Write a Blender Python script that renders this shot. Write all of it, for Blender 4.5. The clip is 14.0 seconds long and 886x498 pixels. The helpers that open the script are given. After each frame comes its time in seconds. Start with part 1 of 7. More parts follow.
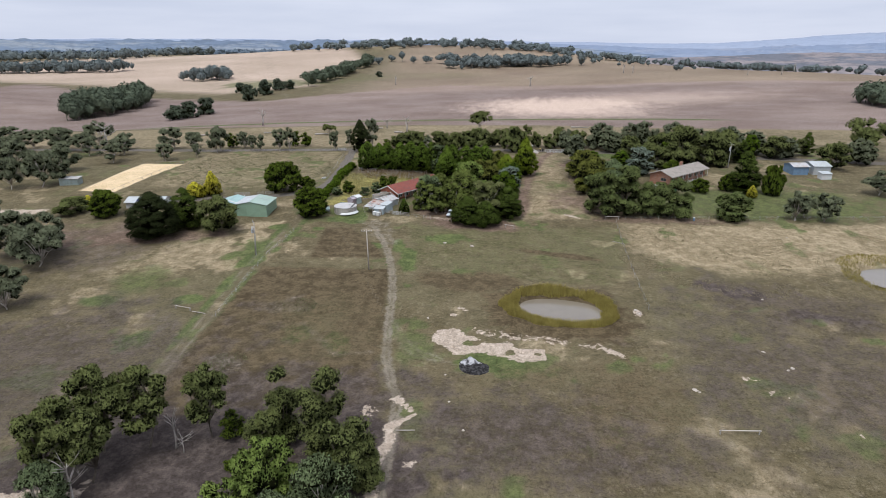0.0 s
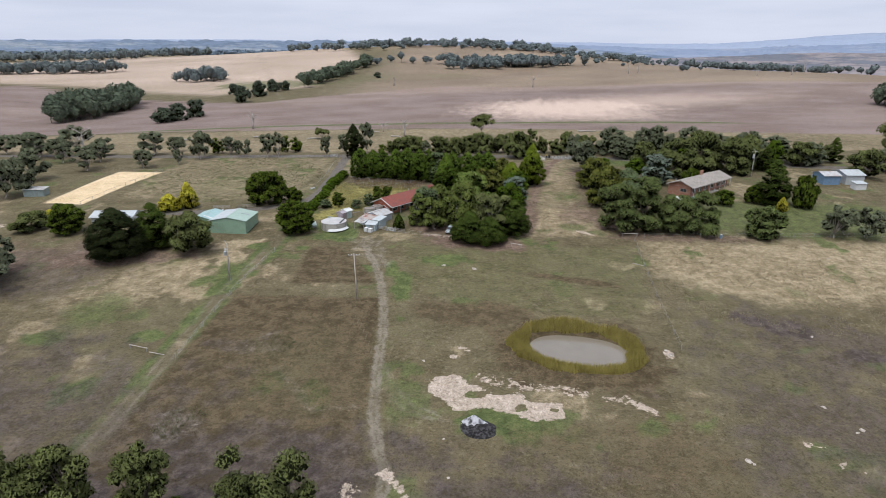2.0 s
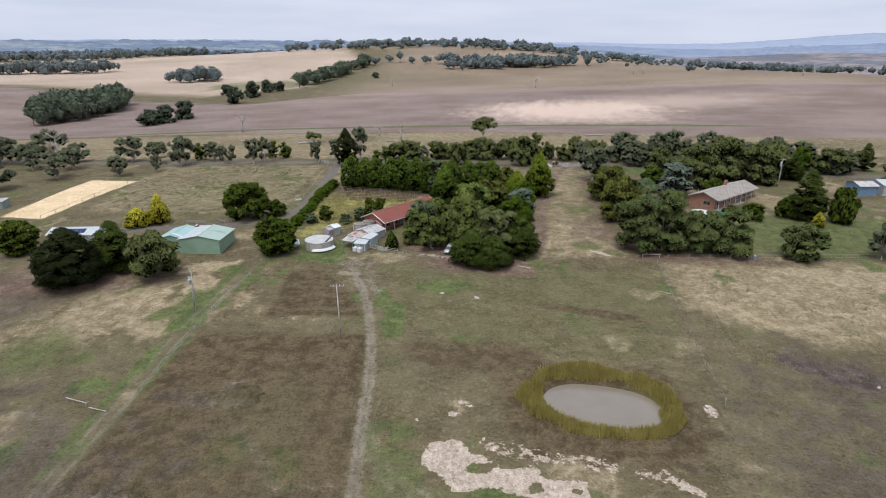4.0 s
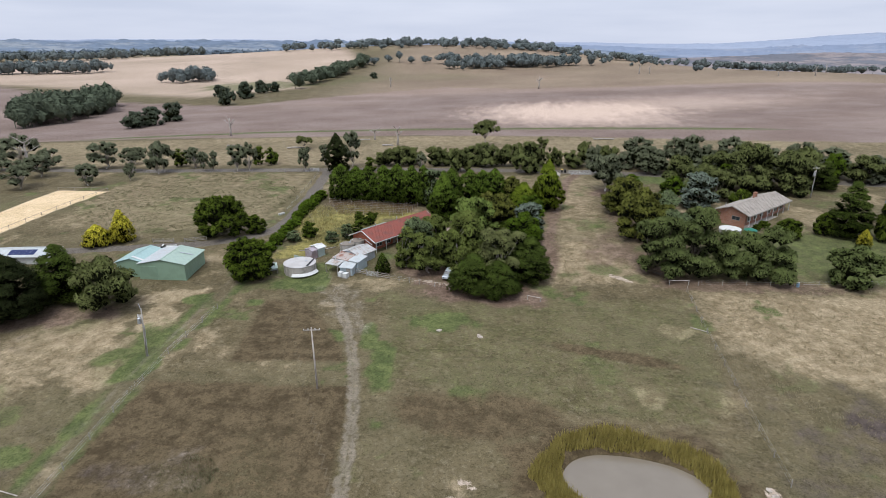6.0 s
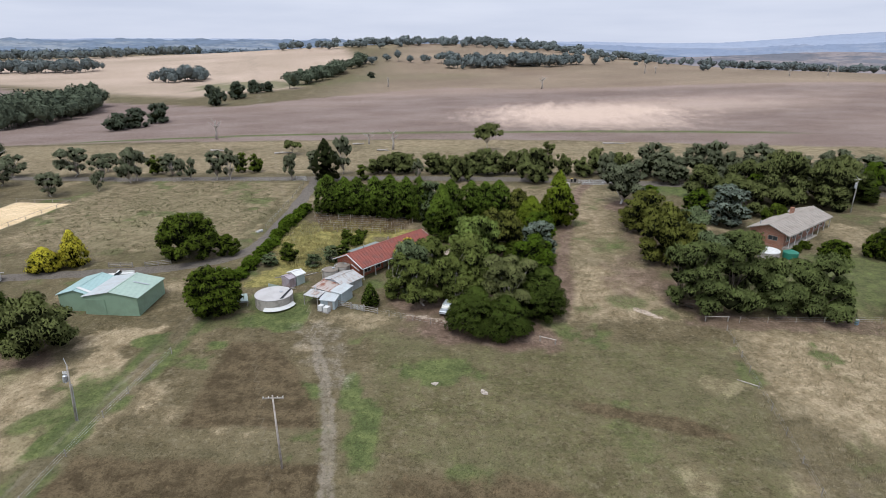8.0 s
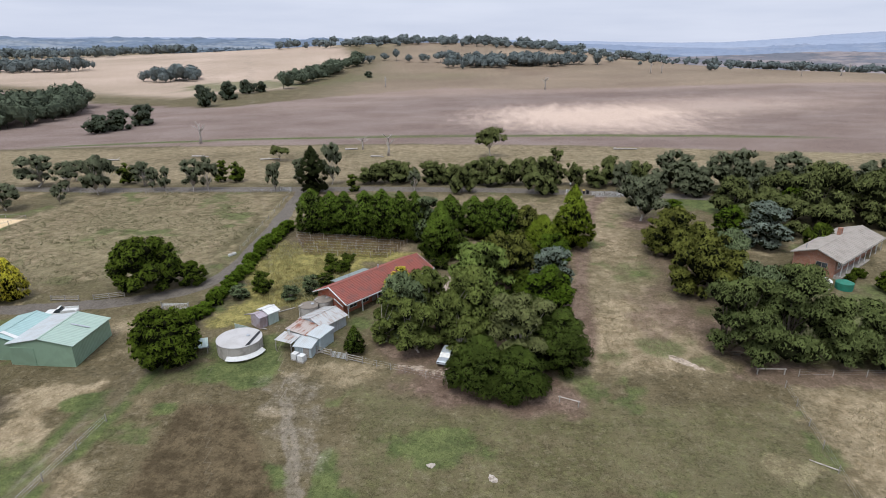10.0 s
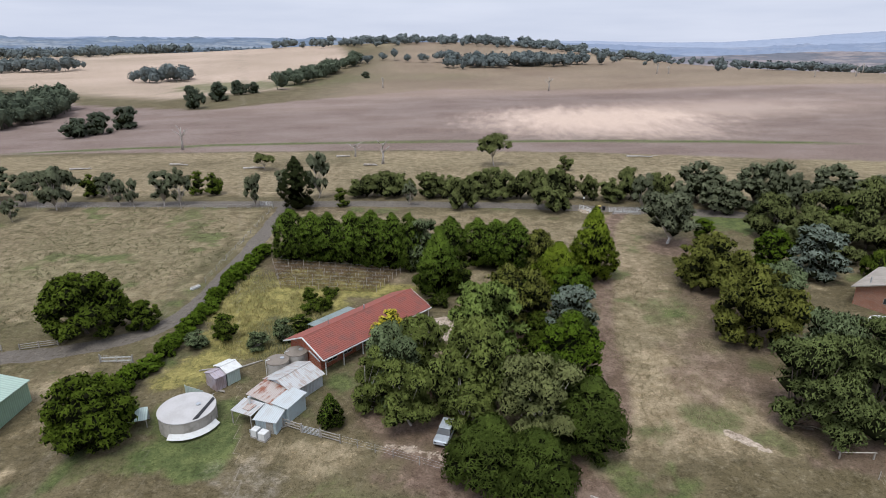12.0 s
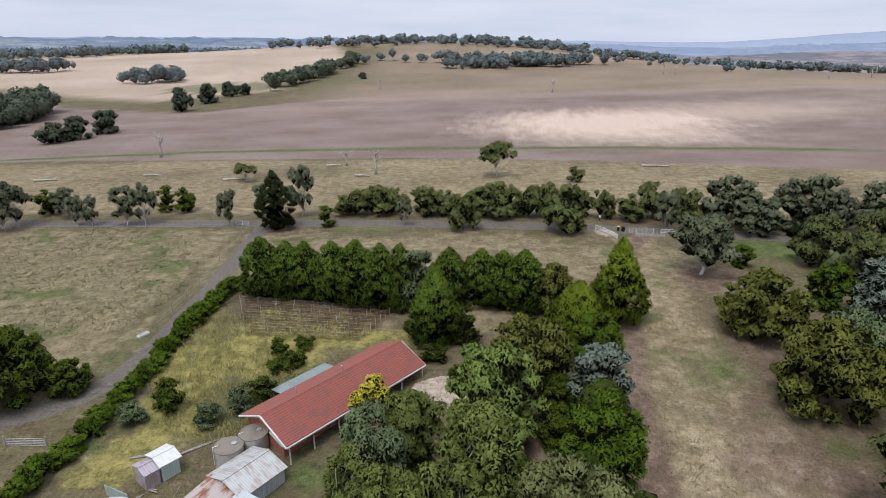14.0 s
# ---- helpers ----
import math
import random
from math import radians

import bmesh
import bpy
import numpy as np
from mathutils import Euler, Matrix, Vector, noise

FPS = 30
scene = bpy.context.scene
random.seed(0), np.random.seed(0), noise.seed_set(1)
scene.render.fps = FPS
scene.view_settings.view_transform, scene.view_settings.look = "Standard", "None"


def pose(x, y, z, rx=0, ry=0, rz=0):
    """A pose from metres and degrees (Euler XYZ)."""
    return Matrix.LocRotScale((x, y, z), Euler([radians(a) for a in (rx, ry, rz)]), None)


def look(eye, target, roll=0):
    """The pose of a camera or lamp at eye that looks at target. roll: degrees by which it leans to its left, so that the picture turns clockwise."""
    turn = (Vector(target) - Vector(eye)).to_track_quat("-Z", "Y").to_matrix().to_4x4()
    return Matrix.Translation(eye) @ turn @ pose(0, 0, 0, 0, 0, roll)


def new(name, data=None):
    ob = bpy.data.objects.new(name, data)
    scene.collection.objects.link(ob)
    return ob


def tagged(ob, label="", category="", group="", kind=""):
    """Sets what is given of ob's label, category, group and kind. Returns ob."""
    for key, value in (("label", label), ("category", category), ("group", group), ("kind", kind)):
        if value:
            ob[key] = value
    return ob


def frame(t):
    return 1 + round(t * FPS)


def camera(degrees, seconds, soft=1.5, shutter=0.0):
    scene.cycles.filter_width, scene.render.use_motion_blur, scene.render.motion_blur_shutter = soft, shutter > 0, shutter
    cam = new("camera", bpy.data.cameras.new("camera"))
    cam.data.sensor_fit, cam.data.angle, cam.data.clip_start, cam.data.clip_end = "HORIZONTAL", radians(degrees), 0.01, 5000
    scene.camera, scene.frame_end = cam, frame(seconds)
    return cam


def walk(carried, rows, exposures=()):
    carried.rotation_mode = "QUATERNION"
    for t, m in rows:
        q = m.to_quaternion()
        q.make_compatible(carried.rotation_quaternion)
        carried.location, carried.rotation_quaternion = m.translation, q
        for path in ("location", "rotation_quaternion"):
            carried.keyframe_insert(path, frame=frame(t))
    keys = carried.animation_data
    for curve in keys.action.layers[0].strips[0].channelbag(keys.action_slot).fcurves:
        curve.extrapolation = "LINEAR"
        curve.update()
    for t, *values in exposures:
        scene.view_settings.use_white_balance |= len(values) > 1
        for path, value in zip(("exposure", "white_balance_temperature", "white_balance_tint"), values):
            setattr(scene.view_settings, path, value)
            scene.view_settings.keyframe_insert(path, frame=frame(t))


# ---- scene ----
cam = camera(74.1, 14.0, soft=0.9)
METRES, EYE, TILT, LEAN, TURN = 126.2, 50.0, 3.8, -1.0, 2.2
ROWS = [
    (0.0, 0.0, 0.0, 0.0, -0.43, -23.23, 0.99),
    (0.5, 0.0005, 0.0337, -0.0036, -0.42, -23.21, 1.0),
    (1.0, 0.0014, 0.0701, -0.0074, -0.41, -23.2, 1.02),
    (1.5, 0.0023, 0.1034, -0.011, -0.42, -23.2, 1.02),
    (2.0, 0.0034, 0.1399, -0.0152, -0.42, -23.18, 1.02),
    (2.5, 0.0044, 0.1732, -0.0188, -0.41, -23.18, 1.01),
    (3.0, 0.0053, 0.2093, -0.0227, -0.42, -23.17, 1.01),
    (5.5, 0.0114, 0.3819, -0.042, -0.36, -23.16, 1.04),
    (6.0, 0.0128, 0.4186, -0.0461, -0.35, -23.16, 1.04),
    (6.5, 0.014, 0.4526, -0.0498, -0.34, -23.18, 1.03),
    (7.0, 0.0153, 0.4895, -0.0538, -0.34, -23.18, 1.03),
    (7.5, 0.0161, 0.5238, -0.0572, -0.35, -23.21, 1.02),
    (8.0, 0.0168, 0.5612, -0.0611, -0.36, -23.22, 1.01),
    (10.5, 0.0188, 0.7404, -0.0781, -0.42, -23.29, 0.94),
    (11.0, 0.0192, 0.7781, -0.0816, -0.43, -23.29, 0.94),
    (11.5, 0.0198, 0.8126, -0.0848, -0.43, -23.3, 0.92),
    (12.0, 0.0205, 0.8499, -0.0879, -0.44, -23.3, 0.92),
    (12.5, 0.0213, 0.8843, -0.0907, -0.44, -23.31, 0.95),
    (13.0, 0.0222, 0.922, -0.0936, -0.45, -23.31, 0.92),
    (13.5, 0.0231, 0.9569, -0.0964, -0.47, -23.3, 0.93),
    (14.0, 0.0242, 0.9946, -0.0995, -0.48, -23.3, 0.94),
]
walk(cam, [(t, pose(0, 0, EYE, TILT, LEAN, TURN) @ pose(METRES * x, METRES * y, METRES * z, 90 + pitch, roll, yaw)) for t, x, y, z, yaw, pitch, roll in ROWS])


# ---- world, sun ----
SUN_ELEVATION, SUN_AZIMUTH = 66.0, 205.0
world = bpy.data.worlds.new("overcast_sky")
scene.world = world
world.use_nodes = True
wn, wl = world.node_tree.nodes, world.node_tree.links
wn.clear()
w_out = wn.new("ShaderNodeOutputWorld")
w_bg = wn.new("ShaderNodeBackground")
w_sky = wn.new("ShaderNodeTexSky")
w_sky.sky_type, w_sky.sun_disc = "NISHITA", False
w_sky.sun_elevation, w_sky.sun_rotation = radians(SUN_ELEVATION), radians(SUN_AZIMUTH)
w_sky.dust_density = 4.0
w_scale = wn.new("ShaderNodeVectorMath")
w_scale.operation = "SCALE"
w_scale.inputs["Scale"].default_value = 1.4
w_co = wn.new("ShaderNodeTexCoord")
w_map = wn.new("ShaderNodeMapping")
w_map.inputs["Scale"].default_value = (1.2, 1.2, 9.0)
w_cloud = wn.new("ShaderNodeTexNoise")
w_cloud.inputs["Scale"].default_value, w_cloud.inputs["Detail"].default_value = 3.0, 5.0
w_ramp = wn.new("ShaderNodeValToRGB")
w_ramp.color_ramp.elements[0].position, w_ramp.color_ramp.elements[0].color = 0.3, (6.35, 7.0, 8.7, 1)
w_ramp.color_ramp.elements[1].position, w_ramp.color_ramp.elements[1].color = 0.7, (7.6, 8.15, 9.7, 1)
w_mix = wn.new("ShaderNodeMix")
w_mix.data_type = "RGBA"
w_mix.inputs["Factor"].default_value = 0.9
w_bg.inputs["Strength"].default_value = 0.1
wl.new(w_co.outputs["Generated"], w_map.inputs["Vector"])
wl.new(w_map.outputs["Vector"], w_cloud.inputs["Vector"])
wl.new(w_cloud.outputs["Fac"], w_ramp.inputs["Fac"])
wl.new(w_sky.outputs["Color"], w_scale.inputs[0])
wl.new(w_scale.outputs["Vector"], w_mix.inputs["A"])
wl.new(w_ramp.outputs["Color"], w_mix.inputs["B"])
w_sep = wn.new("ShaderNodeSeparateXYZ")
w_dome = wn.new("ShaderNodeMapRange")
w_dome.inputs["From Min"].default_value, w_dome.inputs["From Max"].default_value = 0.05, 1.0
w_dome.inputs["To Min"].default_value, w_dome.inputs["To Max"].default_value = 1.0, 1.6
w_lift = wn.new("ShaderNodeVectorMath")
w_lift.operation = "SCALE"
wl.new(w_co.outputs["Generated"], w_sep.inputs[0])
wl.new(w_sep.outputs["Z"], w_dome.inputs["Value"])
wl.new(w_mix.outputs["Result"], w_lift.inputs[0])
wl.new(w_dome.outputs["Result"], w_lift.inputs["Scale"])
wl.new(w_lift.outputs["Vector"], w_bg.inputs["Color"])
wl.new(w_bg.outputs["Background"], w_out.inputs["Surface"])

sun_data = bpy.data.lights.new("sun", "SUN")
sun_data.energy, sun_data.angle, sun_data.color = 2.4, radians(24), (0.94, 0.965, 0.95)
sun = new("sun", sun_data)
sun_way = Vector((math.sin(radians(SUN_AZIMUTH)) * math.cos(radians(SUN_ELEVATION)),
                  math.cos(radians(SUN_AZIMUTH)) * math.cos(radians(SUN_ELEVATION)),
                  math.sin(radians(SUN_ELEVATION))))
sun.matrix_basis = look((0, 0, 200), Vector((0, 0, 200)) - sun_way)


# ---- small builders ----
def link(name, mesh, parent=None, label=""):
    ob = new(name, mesh)
    if parent is not None:
        ob.parent = parent
    if label:
        tagged(ob, label)
    return ob


def part(name, bm, material, parent=None, label="", smooth=False):
    """One bmesh as one mesh object, under a thing or a part."""
    mesh = bpy.data.meshes.new(name)
    bm.to_mesh(mesh)
    bm.free()
    mesh.materials.append(material)
    if smooth:
        mesh.shade_smooth()
    return link(name, mesh, parent, label)


def array_mesh(name, verts, faces, material, smooth=False):
    """A mesh from numpy arrays: verts (n, 3), faces (m, 3 or 4)."""
    verts, faces = np.asarray(verts, np.float32), np.asarray(faces, np.int32)
    mesh = bpy.data.meshes.new(name)
    n, k = faces.shape
    mesh.vertices.add(len(verts))
    mesh.vertices.foreach_set("co", verts.ravel())
    mesh.loops.add(n * k)
    mesh.loops.foreach_set("vertex_index", faces.ravel())
    mesh.polygons.add(n)
    mesh.polygons.foreach_set("loop_start", np.arange(0, n * k, k, dtype=np.int32))
    mesh.polygons.foreach_set("use_smooth", np.full(n, smooth))
    mesh.materials.append(material)
    mesh.update(calc_edges=True)
    return mesh


def thing(name, m, label, category, group="", kind=""):
    ob = new(name)
    ob.matrix_basis = m
    return tagged(ob, label, category, group, kind)


def box(bm, x0, x1, y0, y1, z0, z1, bevel=0.0, m=None):
    made = bmesh.ops.create_cube(bm, size=1.0)["verts"]
    for v in made:
        v.co = ((x0 + x1) / 2 + v.co.x * (x1 - x0), (y0 + y1) / 2 + v.co.y * (y1 - y0), (z0 + z1) / 2 + v.co.z * (z1 - z0))
        if m is not None:
            v.co = m @ v.co
    if bevel:
        edges = {e for v in made for e in v.link_edges}
        bmesh.ops.bevel(bm, geom=list(edges), offset=bevel, segments=1, affect="EDGES")


def boxed(*args, **kw):
    bm = bmesh.new()
    box(bm, *args, **kw)
    return bm


def tube(bm, points, radii, sides=7):
    """A tapered tube along points."""
    rings, pts = [], [Vector(p) for p in points]
    for i, p in enumerate(pts):
        d = (pts[min(i + 1, len(pts) - 1)] - pts[max(i - 1, 0)]).normalized()
        a = d.orthogonal().normalized()
        b = d.cross(a)
        rings.append([bm.verts.new(p + radii[i] * (math.cos(6.2832 * k / sides) * a + math.sin(6.2832 * k / sides) * b)) for k in range(sides)])
    for r, s in zip(rings, rings[1:]):
        for k in range(sides):
            bm.faces.new((r[k], r[(k + 1) % sides], s[(k + 1) % sides], s[k]))
    bm.faces.new(rings[0][::-1])
    bm.faces.new(rings[-1])


def tubed(points, radii, sides=7):
    bm = bmesh.new()
    tube(bm, points, radii, sides)
    return bm


def lathe(profile, sides=32):
    """A turned shape about z from (radius, height) pairs."""
    bm = bmesh.new()
    rings = []
    for r, z in profile:
        rings.append([bm.verts.new((max(r, 1e-3) * math.cos(6.28319 * k / sides), max(r, 1e-3) * math.sin(6.28319 * k / sides), z)) for k in range(sides)])
    for a, b in zip(rings, rings[1:]):
        for k in range(sides):
            bm.faces.new((a[k], a[(k + 1) % sides], b[(k + 1) % sides], b[k]))
    return bm


def slab(corners, thick):
    """A closed plate under four (or more) corners."""
    bm = bmesh.new()
    top = [bm.verts.new(c) for c in corners]
    low = [bm.verts.new(Vector(c) - Vector((0, 0, thick))) for c in corners]
    bm.faces.new(top)
    bm.faces.new(low[::-1])
    n = len(top)
    for i in range(n):
        bm.faces.new((top[i], low[i], low[(i + 1) % n], top[(i + 1) % n]))
    bmesh.ops.recalc_face_normals(bm, faces=bm.faces[:])
    return bm


# ---- materials ----
class Nodes:
    """Short hand for a node tree."""
    def __init__(self, name):
        self.mat = bpy.data.materials.new(name)
        self.mat.use_nodes = True
        self.t = self.mat.node_tree
        self.bsdf = self.t.nodes["Principled BSDF"]

    def add(self, kind, **inputs):
        n = self.t.nodes.new(kind)
        for key, value in inputs.items():
            self.put(value, n.inputs[key.replace("_", " ")])
        return n

    def put(self, value, socket):
        if isinstance(value, bpy.types.NodeSocket):
            self.t.links.new(value, socket)
        else:
            socket.default_value = value

    def where(self):
        return self.add("ShaderNodeNewGeometry").outputs["Position"]

    def local(self):
        return self.add("ShaderNodeTexCoord").outputs["Object"]

    def noise(self, vector, scale, detail=4.0, rough=0.55):
        return self.add("ShaderNodeTexNoise", Vector=vector, Scale=scale, Detail=detail, Roughness=rough).outputs["Fac"]

    def stretch(self, vector, scale):
        return self.add("ShaderNodeMapping", Vector=vector, Scale=scale).outputs["Vector"]

    def ramp(self, fac, a, b):
        n = self.add("ShaderNodeMapRange", Value=fac)
        n.inputs["From Min"].default_value, n.inputs["From Max"].default_value = a, b
        n.interpolation_type = "SMOOTHSTEP"
        return n.outputs["Result"]

    def calc(self, op, a, b=0.0, c=0.0):
        n = self.t.nodes.new("ShaderNodeMath")
        n.operation = op
        for i, value in enumerate((a, b, c)):
            self.put(value, n.inputs[i])
        return n.outputs[0]

    def mix(self, fac, a, b, blend="MIX"):
        n = self.t.nodes.new("ShaderNodeMix")
        n.data_type, n.blend_type = "RGBA", blend
        for value, key in ((fac, "Factor"), (a, "A"), (b, "B")):
            if isinstance(value, tuple) and len(value) == 3:
                value = (*value, 1)
            self.put(value, n.inputs[key] if key == "Factor" else [s for s in n.inputs if s.name == key and s.type == "RGBA"][0])
        return [s for s in n.outputs if s.type == "RGBA"][0]

    def bump(self, height, strength, distance):
        n = self.add("ShaderNodeBump", Height=height, Strength=strength, Distance=distance)
        self.t.links.new(n.outputs["Normal"], self.bsdf.inputs["Normal"])

    def done(self, color, rough=0.9, metal=0.0, spec=0.3):
        self.put((*color, 1) if isinstance(color, tuple) and len(color) == 3 else color, self.bsdf.inputs["Base Color"])
        self.put(rough, self.bsdf.inputs["Roughness"])
        self.put(metal, self.bsdf.inputs["Metallic"])
        self.put(spec, self.bsdf.inputs["Specular IOR Level"])
        return self.mat


def worn(name, color, dirt, scale=1.5, amount=0.5, rough=0.8, metal=0.0, bump=0.01, spec=0.2):
    """A surface with stains at two sizes and a little relief."""
    n = Nodes(name)
    p = n.where()
    big = n.ramp(n.noise(p, scale), 0.42, 0.68)
    fine = n.noise(p, scale * 14, 3)
    c = n.mix(n.calc("MULTIPLY", big, amount), color, dirt)
    c = n.mix(n.calc("MULTIPLY", fine, 0.35), c, tuple(0.6 * v for v in color), "MULTIPLY")
    n.bump(fine, 0.4, bump)
    return n.done(c, rough, metal, spec)


def foliage(name, dark, light, tint=0.12):
    """Leaves: every spray has its own shade, every tree its own cast, and the mass a leafy grain."""
    n = Nodes(name)
    p = n.where()
    island = n.add("ShaderNodeNewGeometry").outputs["Random Per Island"]
    tree = n.add("ShaderNodeObjectInfo").outputs["Random"]
    patch = n.ramp(n.noise(p, 0.45, 3), 0.35, 0.68)
    leafy = n.ramp(n.noise(p, 6.5, 4, 0.7), 0.36, 0.66)
    mix = n.calc("MULTIPLY_ADD", island, 0.26, n.calc("MULTIPLY_ADD", patch, 0.42, n.calc("MULTIPLY", leafy, 0.32)))
    low, high = (tuple(d + k * (q - d) for d, q in zip(dark, light)) for k in (0.2, 0.98))
    c = n.mix(mix, low, high)
    c = n.mix(n.calc("MULTIPLY", tree, tint), c, (0.1, 0.105, 0.035))
    n.bump(leafy, 0.5, 0.1)
    return n.done(c, 0.85, 0.0, 0.02)


def iron_sheet(name, color, rust, amount, pitch=0.2, turn=0.0):
    """Corrugated steel: ribs along one way, rust and dust in streaks."""
    n = Nodes(name)
    p = n.local()
    wave = n.add("ShaderNodeTexWave", Vector=p, Scale=6.2832 / pitch / 20)
    wave.bands_direction = "X"
    streak = n.noise(n.stretch(p, (3.0, 0.5, 0.5)), 1.0, 5)
    blotch = n.noise(p, 0.8, 4)
    fac = n.calc("MULTIPLY", n.ramp(n.calc("MULTIPLY_ADD", streak, 0.5, n.calc("MULTIPLY", blotch, 0.5)), 0.44, 0.6), amount)
    c = n.mix(fac, color, rust)
    c = n.mix(n.calc("MULTIPLY", wave.outputs["Fac"], 0.22), c, (0.3, 0.3, 0.3), "MULTIPLY")
    n.bump(wave.outputs["Fac"], 0.6, 0.02)
    return n.done(c, 0.5, 0.15)


# Near-black crown cores: shade between the leaves, painted into the twig colour.
M_TWIG_SHADE = worn("inner_twig_shade", (0.014, 0.016, 0.007), (0.008, 0.009, 0.004), 3.0, 0.7, 1.0, 0.0, 0.01, 0.0)
M_BARK = worn("bark", (0.16, 0.13, 0.1), (0.06, 0.05, 0.04), 2.0, 0.8, 0.95)
M_PALE_BARK = worn("pale_bark", (0.5, 0.45, 0.4), (0.22, 0.18, 0.15), 1.5, 0.6, 0.9)
M_WHITE_BARK = worn("bleached_bark", (0.66, 0.62, 0.57), (0.36, 0.32, 0.28), 1.2, 0.5, 0.9)
M_DEAD = worn("dead_wood", (0.46, 0.42, 0.38), (0.24, 0.21, 0.18), 1.2, 0.7, 0.95)
M_GUM = foliage("gum_leaves", (0.021, 0.026, 0.009), (0.187, 0.209, 0.0722))
M_GUM_GARDEN = foliage("garden_gum_leaves", (0.03, 0.036, 0.008), (0.2, 0.24, 0.062))
M_GUM_OLIVE = foliage("olive_gum_leaves", (0.024, 0.026, 0.0054), (0.187, 0.195, 0.042))
M_GUM_GREY = foliage("grey_gum_leaves", (0.024, 0.033, 0.015), (0.21, 0.262, 0.13), 0.12)
M_GUM_LIGHT = foliage("light_gum_leaves", (0.032, 0.05, 0.0108), (0.235, 0.305, 0.075), 0.08)
M_SILVER = foliage("silver_leaves", (0.034, 0.044, 0.034), (0.265, 0.315, 0.25), 0.05)
M_CYPRESS = foliage("cypress_sprays", (0.007, 0.016, 0.0027), (0.137, 0.204, 0.0266), 0.08)
M_CYPRESS_LIGHT = foliage("light_cypress_sprays", (0.016, 0.027, 0.0018), (0.209, 0.269, 0.0242), 0.06)
M_CONIFER = foliage("conifer_sprays", (0.005, 0.011, 0.0027), (0.085, 0.118, 0.021), 0.08)
M_GUM_OPEN = foliage("open_gum_leaves", (0.032, 0.036, 0.0126), (0.215, 0.23, 0.0882), 0.05)
M_DARK = foliage("dark_conifer_sprays", (0.004, 0.006, 0.0027), (0.036, 0.046, 0.0162), 0.05)
M_GREEN = foliage("green_leaves", (0.0095, 0.019, 0.00216), (0.11, 0.151, 0.0178), 0.08)
M_VIVID = foliage("vivid_leaves", (0.0134, 0.0267, 0.00216), (0.113, 0.174, 0.0159), 0.05)
M_GOLD = foliage("golden_sprays", (0.2, 0.17, 0.012), (0.75, 0.67, 0.07), 0.0)
# The next two leaf colours have blue distance haze mixed into them.
M_FAR_HAZE = foliage("hazed_far_leaves", (0.058, 0.074, 0.078), (0.16, 0.18, 0.17), 0.0)
M_DISTANT_HAZE = foliage("hazed_distant_leaves", (0.095, 0.125, 0.16), (0.16, 0.197, 0.23), 0.0)
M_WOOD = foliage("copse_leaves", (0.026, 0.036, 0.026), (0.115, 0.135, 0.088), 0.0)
M_ROADSIDE = foliage("roadside_gum_leaves", (0.04, 0.046, 0.028), (0.205, 0.222, 0.135), 0.08)
M_LANE = foliage("lane_gum_leaves", (0.02, 0.027, 0.009), (0.176, 0.213, 0.0713), 0.06)
M_REED = foliage("reeds", (0.14, 0.11, 0.026), (0.42, 0.35, 0.11), 0.0)
M_CONCRETE = worn("concrete", (0.42, 0.39, 0.35), (0.22, 0.2, 0.17), 0.9, 0.7, 0.9)
M_TIMBER = worn("grey_timber", (0.36, 0.33, 0.29), (0.17, 0.15, 0.13), 3.0, 0.6, 0.9)
M_WHITE = worn("white_paint", (0.64, 0.64, 0.62), (0.45, 0.43, 0.4), 2.0, 0.4, 0.6)
M_STEEL = worn("galvanised_steel", (0.5, 0.52, 0.54), (0.3, 0.3, 0.3), 3.0, 0.5, 0.45, 0.6)
M_BLACK = worn("black_paint", (0.02, 0.02, 0.022), (0.06, 0.055, 0.05), 3.0, 0.5, 0.5)
M_GLASS = Nodes("window_glass").done((0.03, 0.035, 0.04), 0.08, 0.0, 0.6)


def brick_wall(name, base, other):
    n = Nodes(name)
    p = n.local()
    b = n.add("ShaderNodeTexBrick", Vector=n.add("ShaderNodeMapping", Vector=p, Rotation=(radians(90), 0, 0)).outputs["Vector"], Color1=(*base, 1), Color2=(*other, 1),
              Mortar=(0.35, 0.3, 0.26, 1), Scale=4.2, Mortar_Size=0.02)
    c = n.mix(n.calc("MULTIPLY", n.ramp(n.noise(p, 0.9), 0.4, 0.7), 0.35), b.outputs["Color"], tuple(0.55 * v for v in base))
    n.bump(b.outputs["Fac"], 0.4, 0.01)
    return n.done(c, 0.9)


M_BRICK = brick_wall("red_brick", (0.42, 0.12, 0.06), (0.34, 0.09, 0.05))
M_BRICK_BROWN = brick_wall("brown_brick", (0.33, 0.15, 0.09), (0.26, 0.11, 0.07))
M_TILE_RED = worn("red_roof_tiles", (0.3, 0.1, 0.078), (0.21, 0.1, 0.085), 0.8, 0.7, 0.8)
M_TILE_GREY = worn("grey_roof_tiles", (0.36, 0.32, 0.28), (0.25, 0.22, 0.19), 0.7, 0.6, 0.85)
M_GREEN_WALL = iron_sheet("green_steel_wall", (0.25, 0.36, 0.26), (0.2, 0.28, 0.2), 0.4, 0.3)
M_GREEN_ROOF = iron_sheet("green_steel_roof", (0.35, 0.45, 0.375), (0.3, 0.37, 0.315), 0.5, 0.4)
M_BLUE_ROOF = iron_sheet("blue_green_steel_roof", (0.33, 0.47, 0.45), (0.28, 0.38, 0.365), 0.5, 0.4)
M_ZINC = iron_sheet("zinc_sheet", (0.46, 0.46, 0.45), (0.32, 0.24, 0.19), 0.7, 0.25)
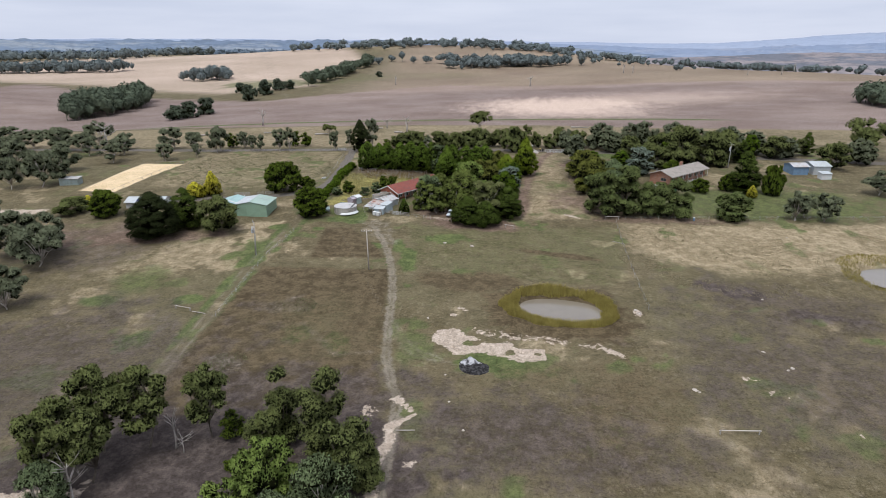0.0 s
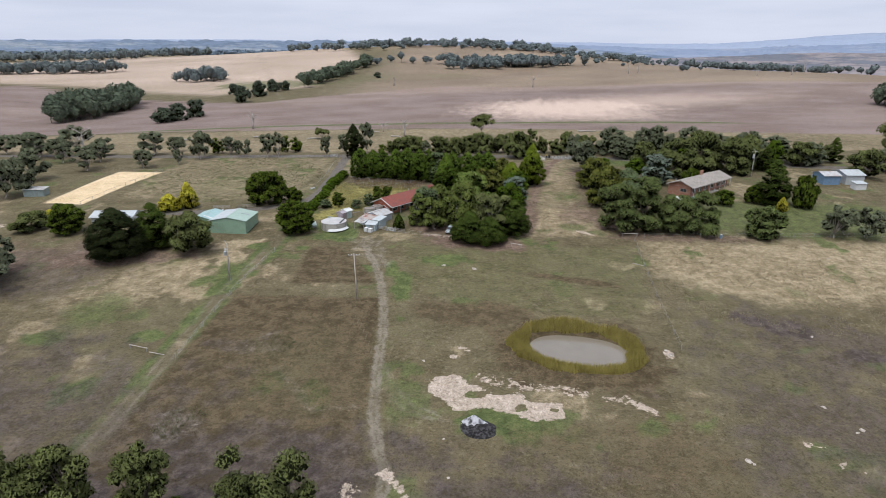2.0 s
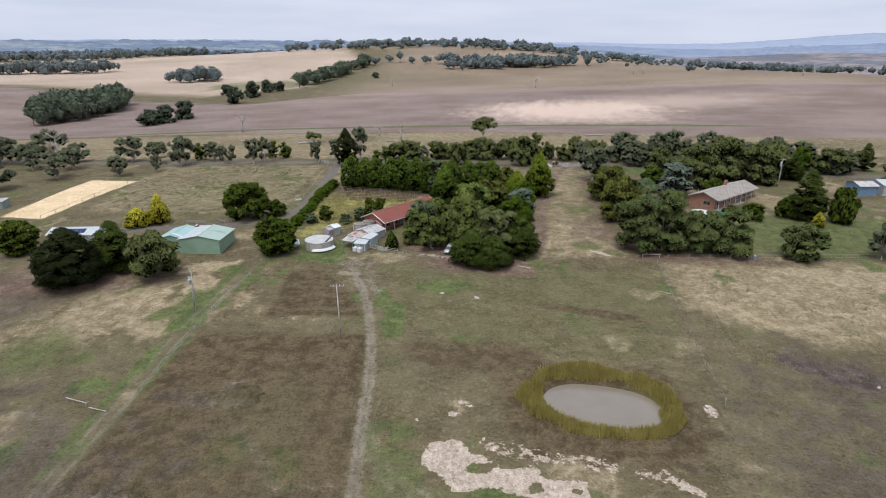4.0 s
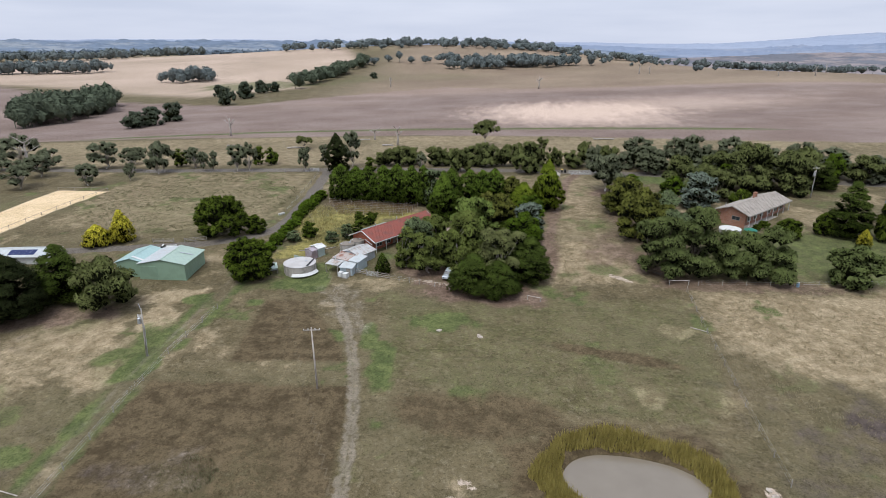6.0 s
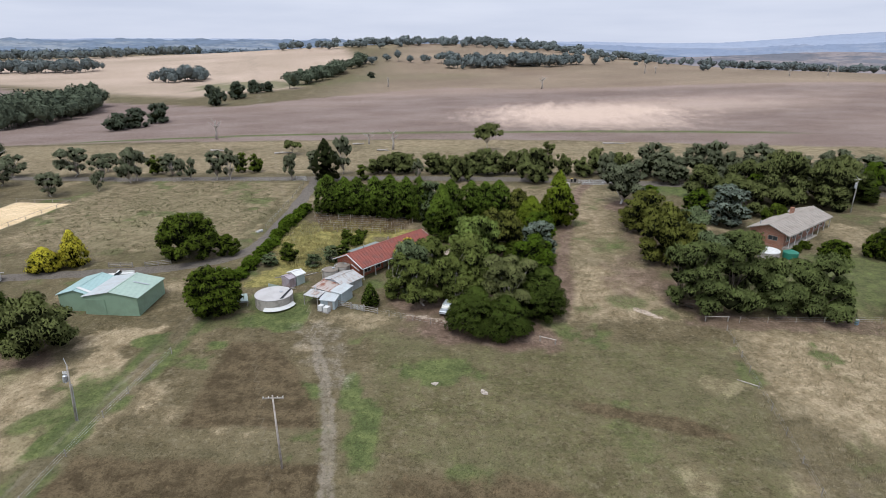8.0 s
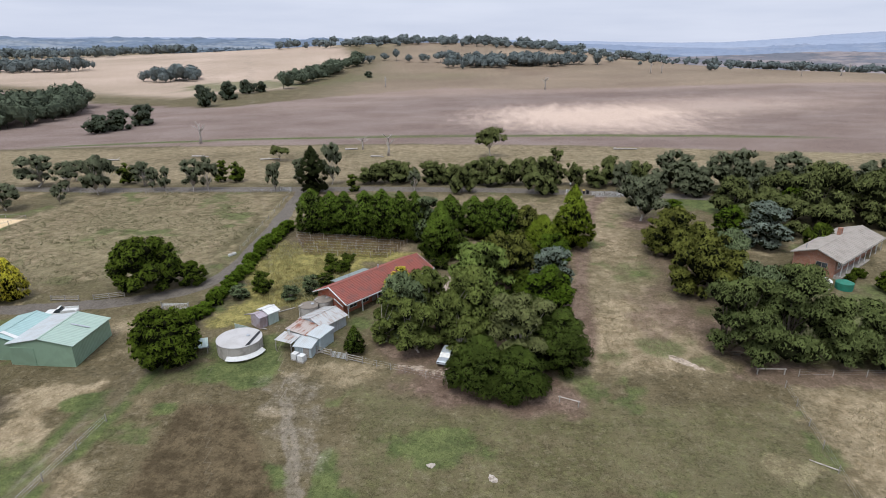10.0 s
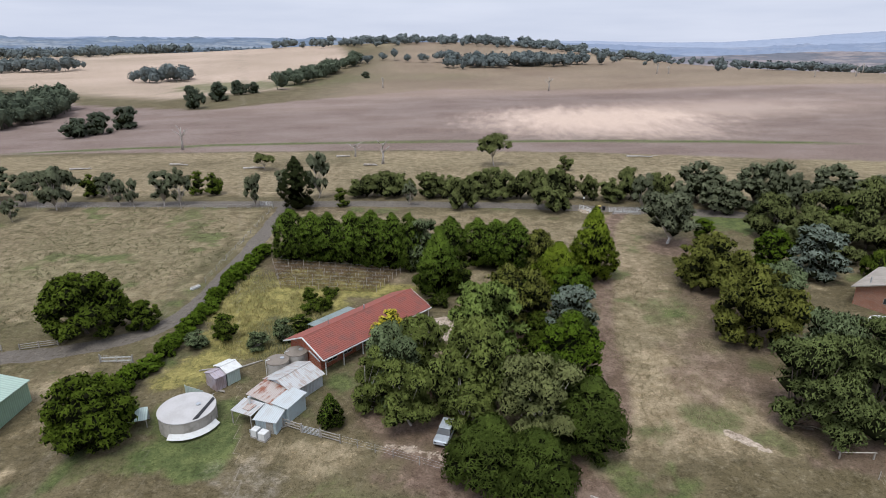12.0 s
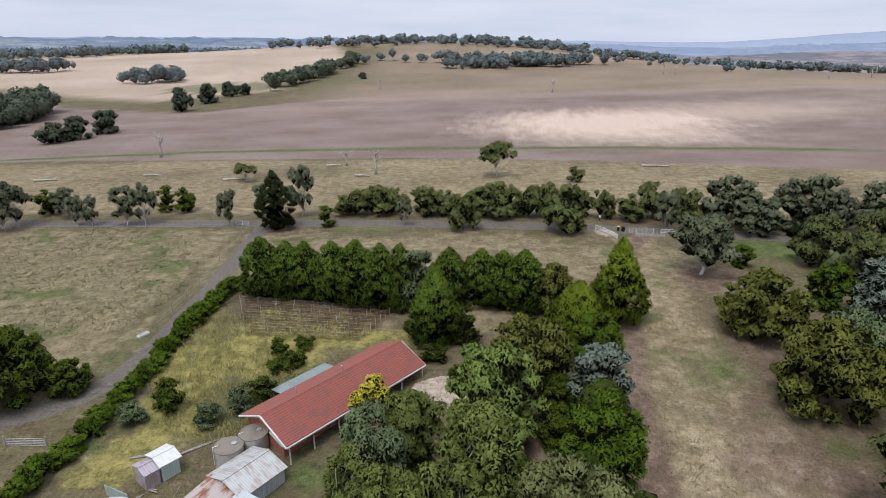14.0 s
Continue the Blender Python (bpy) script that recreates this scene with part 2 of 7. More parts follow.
M_ZINC_CLEAN = iron_sheet("bright_zinc_sheet", (0.47, 0.5, 0.5), (0.42, 0.41, 0.39), 0.7, 0.25)
M_ZINC_WALL = iron_sheet("zinc_wall", (0.5, 0.54, 0.57), (0.34, 0.33, 0.33), 0.6, 0.25)
M_PERGOLA = iron_sheet("dull_pergola_sheet", (0.24, 0.29, 0.28), (0.18, 0.2, 0.18), 0.6, 0.25)
M_PALE_BLUE = iron_sheet("pale_blue_sheet", (0.42, 0.5, 0.52), (0.34, 0.36, 0.36), 0.6, 0.25)
M_RUST = iron_sheet("rusty_sheet", (0.42, 0.36, 0.32), (0.24, 0.085, 0.045), 1.0, 0.25)
M_MAUVE = iron_sheet("weathered_mauve_sheet", (0.4, 0.35, 0.38), (0.28, 0.2, 0.18), 0.7, 0.25)


# ---- the lie of the land ----
PROFILE_Y = [-400, 0, 70, 94, 115, 133, 155, 167, 180, 210, 255, 300, 355, 400, 480, 545, 620, 720, 870, 1025, 1300, 2500, 4800]
PROFILE_Z = [-7, -4.5, -3.1, -2.4, -1.2, 0.2, 1.2, 1.8, 2.9, 4.8, 5.6, 5.5, 4.8, 5, 6.8, 8.5, 9, 9, 13, 14, 20, 5, -60]
HILLS = [(330, 640, 200, 180, 15), (10, 1150, 330, 200, 34), (-330, 440, 110, 110, -9), (1000, 1400, 400, 350, -110),
         (1600, 2300, 800, 800, -60), (-85, 165, 45, 30, 1.6)]
DAM = (20.5, 110.4, 9.1, 5.9, -12.0)
REEDS = (20.2, 109.9, 12.6, 9.2, -15.0)
DAM_2 = (101.0, 126.0, 10.5, 8.0, 0.0)


def oval(x, y, spot):
    """Distance from the middle of an oval, 1 on its rim."""
    cx, cy, a, b, turn = spot
    c, s = math.cos(radians(turn)), math.sin(radians(turn))
    u, v = (x - cx) * c + (y - cy) * s, -(x - cx) * s + (y - cy) * c
    return (np.abs(u / a) ** 2.4 + np.abs(v / b) ** 2.4) ** (1 / 2.4)


def land(x, y):
    x, y = np.asarray(x, float), np.asarray(y, float)
    z = sum(np.interp(y + k * (6 + 0.04 * np.abs(y - 150)), PROFILE_Y, PROFILE_Z) for k in (-1, -0.5, 0, 0.5, 1)) / 5
    z = z + 0.005 * np.clip(x, -150, 150)
    for a, b, c, d, h in HILLS:
        z = z + h * np.exp(-0.5 * (((x - a) / c) ** 2 + ((y - b) / d) ** 2))
    return z


def height(x, y):
    z = land(x, y)
    for spot in (DAM, DAM_2):
        r = oval(np.asarray(x, float), np.asarray(y, float), spot)
        z = z - 1.5 * np.exp(-(r / 0.9) ** 4) + 0.3 * np.exp(-((r - 1.35) / 0.25) ** 2)
    return z


def ground(x, y):
    return float(height(x, y))


def lattice(ix, iy, seed):
    n = (ix * 374761393 + iy * 668265263 + seed * 974711) & 0x7FFFFFFF
    n = ((n ^ (n >> 13)) * 1274126177) & 0x7FFFFFFF
    return ((n ^ (n >> 16)) & 0xFFFF) / 65535.0


def grain(x, y, size, seed, octaves=4):
    """Value noise from 0 to 1 with features of about that size."""
    total, weight, amp = 0.0, 0.0, 1.0
    for o in range(octaves):
        u, v = x / size * 2 ** o + 37.1 * o, y / size * 2 ** o - 17.3 * o
        iu, iv = np.floor(u).astype(np.int64), np.floor(v).astype(np.int64)
        fu, fv = u - iu, v - iv
        fu, fv = fu * fu * (3 - 2 * fu), fv * fv * (3 - 2 * fv)
        s = seed + 11 * o
        row0 = lattice(iu, iv, s) * (1 - fu) + lattice(iu + 1, iv, s) * fu
        row1 = lattice(iu, iv + 1, s) * (1 - fu) + lattice(iu + 1, iv + 1, s) * fu
        total, weight, amp = total + amp * (row0 * (1 - fv) + row1 * fv), weight + amp, amp * 0.55
    return total / weight


def step(v, a, b):
    t = np.clip((v - a) / (b - a), 0, 1)
    return t * t * (3 - 2 * t)


def to_line(x, y, line):
    """Distance to a polyline."""
    best = np.full(np.shape(x), 1e9)
    for (ax, ay), (bx, by) in zip(line, line[1:]):
        dx, dy = bx - ax, by - ay
        t = np.clip(((x - ax) * dx + (y - ay) * dy) / (dx * dx + dy * dy), 0, 1)
        best = np.minimum(best, np.hypot(x - ax - t * dx, y - ay - t * dy))
    return best


def beside(x, y, line):
    """Signed distance to a polyline: positive to its left."""
    best, out = np.full(np.shape(x), 1e9), np.zeros(np.shape(x))
    for (ax, ay), (bx, by) in zip(line, line[1:]):
        dx, dy = bx - ax, by - ay
        t = np.clip(((x - ax) * dx + (y - ay) * dy) / (dx * dx + dy * dy), 0, 1)
        d = np.hypot(x - ax - t * dx, y - ay - t * dy)
        out = np.where(d < best, d * np.sign(dx * (y - ay) - dy * (x - ax) + 1e-9), out)
        best = np.minimum(best, d)
    return out


def inside(x, y, poly):
    """Signed distance to a polygon, positive inside."""
    hit = np.zeros(np.shape(x), bool)
    for (ax, ay), (bx, by) in zip(poly, poly[1:] + poly[:1]):
        hit ^= ((ay > y) != (by > y)) & (x < (bx - ax) * (y - ay) / (by - ay + 1e-9) + ax)
    d = to_line(x, y, poly + poly[:1])
    return np.where(hit, d, -d)


TRACK = [(-24, 155), (-20.4, 144.8), (-18.4, 138), (-16.6, 130.8), (-15.2, 121.4), (-14.3, 110.6), (-13.9, 101), (-13, 91.7), (-11.3, 83.6), (-9.6, 78.9), (-9.6, 72), (-10.5, 40), (-11, 0)]
TRACK_LOOP = [(-13.9, 104), (-11.5, 98), (-8, 93), (-4, 91)]
TRACK_LEFT = [(-43.6, 177.4), (-46.4, 161.4), (-47.5, 146.2), (-49.2, 134.3), (-50.3, 121.6), (-50.5, 111.8), (-51, 87), (-52, 40)]
TRACK_RIGHT = [(40.3, 111.8), (39.8, 96.5), (38.4, 84.1), (37.7, 75.3), (36, 50), (36, 0)]
DRIVE = [(-47.6, 257), (-46.4, 238), (-45.4, 222), (-45.5, 209), (-45.4, 201), (-45.9, 195), (-46.9, 191.3), (-48.5, 188.3), (-51, 185.6), (-55, 182.8), (-61, 180.3), (-72, 178), (-95, 174.5)]
ROAD = [(-420, 268), (-180, 262), (-114, 257), (-72, 257.5), (-25, 258), (10, 256.5), (23, 255), (59, 250), (87, 244), (160, 228), (420, 190)]
FENCE_RIGHT = [(43.8, 160.5), (41.6, 144.3), (39.5, 124.7), (38.4, 110), (37.4, 82.5), (37, 68), (36, 0)]
BROWN_UPPER = [(-37.5, 154), (-30, 154.4), (-23.9, 145.5), (-18.3, 134), (-37.4, 133.3), (-37.2, 141.6)]
BROWN_LOWER = [(-46.9, 128.4), (-17, 127.6), (-14.5, 105), (-14, 92), (-12, 70), (-12, 20), (-52, 20), (-49, 105)]
LAWN = [(-16, 160), (0, 154), (18, 157), (42, 158), (41, 140), (39.5, 125), (33, 119), (10, 123), (-13, 130)]
ARENA = [(-127.6, 187.3), (-114.4, 184.8), (-110.3, 226.9), (-126.7, 228.4)]
PLOUGH = [(-420, 345), (-157, 346), (-110, 341), (-26, 341), (54, 333), (118, 317), (260, 300), (420, 300), (420, 520), (274, 534), (181, 539), (124, 537), (50, 545), (-16, 578), (-119, 520), (-165, 490), (-330, 560), (-470, 640)]
PALE = [(-420, 640), (-225, 555), (-150, 605), (-190, 740), (-130, 870), (-260, 1250), (-640, 1250), (-900, 1000), (-900, 760)]
LANE = [(10, 163), (17, 186), (25, 219), (32, 243), (41, 250), (40, 235), (36, 199), (38, 164)]

# ---- ground: one sheet ----
def spread(start, stop, first, growth):
    out, d = [start], first
    while (out[-1] < stop) if first > 0 else (out[-1] > stop):
        out.append(out[-1] + d)
        d *= growth
    return out[1:]


xs = np.array(sorted(spread(-125, -5200, -0.8, 1.075) + list(np.arange(-125, 125.01, 0.8)) + spread(125, 5200, 0.8, 1.075)))
ys = np.array(sorted(spread(52, -500, -1.0, 1.15) + list(np.arange(52, 264.01, 0.8)) + spread(264, 4800, 0.8, 1.038)))
gx, gy = np.meshgrid(xs, ys)
X, Y = gx.ravel(), gy.ravel()
Z = height(X, Y)
near = step(Y, 420, 300) * step(np.abs(X), 260, 160)
Z = Z + near * 0.16 * (grain(X, Y, 5.0, 3, 3) - 0.5) - 0.12 * near * np.exp(-(to_line(X, Y, TRACK) / 1.2) ** 2)
nx, ny = len(xs), len(ys)
idx = np.arange(nx * ny).reshape(ny, nx)
quads = np.stack([idx[:-1, :-1], idx[:-1, 1:], idx[1:, 1:], idx[1:, :-1]], -1).reshape(-1, 4)

n1, n2, n3 = grain(X, Y, 26, 1), grain(X, Y, 7, 2), grain(X, Y, 2.4, 5, 3)
wob = (n2 - 0.5) * 2.4 + (n3 - 0.5) * 1.2


def region(poly, soft=0.8, rag=1.0):
    return step(inside(X, Y, poly) + wob * rag, -soft, soft)


def spot(cx, cy, a, b=None, turn=0.0, rag=0.5, soft=0.35):
    return step(oval(X, Y, (cx, cy, a, b or a, turn)) + (n2 - 0.5) * rag + (n3 - 0.5) * rag, 1 + soft, 1 - soft)


south = step(Y, 262, 252)
brown = np.maximum.reduce([0.75 * region([(-38.8, 215), (-12.2, 211.4), (-15.6, 201.6), (-33.8, 203)], 0.8, 0.4), 0.9 * spot(19.6, 108.6, 15, 11, -8, 0.6, 0.2), 0.8 * region(BROWN_UPPER, 0.9, 0.6), 0.95 * region(BROWN_LOWER, 1.2, 0.8) * (0.34 + 0.9 * n1), 0.75 * spot(24.5, 137, 10, 1.6, -18),
                           0.7 * spot(2, 122, 12, 5, -5), 0.6 * spot(20, 75, 26, 16) * n2 * 1.4])
dark = np.maximum.reduce([0.5 * spot(66, 112, 26, 12, -18, 1.4, 0.7), 0.75 * spot(58, 118, 9, 3, -30, 1.6, 0.6), 0.7 * spot(70, 108, 7, 2.2, -10, 1.6, 0.6), 0.5 * spot(60, 85, 24, 22, 0, 1.2, 0.6), 0.55 * spot(5, 70, 30, 10, 0, 1.0, 0.6),
                          0.98 * spot(-34, 60, 32, 20, 0, 0.8, 0.4), 0.6 * spot(-25, 78, 26, 10, 0, 1.4, 0.7), 0.52 * spot(-72, 82, 34, 30, 0, 1.2, 0.6), 0.5 * spot(-95, 138, 22, 14, 10, 1.2, 0.5)])
green = np.maximum.reduce([0.32 * region(LAWN, 2.0, 1.0), 0.55 * spot(-72, 120.5, 6, 7, 20, 1.0, 0.6), 0.7 * spot(-77, 111, 4, 2.5, 0, 1.0), 0.8 * np.exp(-((to_line(X, Y, TRACK_LEFT) - 2.2) / 1.2) ** 2) * step(n2, 0.4, 0.6), 0.95 * spot(-22.5, 141, 2.3, 3, 0, 0.9), 0.9 * spot(-50.7, 153.3, 2.8, 2, 20, 1.0), 0.8 * spot(-39.2, 152.9, 1.8, 1.2), 0.95 * spot(-50.9, 131.6, 2.8, 3.6, 0, 1.0), 0.75 * spot(-15.9, 141.8, 1.3, 4, 0, 1.0),
                           0.85 * spot(-7.3, 146.6, 2.6, 1.2, 0, 1.0), 0.8 * spot(-12.9, 132.4, 2, 6, 0, 1.2), 0.98 * spot(-33.6, 161.0, 6, 3, 0, 0.9), 0.8 * spot(-29.5, 164, 2.5, 4, 20, 1.0), 0.7 * spot(-17.5, 176, 3, 3, 0, 1.2), 0.75 * spot(33.5, 196, 3, 2, 0, 1.2), 0.9 * spot(-57.2, 112.3, 3, 2, 0, 1.2), 0.85 * spot(-61.2, 96.8, 3, 4, 0, 1.3), 0.85 * spot(-52, 118.6, 1.5, 5, 0, 1.0),
                           0.75 * spot(-31.5, 99, 2.5, 3.5, 20, 1.2), 0.75 * spot(-22.7, 95.6, 2.4, 5, 10, 1.2), 0.7 * spot(-51.5, 139, 4, 6, 0, 1.0),
                           0.7 * spot(-4, 147, 6, 3, 0, 1.3), 0.65 * spot(-34, 167, 6.5, 5, 0, 0.8), 0.9 * spot(7, 89.6, 9, 3.6, -8, 1.2), 0.55 * spot(-8, 95, 4, 6, 0, 1.0),
                           0.6 * spot(30, 170, 4, 3), 0.5 * spot(33, 197, 5, 5, 0, 1.2), 0.85 * spot(70, 240, 16, 7, -8, 0.8), 0.6 * spot(92, 178, 40, 15, 0, 0.8),
                           0.45 * spot(-31, 196, 12, 16, 30, 1.4), 0.35 * spot(-28, 110, 12, 14, 0, 1.6, 0.6), 0.25 * spot(-70, 215, 30, 40, 0, 1.6), 0.34 * step(n1, 0.55, 0.75) * step(X, -20, -60) * south,
                           0.6 * step(n2, 0.6, 0.72) * (0.4 + n1) * south, 0.85 * np.exp(-((Y - 362 + 0.00045 * (X + 20) ** 2 - 1.5 * (n2 - 0.5)) / 3.5) ** 2) * step(np.abs(X + 20), 200, 150),
                           0.3 * step(Y, 290, 300) * step(Y, 330, 315) * n1, 0.55 * spot(-200, 640, 60, 45, 30, 1.0), 0.35 * spot(-60, 700, 90, 60)])
straw = np.maximum.reduce([0.72 * step(inside(X, Y, [(44, 162), (150, 162), (150, 128), (60, 126), (42, 138)]) + wob * 3, -4, 6), 0.72 * region(LANE, 3, 2) * (0.35 + 0.8 * n1), 0.85 * spot(31, 178, 4.5, 3, 20, 1.4, 0.6), 0.8 * spot(27, 183, 4, 2.5, -20, 1.4, 0.6), 0.75 * spot(27, 172, 11, 7, -15, 1.0), 0.5 * spot(33, 232, 6, 16, -8, 1.2, 0.6),
                           0.6 * spot(-66, 135, 20, 10, 20, 1.6, 0.6), 0.85 * spot(-55, 154, 6, 3, 10, 1.2), 0.5 * spot(-24.2, 152.7, 2.6, 1.5, 0, 1.2), 0.85 * spot(-62.9, 139.8, 6, 5, 0, 1.3), 0.85 * spot(-54, 144.9, 3.5, 7, 10, 1.2),
                           0.7 * spot(-68.7, 152.4, 6, 3, 0, 1.2), 0.8 * spot(-55.6, 129.7, 3, 3, 0, 1.2), 0.5 * step(grain(X, Y, 9, 31), 0.6, 0.72) * south, 0.5 * spot(-30, 205, 9, 5, 30, 1.3), 0.5 * step(inside(X, Y, [(-52, 186), (-50, 254), (-112, 254), (-108, 190)]) + wob * 2, -3, 4) * (0.5 + 0.7 * n1), 0.55 * spot(-2, 234, 48, 17, 0, 0.8, 0.5) * (0.5 + 0.7 * n1),
                           0.3 * region(PALE, 14, 5), 0.55 * step(Y, 505, 540) * step(X, -140, -60) * (0.35 + 0.8 * grain(X, Y, 90, 14)), 0.75 * spot(150, 960, 130, 120, 20, 0.8, 0.5), 0.45 * step(Y, 900, 1100), 0.5 * spot(84, 140, 16, 6, -20, 1.0),
                           0.5 * step(Y, 262, 268) * step(Y, 345, 335) * (0.4 + n1)])
bank = [(-4.1, 101.1), (-0.3, 101.4), (0.8, 99.1), (4.6, 98.2), (5.2, 96.6), (9.6, 97), (10.6, 94.9), (15, 94.1), (14.9, 91.1), (10.9, 90.5), (8.3, 91.8), (3.2, 93.2), (-0.9, 92.8), (-3, 95.5), (-5.2, 97)]
flow = [(-9.9, 79.4), (-8.0, 77.2), (-6.9, 75.2), (-8.6, 73.6), (-10.2, 72.4), (-9.7, 69.5), (-10.4, 67), (-11.4, 64.8), (-10.8, 58)]
spill = [(3, 101.2), (9.8, 99), (18, 97.2), (25.8, 95.2), (28.5, 92.6)]
sand = np.maximum.reduce([0.82 * region(bank, 0.6, 0.8) * (1 - 0.9 * spot(2.4, 96.5, 1.9, 0.9, 10)) * (1 - 0.8 * spot(9, 93.3, 0.8, 1.0)) * (1 - 0.7 * spot(13.8, 92.8, 0.9, 0.5)), 0.5 * step(to_line(X, Y, spill) + 2.6 * (n2 - 0.5) + 1.2 * (n3 - 0.5), 2.6, 0.2), 0.6 * spot(-1.3, 106.9, 1.3, 1.2, 20, 1.6, 0.6), 0.75 * spot(0.4, 109.4, 1.5, 0.6, -25, 1.4, 0.6),
                          0.75 * spot(27.4, 93.8, 2.2, 0.8, -45, 1.5, 0.6), 0.85 * step(to_line(X, Y, flow) + 1.4 * (n2 - 0.5), 1.9, 0.0), 0.6 * spot(-6.5, 64.5, 1.7, 1.0, 0, 1.9, 0.8), 0.55 * spot(-13.2, 76, 1.7, 1.4, 0, 2.0, 0.8),
                          0.8 * spot(-54, 56, 7, 2.5, 20, 1.3, 0.6), 0.9 * spot(32.2, 166.3, 3.8, 0.9, -42, 0.9, 0.6), 0.35 * spot(22, 120.6, 9, 0.6, -4, 1.5, 0.4) * n3 * 1.5, 0.6 * spot(35.6, 108.8, 0.9, 1.8, 0, 2.0, 0.8), 0.9 * spot(-5.0, 189.5, 3.4, 5.0, -38, 0.3, 0.12),
                          0.6 * step(n3 * n2, 0.47, 0.52) * step(X, 40, 46) * step(Y, 128, 118) * south, region(ARENA, 0.3, 0.05) * 0.99,
                          # The last spot is no sand: it paints the glint on a far pond.
                          0.55 * spot(-2, 162.2, 9, 0.8, -16, 1.2), 0.8 * spot(-142, 166, 16, 3, 0, 0.6), 0.8 * spot(30.6, 251.5, 2.2, 3.2, 30, 0.3, 0.6), 0.9 * spot(-266, 533, 11, 3, 0, 0.3)])
sandy_arena = region(ARENA, 0.3, 0.05)
gravel = np.maximum.reduce([0.24 * spot(-34.7, 110.1, 4.4, 3, 0, 2.0, 0.8), 0.3 * spot(-40.7, 88.5, 3.2, 3.2, 0, 2.0, 0.8), 0.24 * step(to_line(X, Y, [(-31, 103), (-26, 97), (-22.7, 92), (-16, 93)]) + 2 * (n2 - 0.5), 1.8, 0.2), 0.2 * spot(-60, 103, 6, 3, -10, 2.0, 0.8), 0.3 * spot(-23, 155, 4, 7, 20, 1.4), 0.3 * spot(-20, 147, 3, 5, 20, 1.4), 0.0 * X])
road = np.maximum(step(to_line(X, Y, DRIVE) + 0.2 * wob, 2.1, 1.4), step(to_line(X, Y, ROAD) + 0.3 * wob, 3.3, 2.3))
hill = step(Y, 505, 540) * step(X, -150, -60)
red = np.maximum.reduce([0.5 * hill * (0.5 + 0.7 * grain(X, Y * 2, 70, 41)), 0.28 * region(LANE, 3, 2) * (0.2 + 1.1 * n1), 0.7 * step(to_line(X, Y, [(18, 168), (21, 190), (26.5, 215), (33, 240), (38, 250)]) + 2.0 * (n2 - 0.5), 3.0, 0.8), 0.6 * spot(36, 180, 7, 9, 0, 1.2, 0.6), 0.6 * spot(42, 172, 8, 6, 0, 1.2, 0.6), 0.8 * spot(4, 160, 12, 5, -12, 1.0), 0.5 * spot(42, 198, 6, 22, -8, 1.0), 0.7 * spot(44, 225, 7, 6, 0, 0.8), 0.65 * spot(-84, 144.5, 20, 5, 12, 1.0), 0.6 * spot(55, 163, 20, 2.6, -3, 1.4), 0.4 * spot(-100, 150, 22, 7, 0, 1.2),
                         0.4 * spot(-26, 211, 16, 5, -14, 0.9), 0.7 * spot(10, 188, 12, 18, -15, 0.6), 0.7 * spot(-5, 172, 10, 9, 0, 0.6), 0.35 * spot(-40, 252, 14, 3, 0, 1.0)])
plough = 0.95 * region(PLOUGH, 4, 2)
light_soil = plough * np.clip(0.95 * spot(66, 412, 46, 34, -15, 0.7, 0.8) + 0.5 * spot(120, 445, 80, 26, 8, 0.5, 0.9) + 0.1 * step(grain(X, Y * 2.0, 120, 8), 0.45, 0.8), 0, 1)
light_soil = np.maximum(light_soil, 0.3 * hill * (0.3 + grain(X, Y, 110, 44)))
light_soil = np.maximum(light_soil, 0.72 * region(PALE, 14, 5) * (0.45 + 0.8 * grain(X, Y * 2, 90, 15)))
yellow = np.maximum.reduce([0.95 * spot(-30, 199, 10, 5, 10, 1.0, 0.5), 0.85 * spot(-37, 189, 4.5, 10, 12, 1.2, 0.5), 0.7 * spot(-38.5, 178, 4, 5, 0, 1.2, 0.5), 0.8 * spot(-19, 203, 9, 3, -8, 1.1, 0.5), 0.6 * spot(-40, 203, 1.5, 12, 4, 1.2, 0.5), 0.5 * spot(-27, 207, 11, 5, -8, 1.4, 0.5)])
sheet_masks = {"cover_a": (brown, green, sand, gravel), "cover_b": (straw, red, plough, light_soil), "cover_c": (dark, road, sandy_arena, yellow),
               "ways": tuple(0.5 + np.clip(beside(X, Y, w), -8, 8) / 16 for w in (TRACK, TRACK_LEFT, TRACK_RIGHT, TRACK_LOOP))}


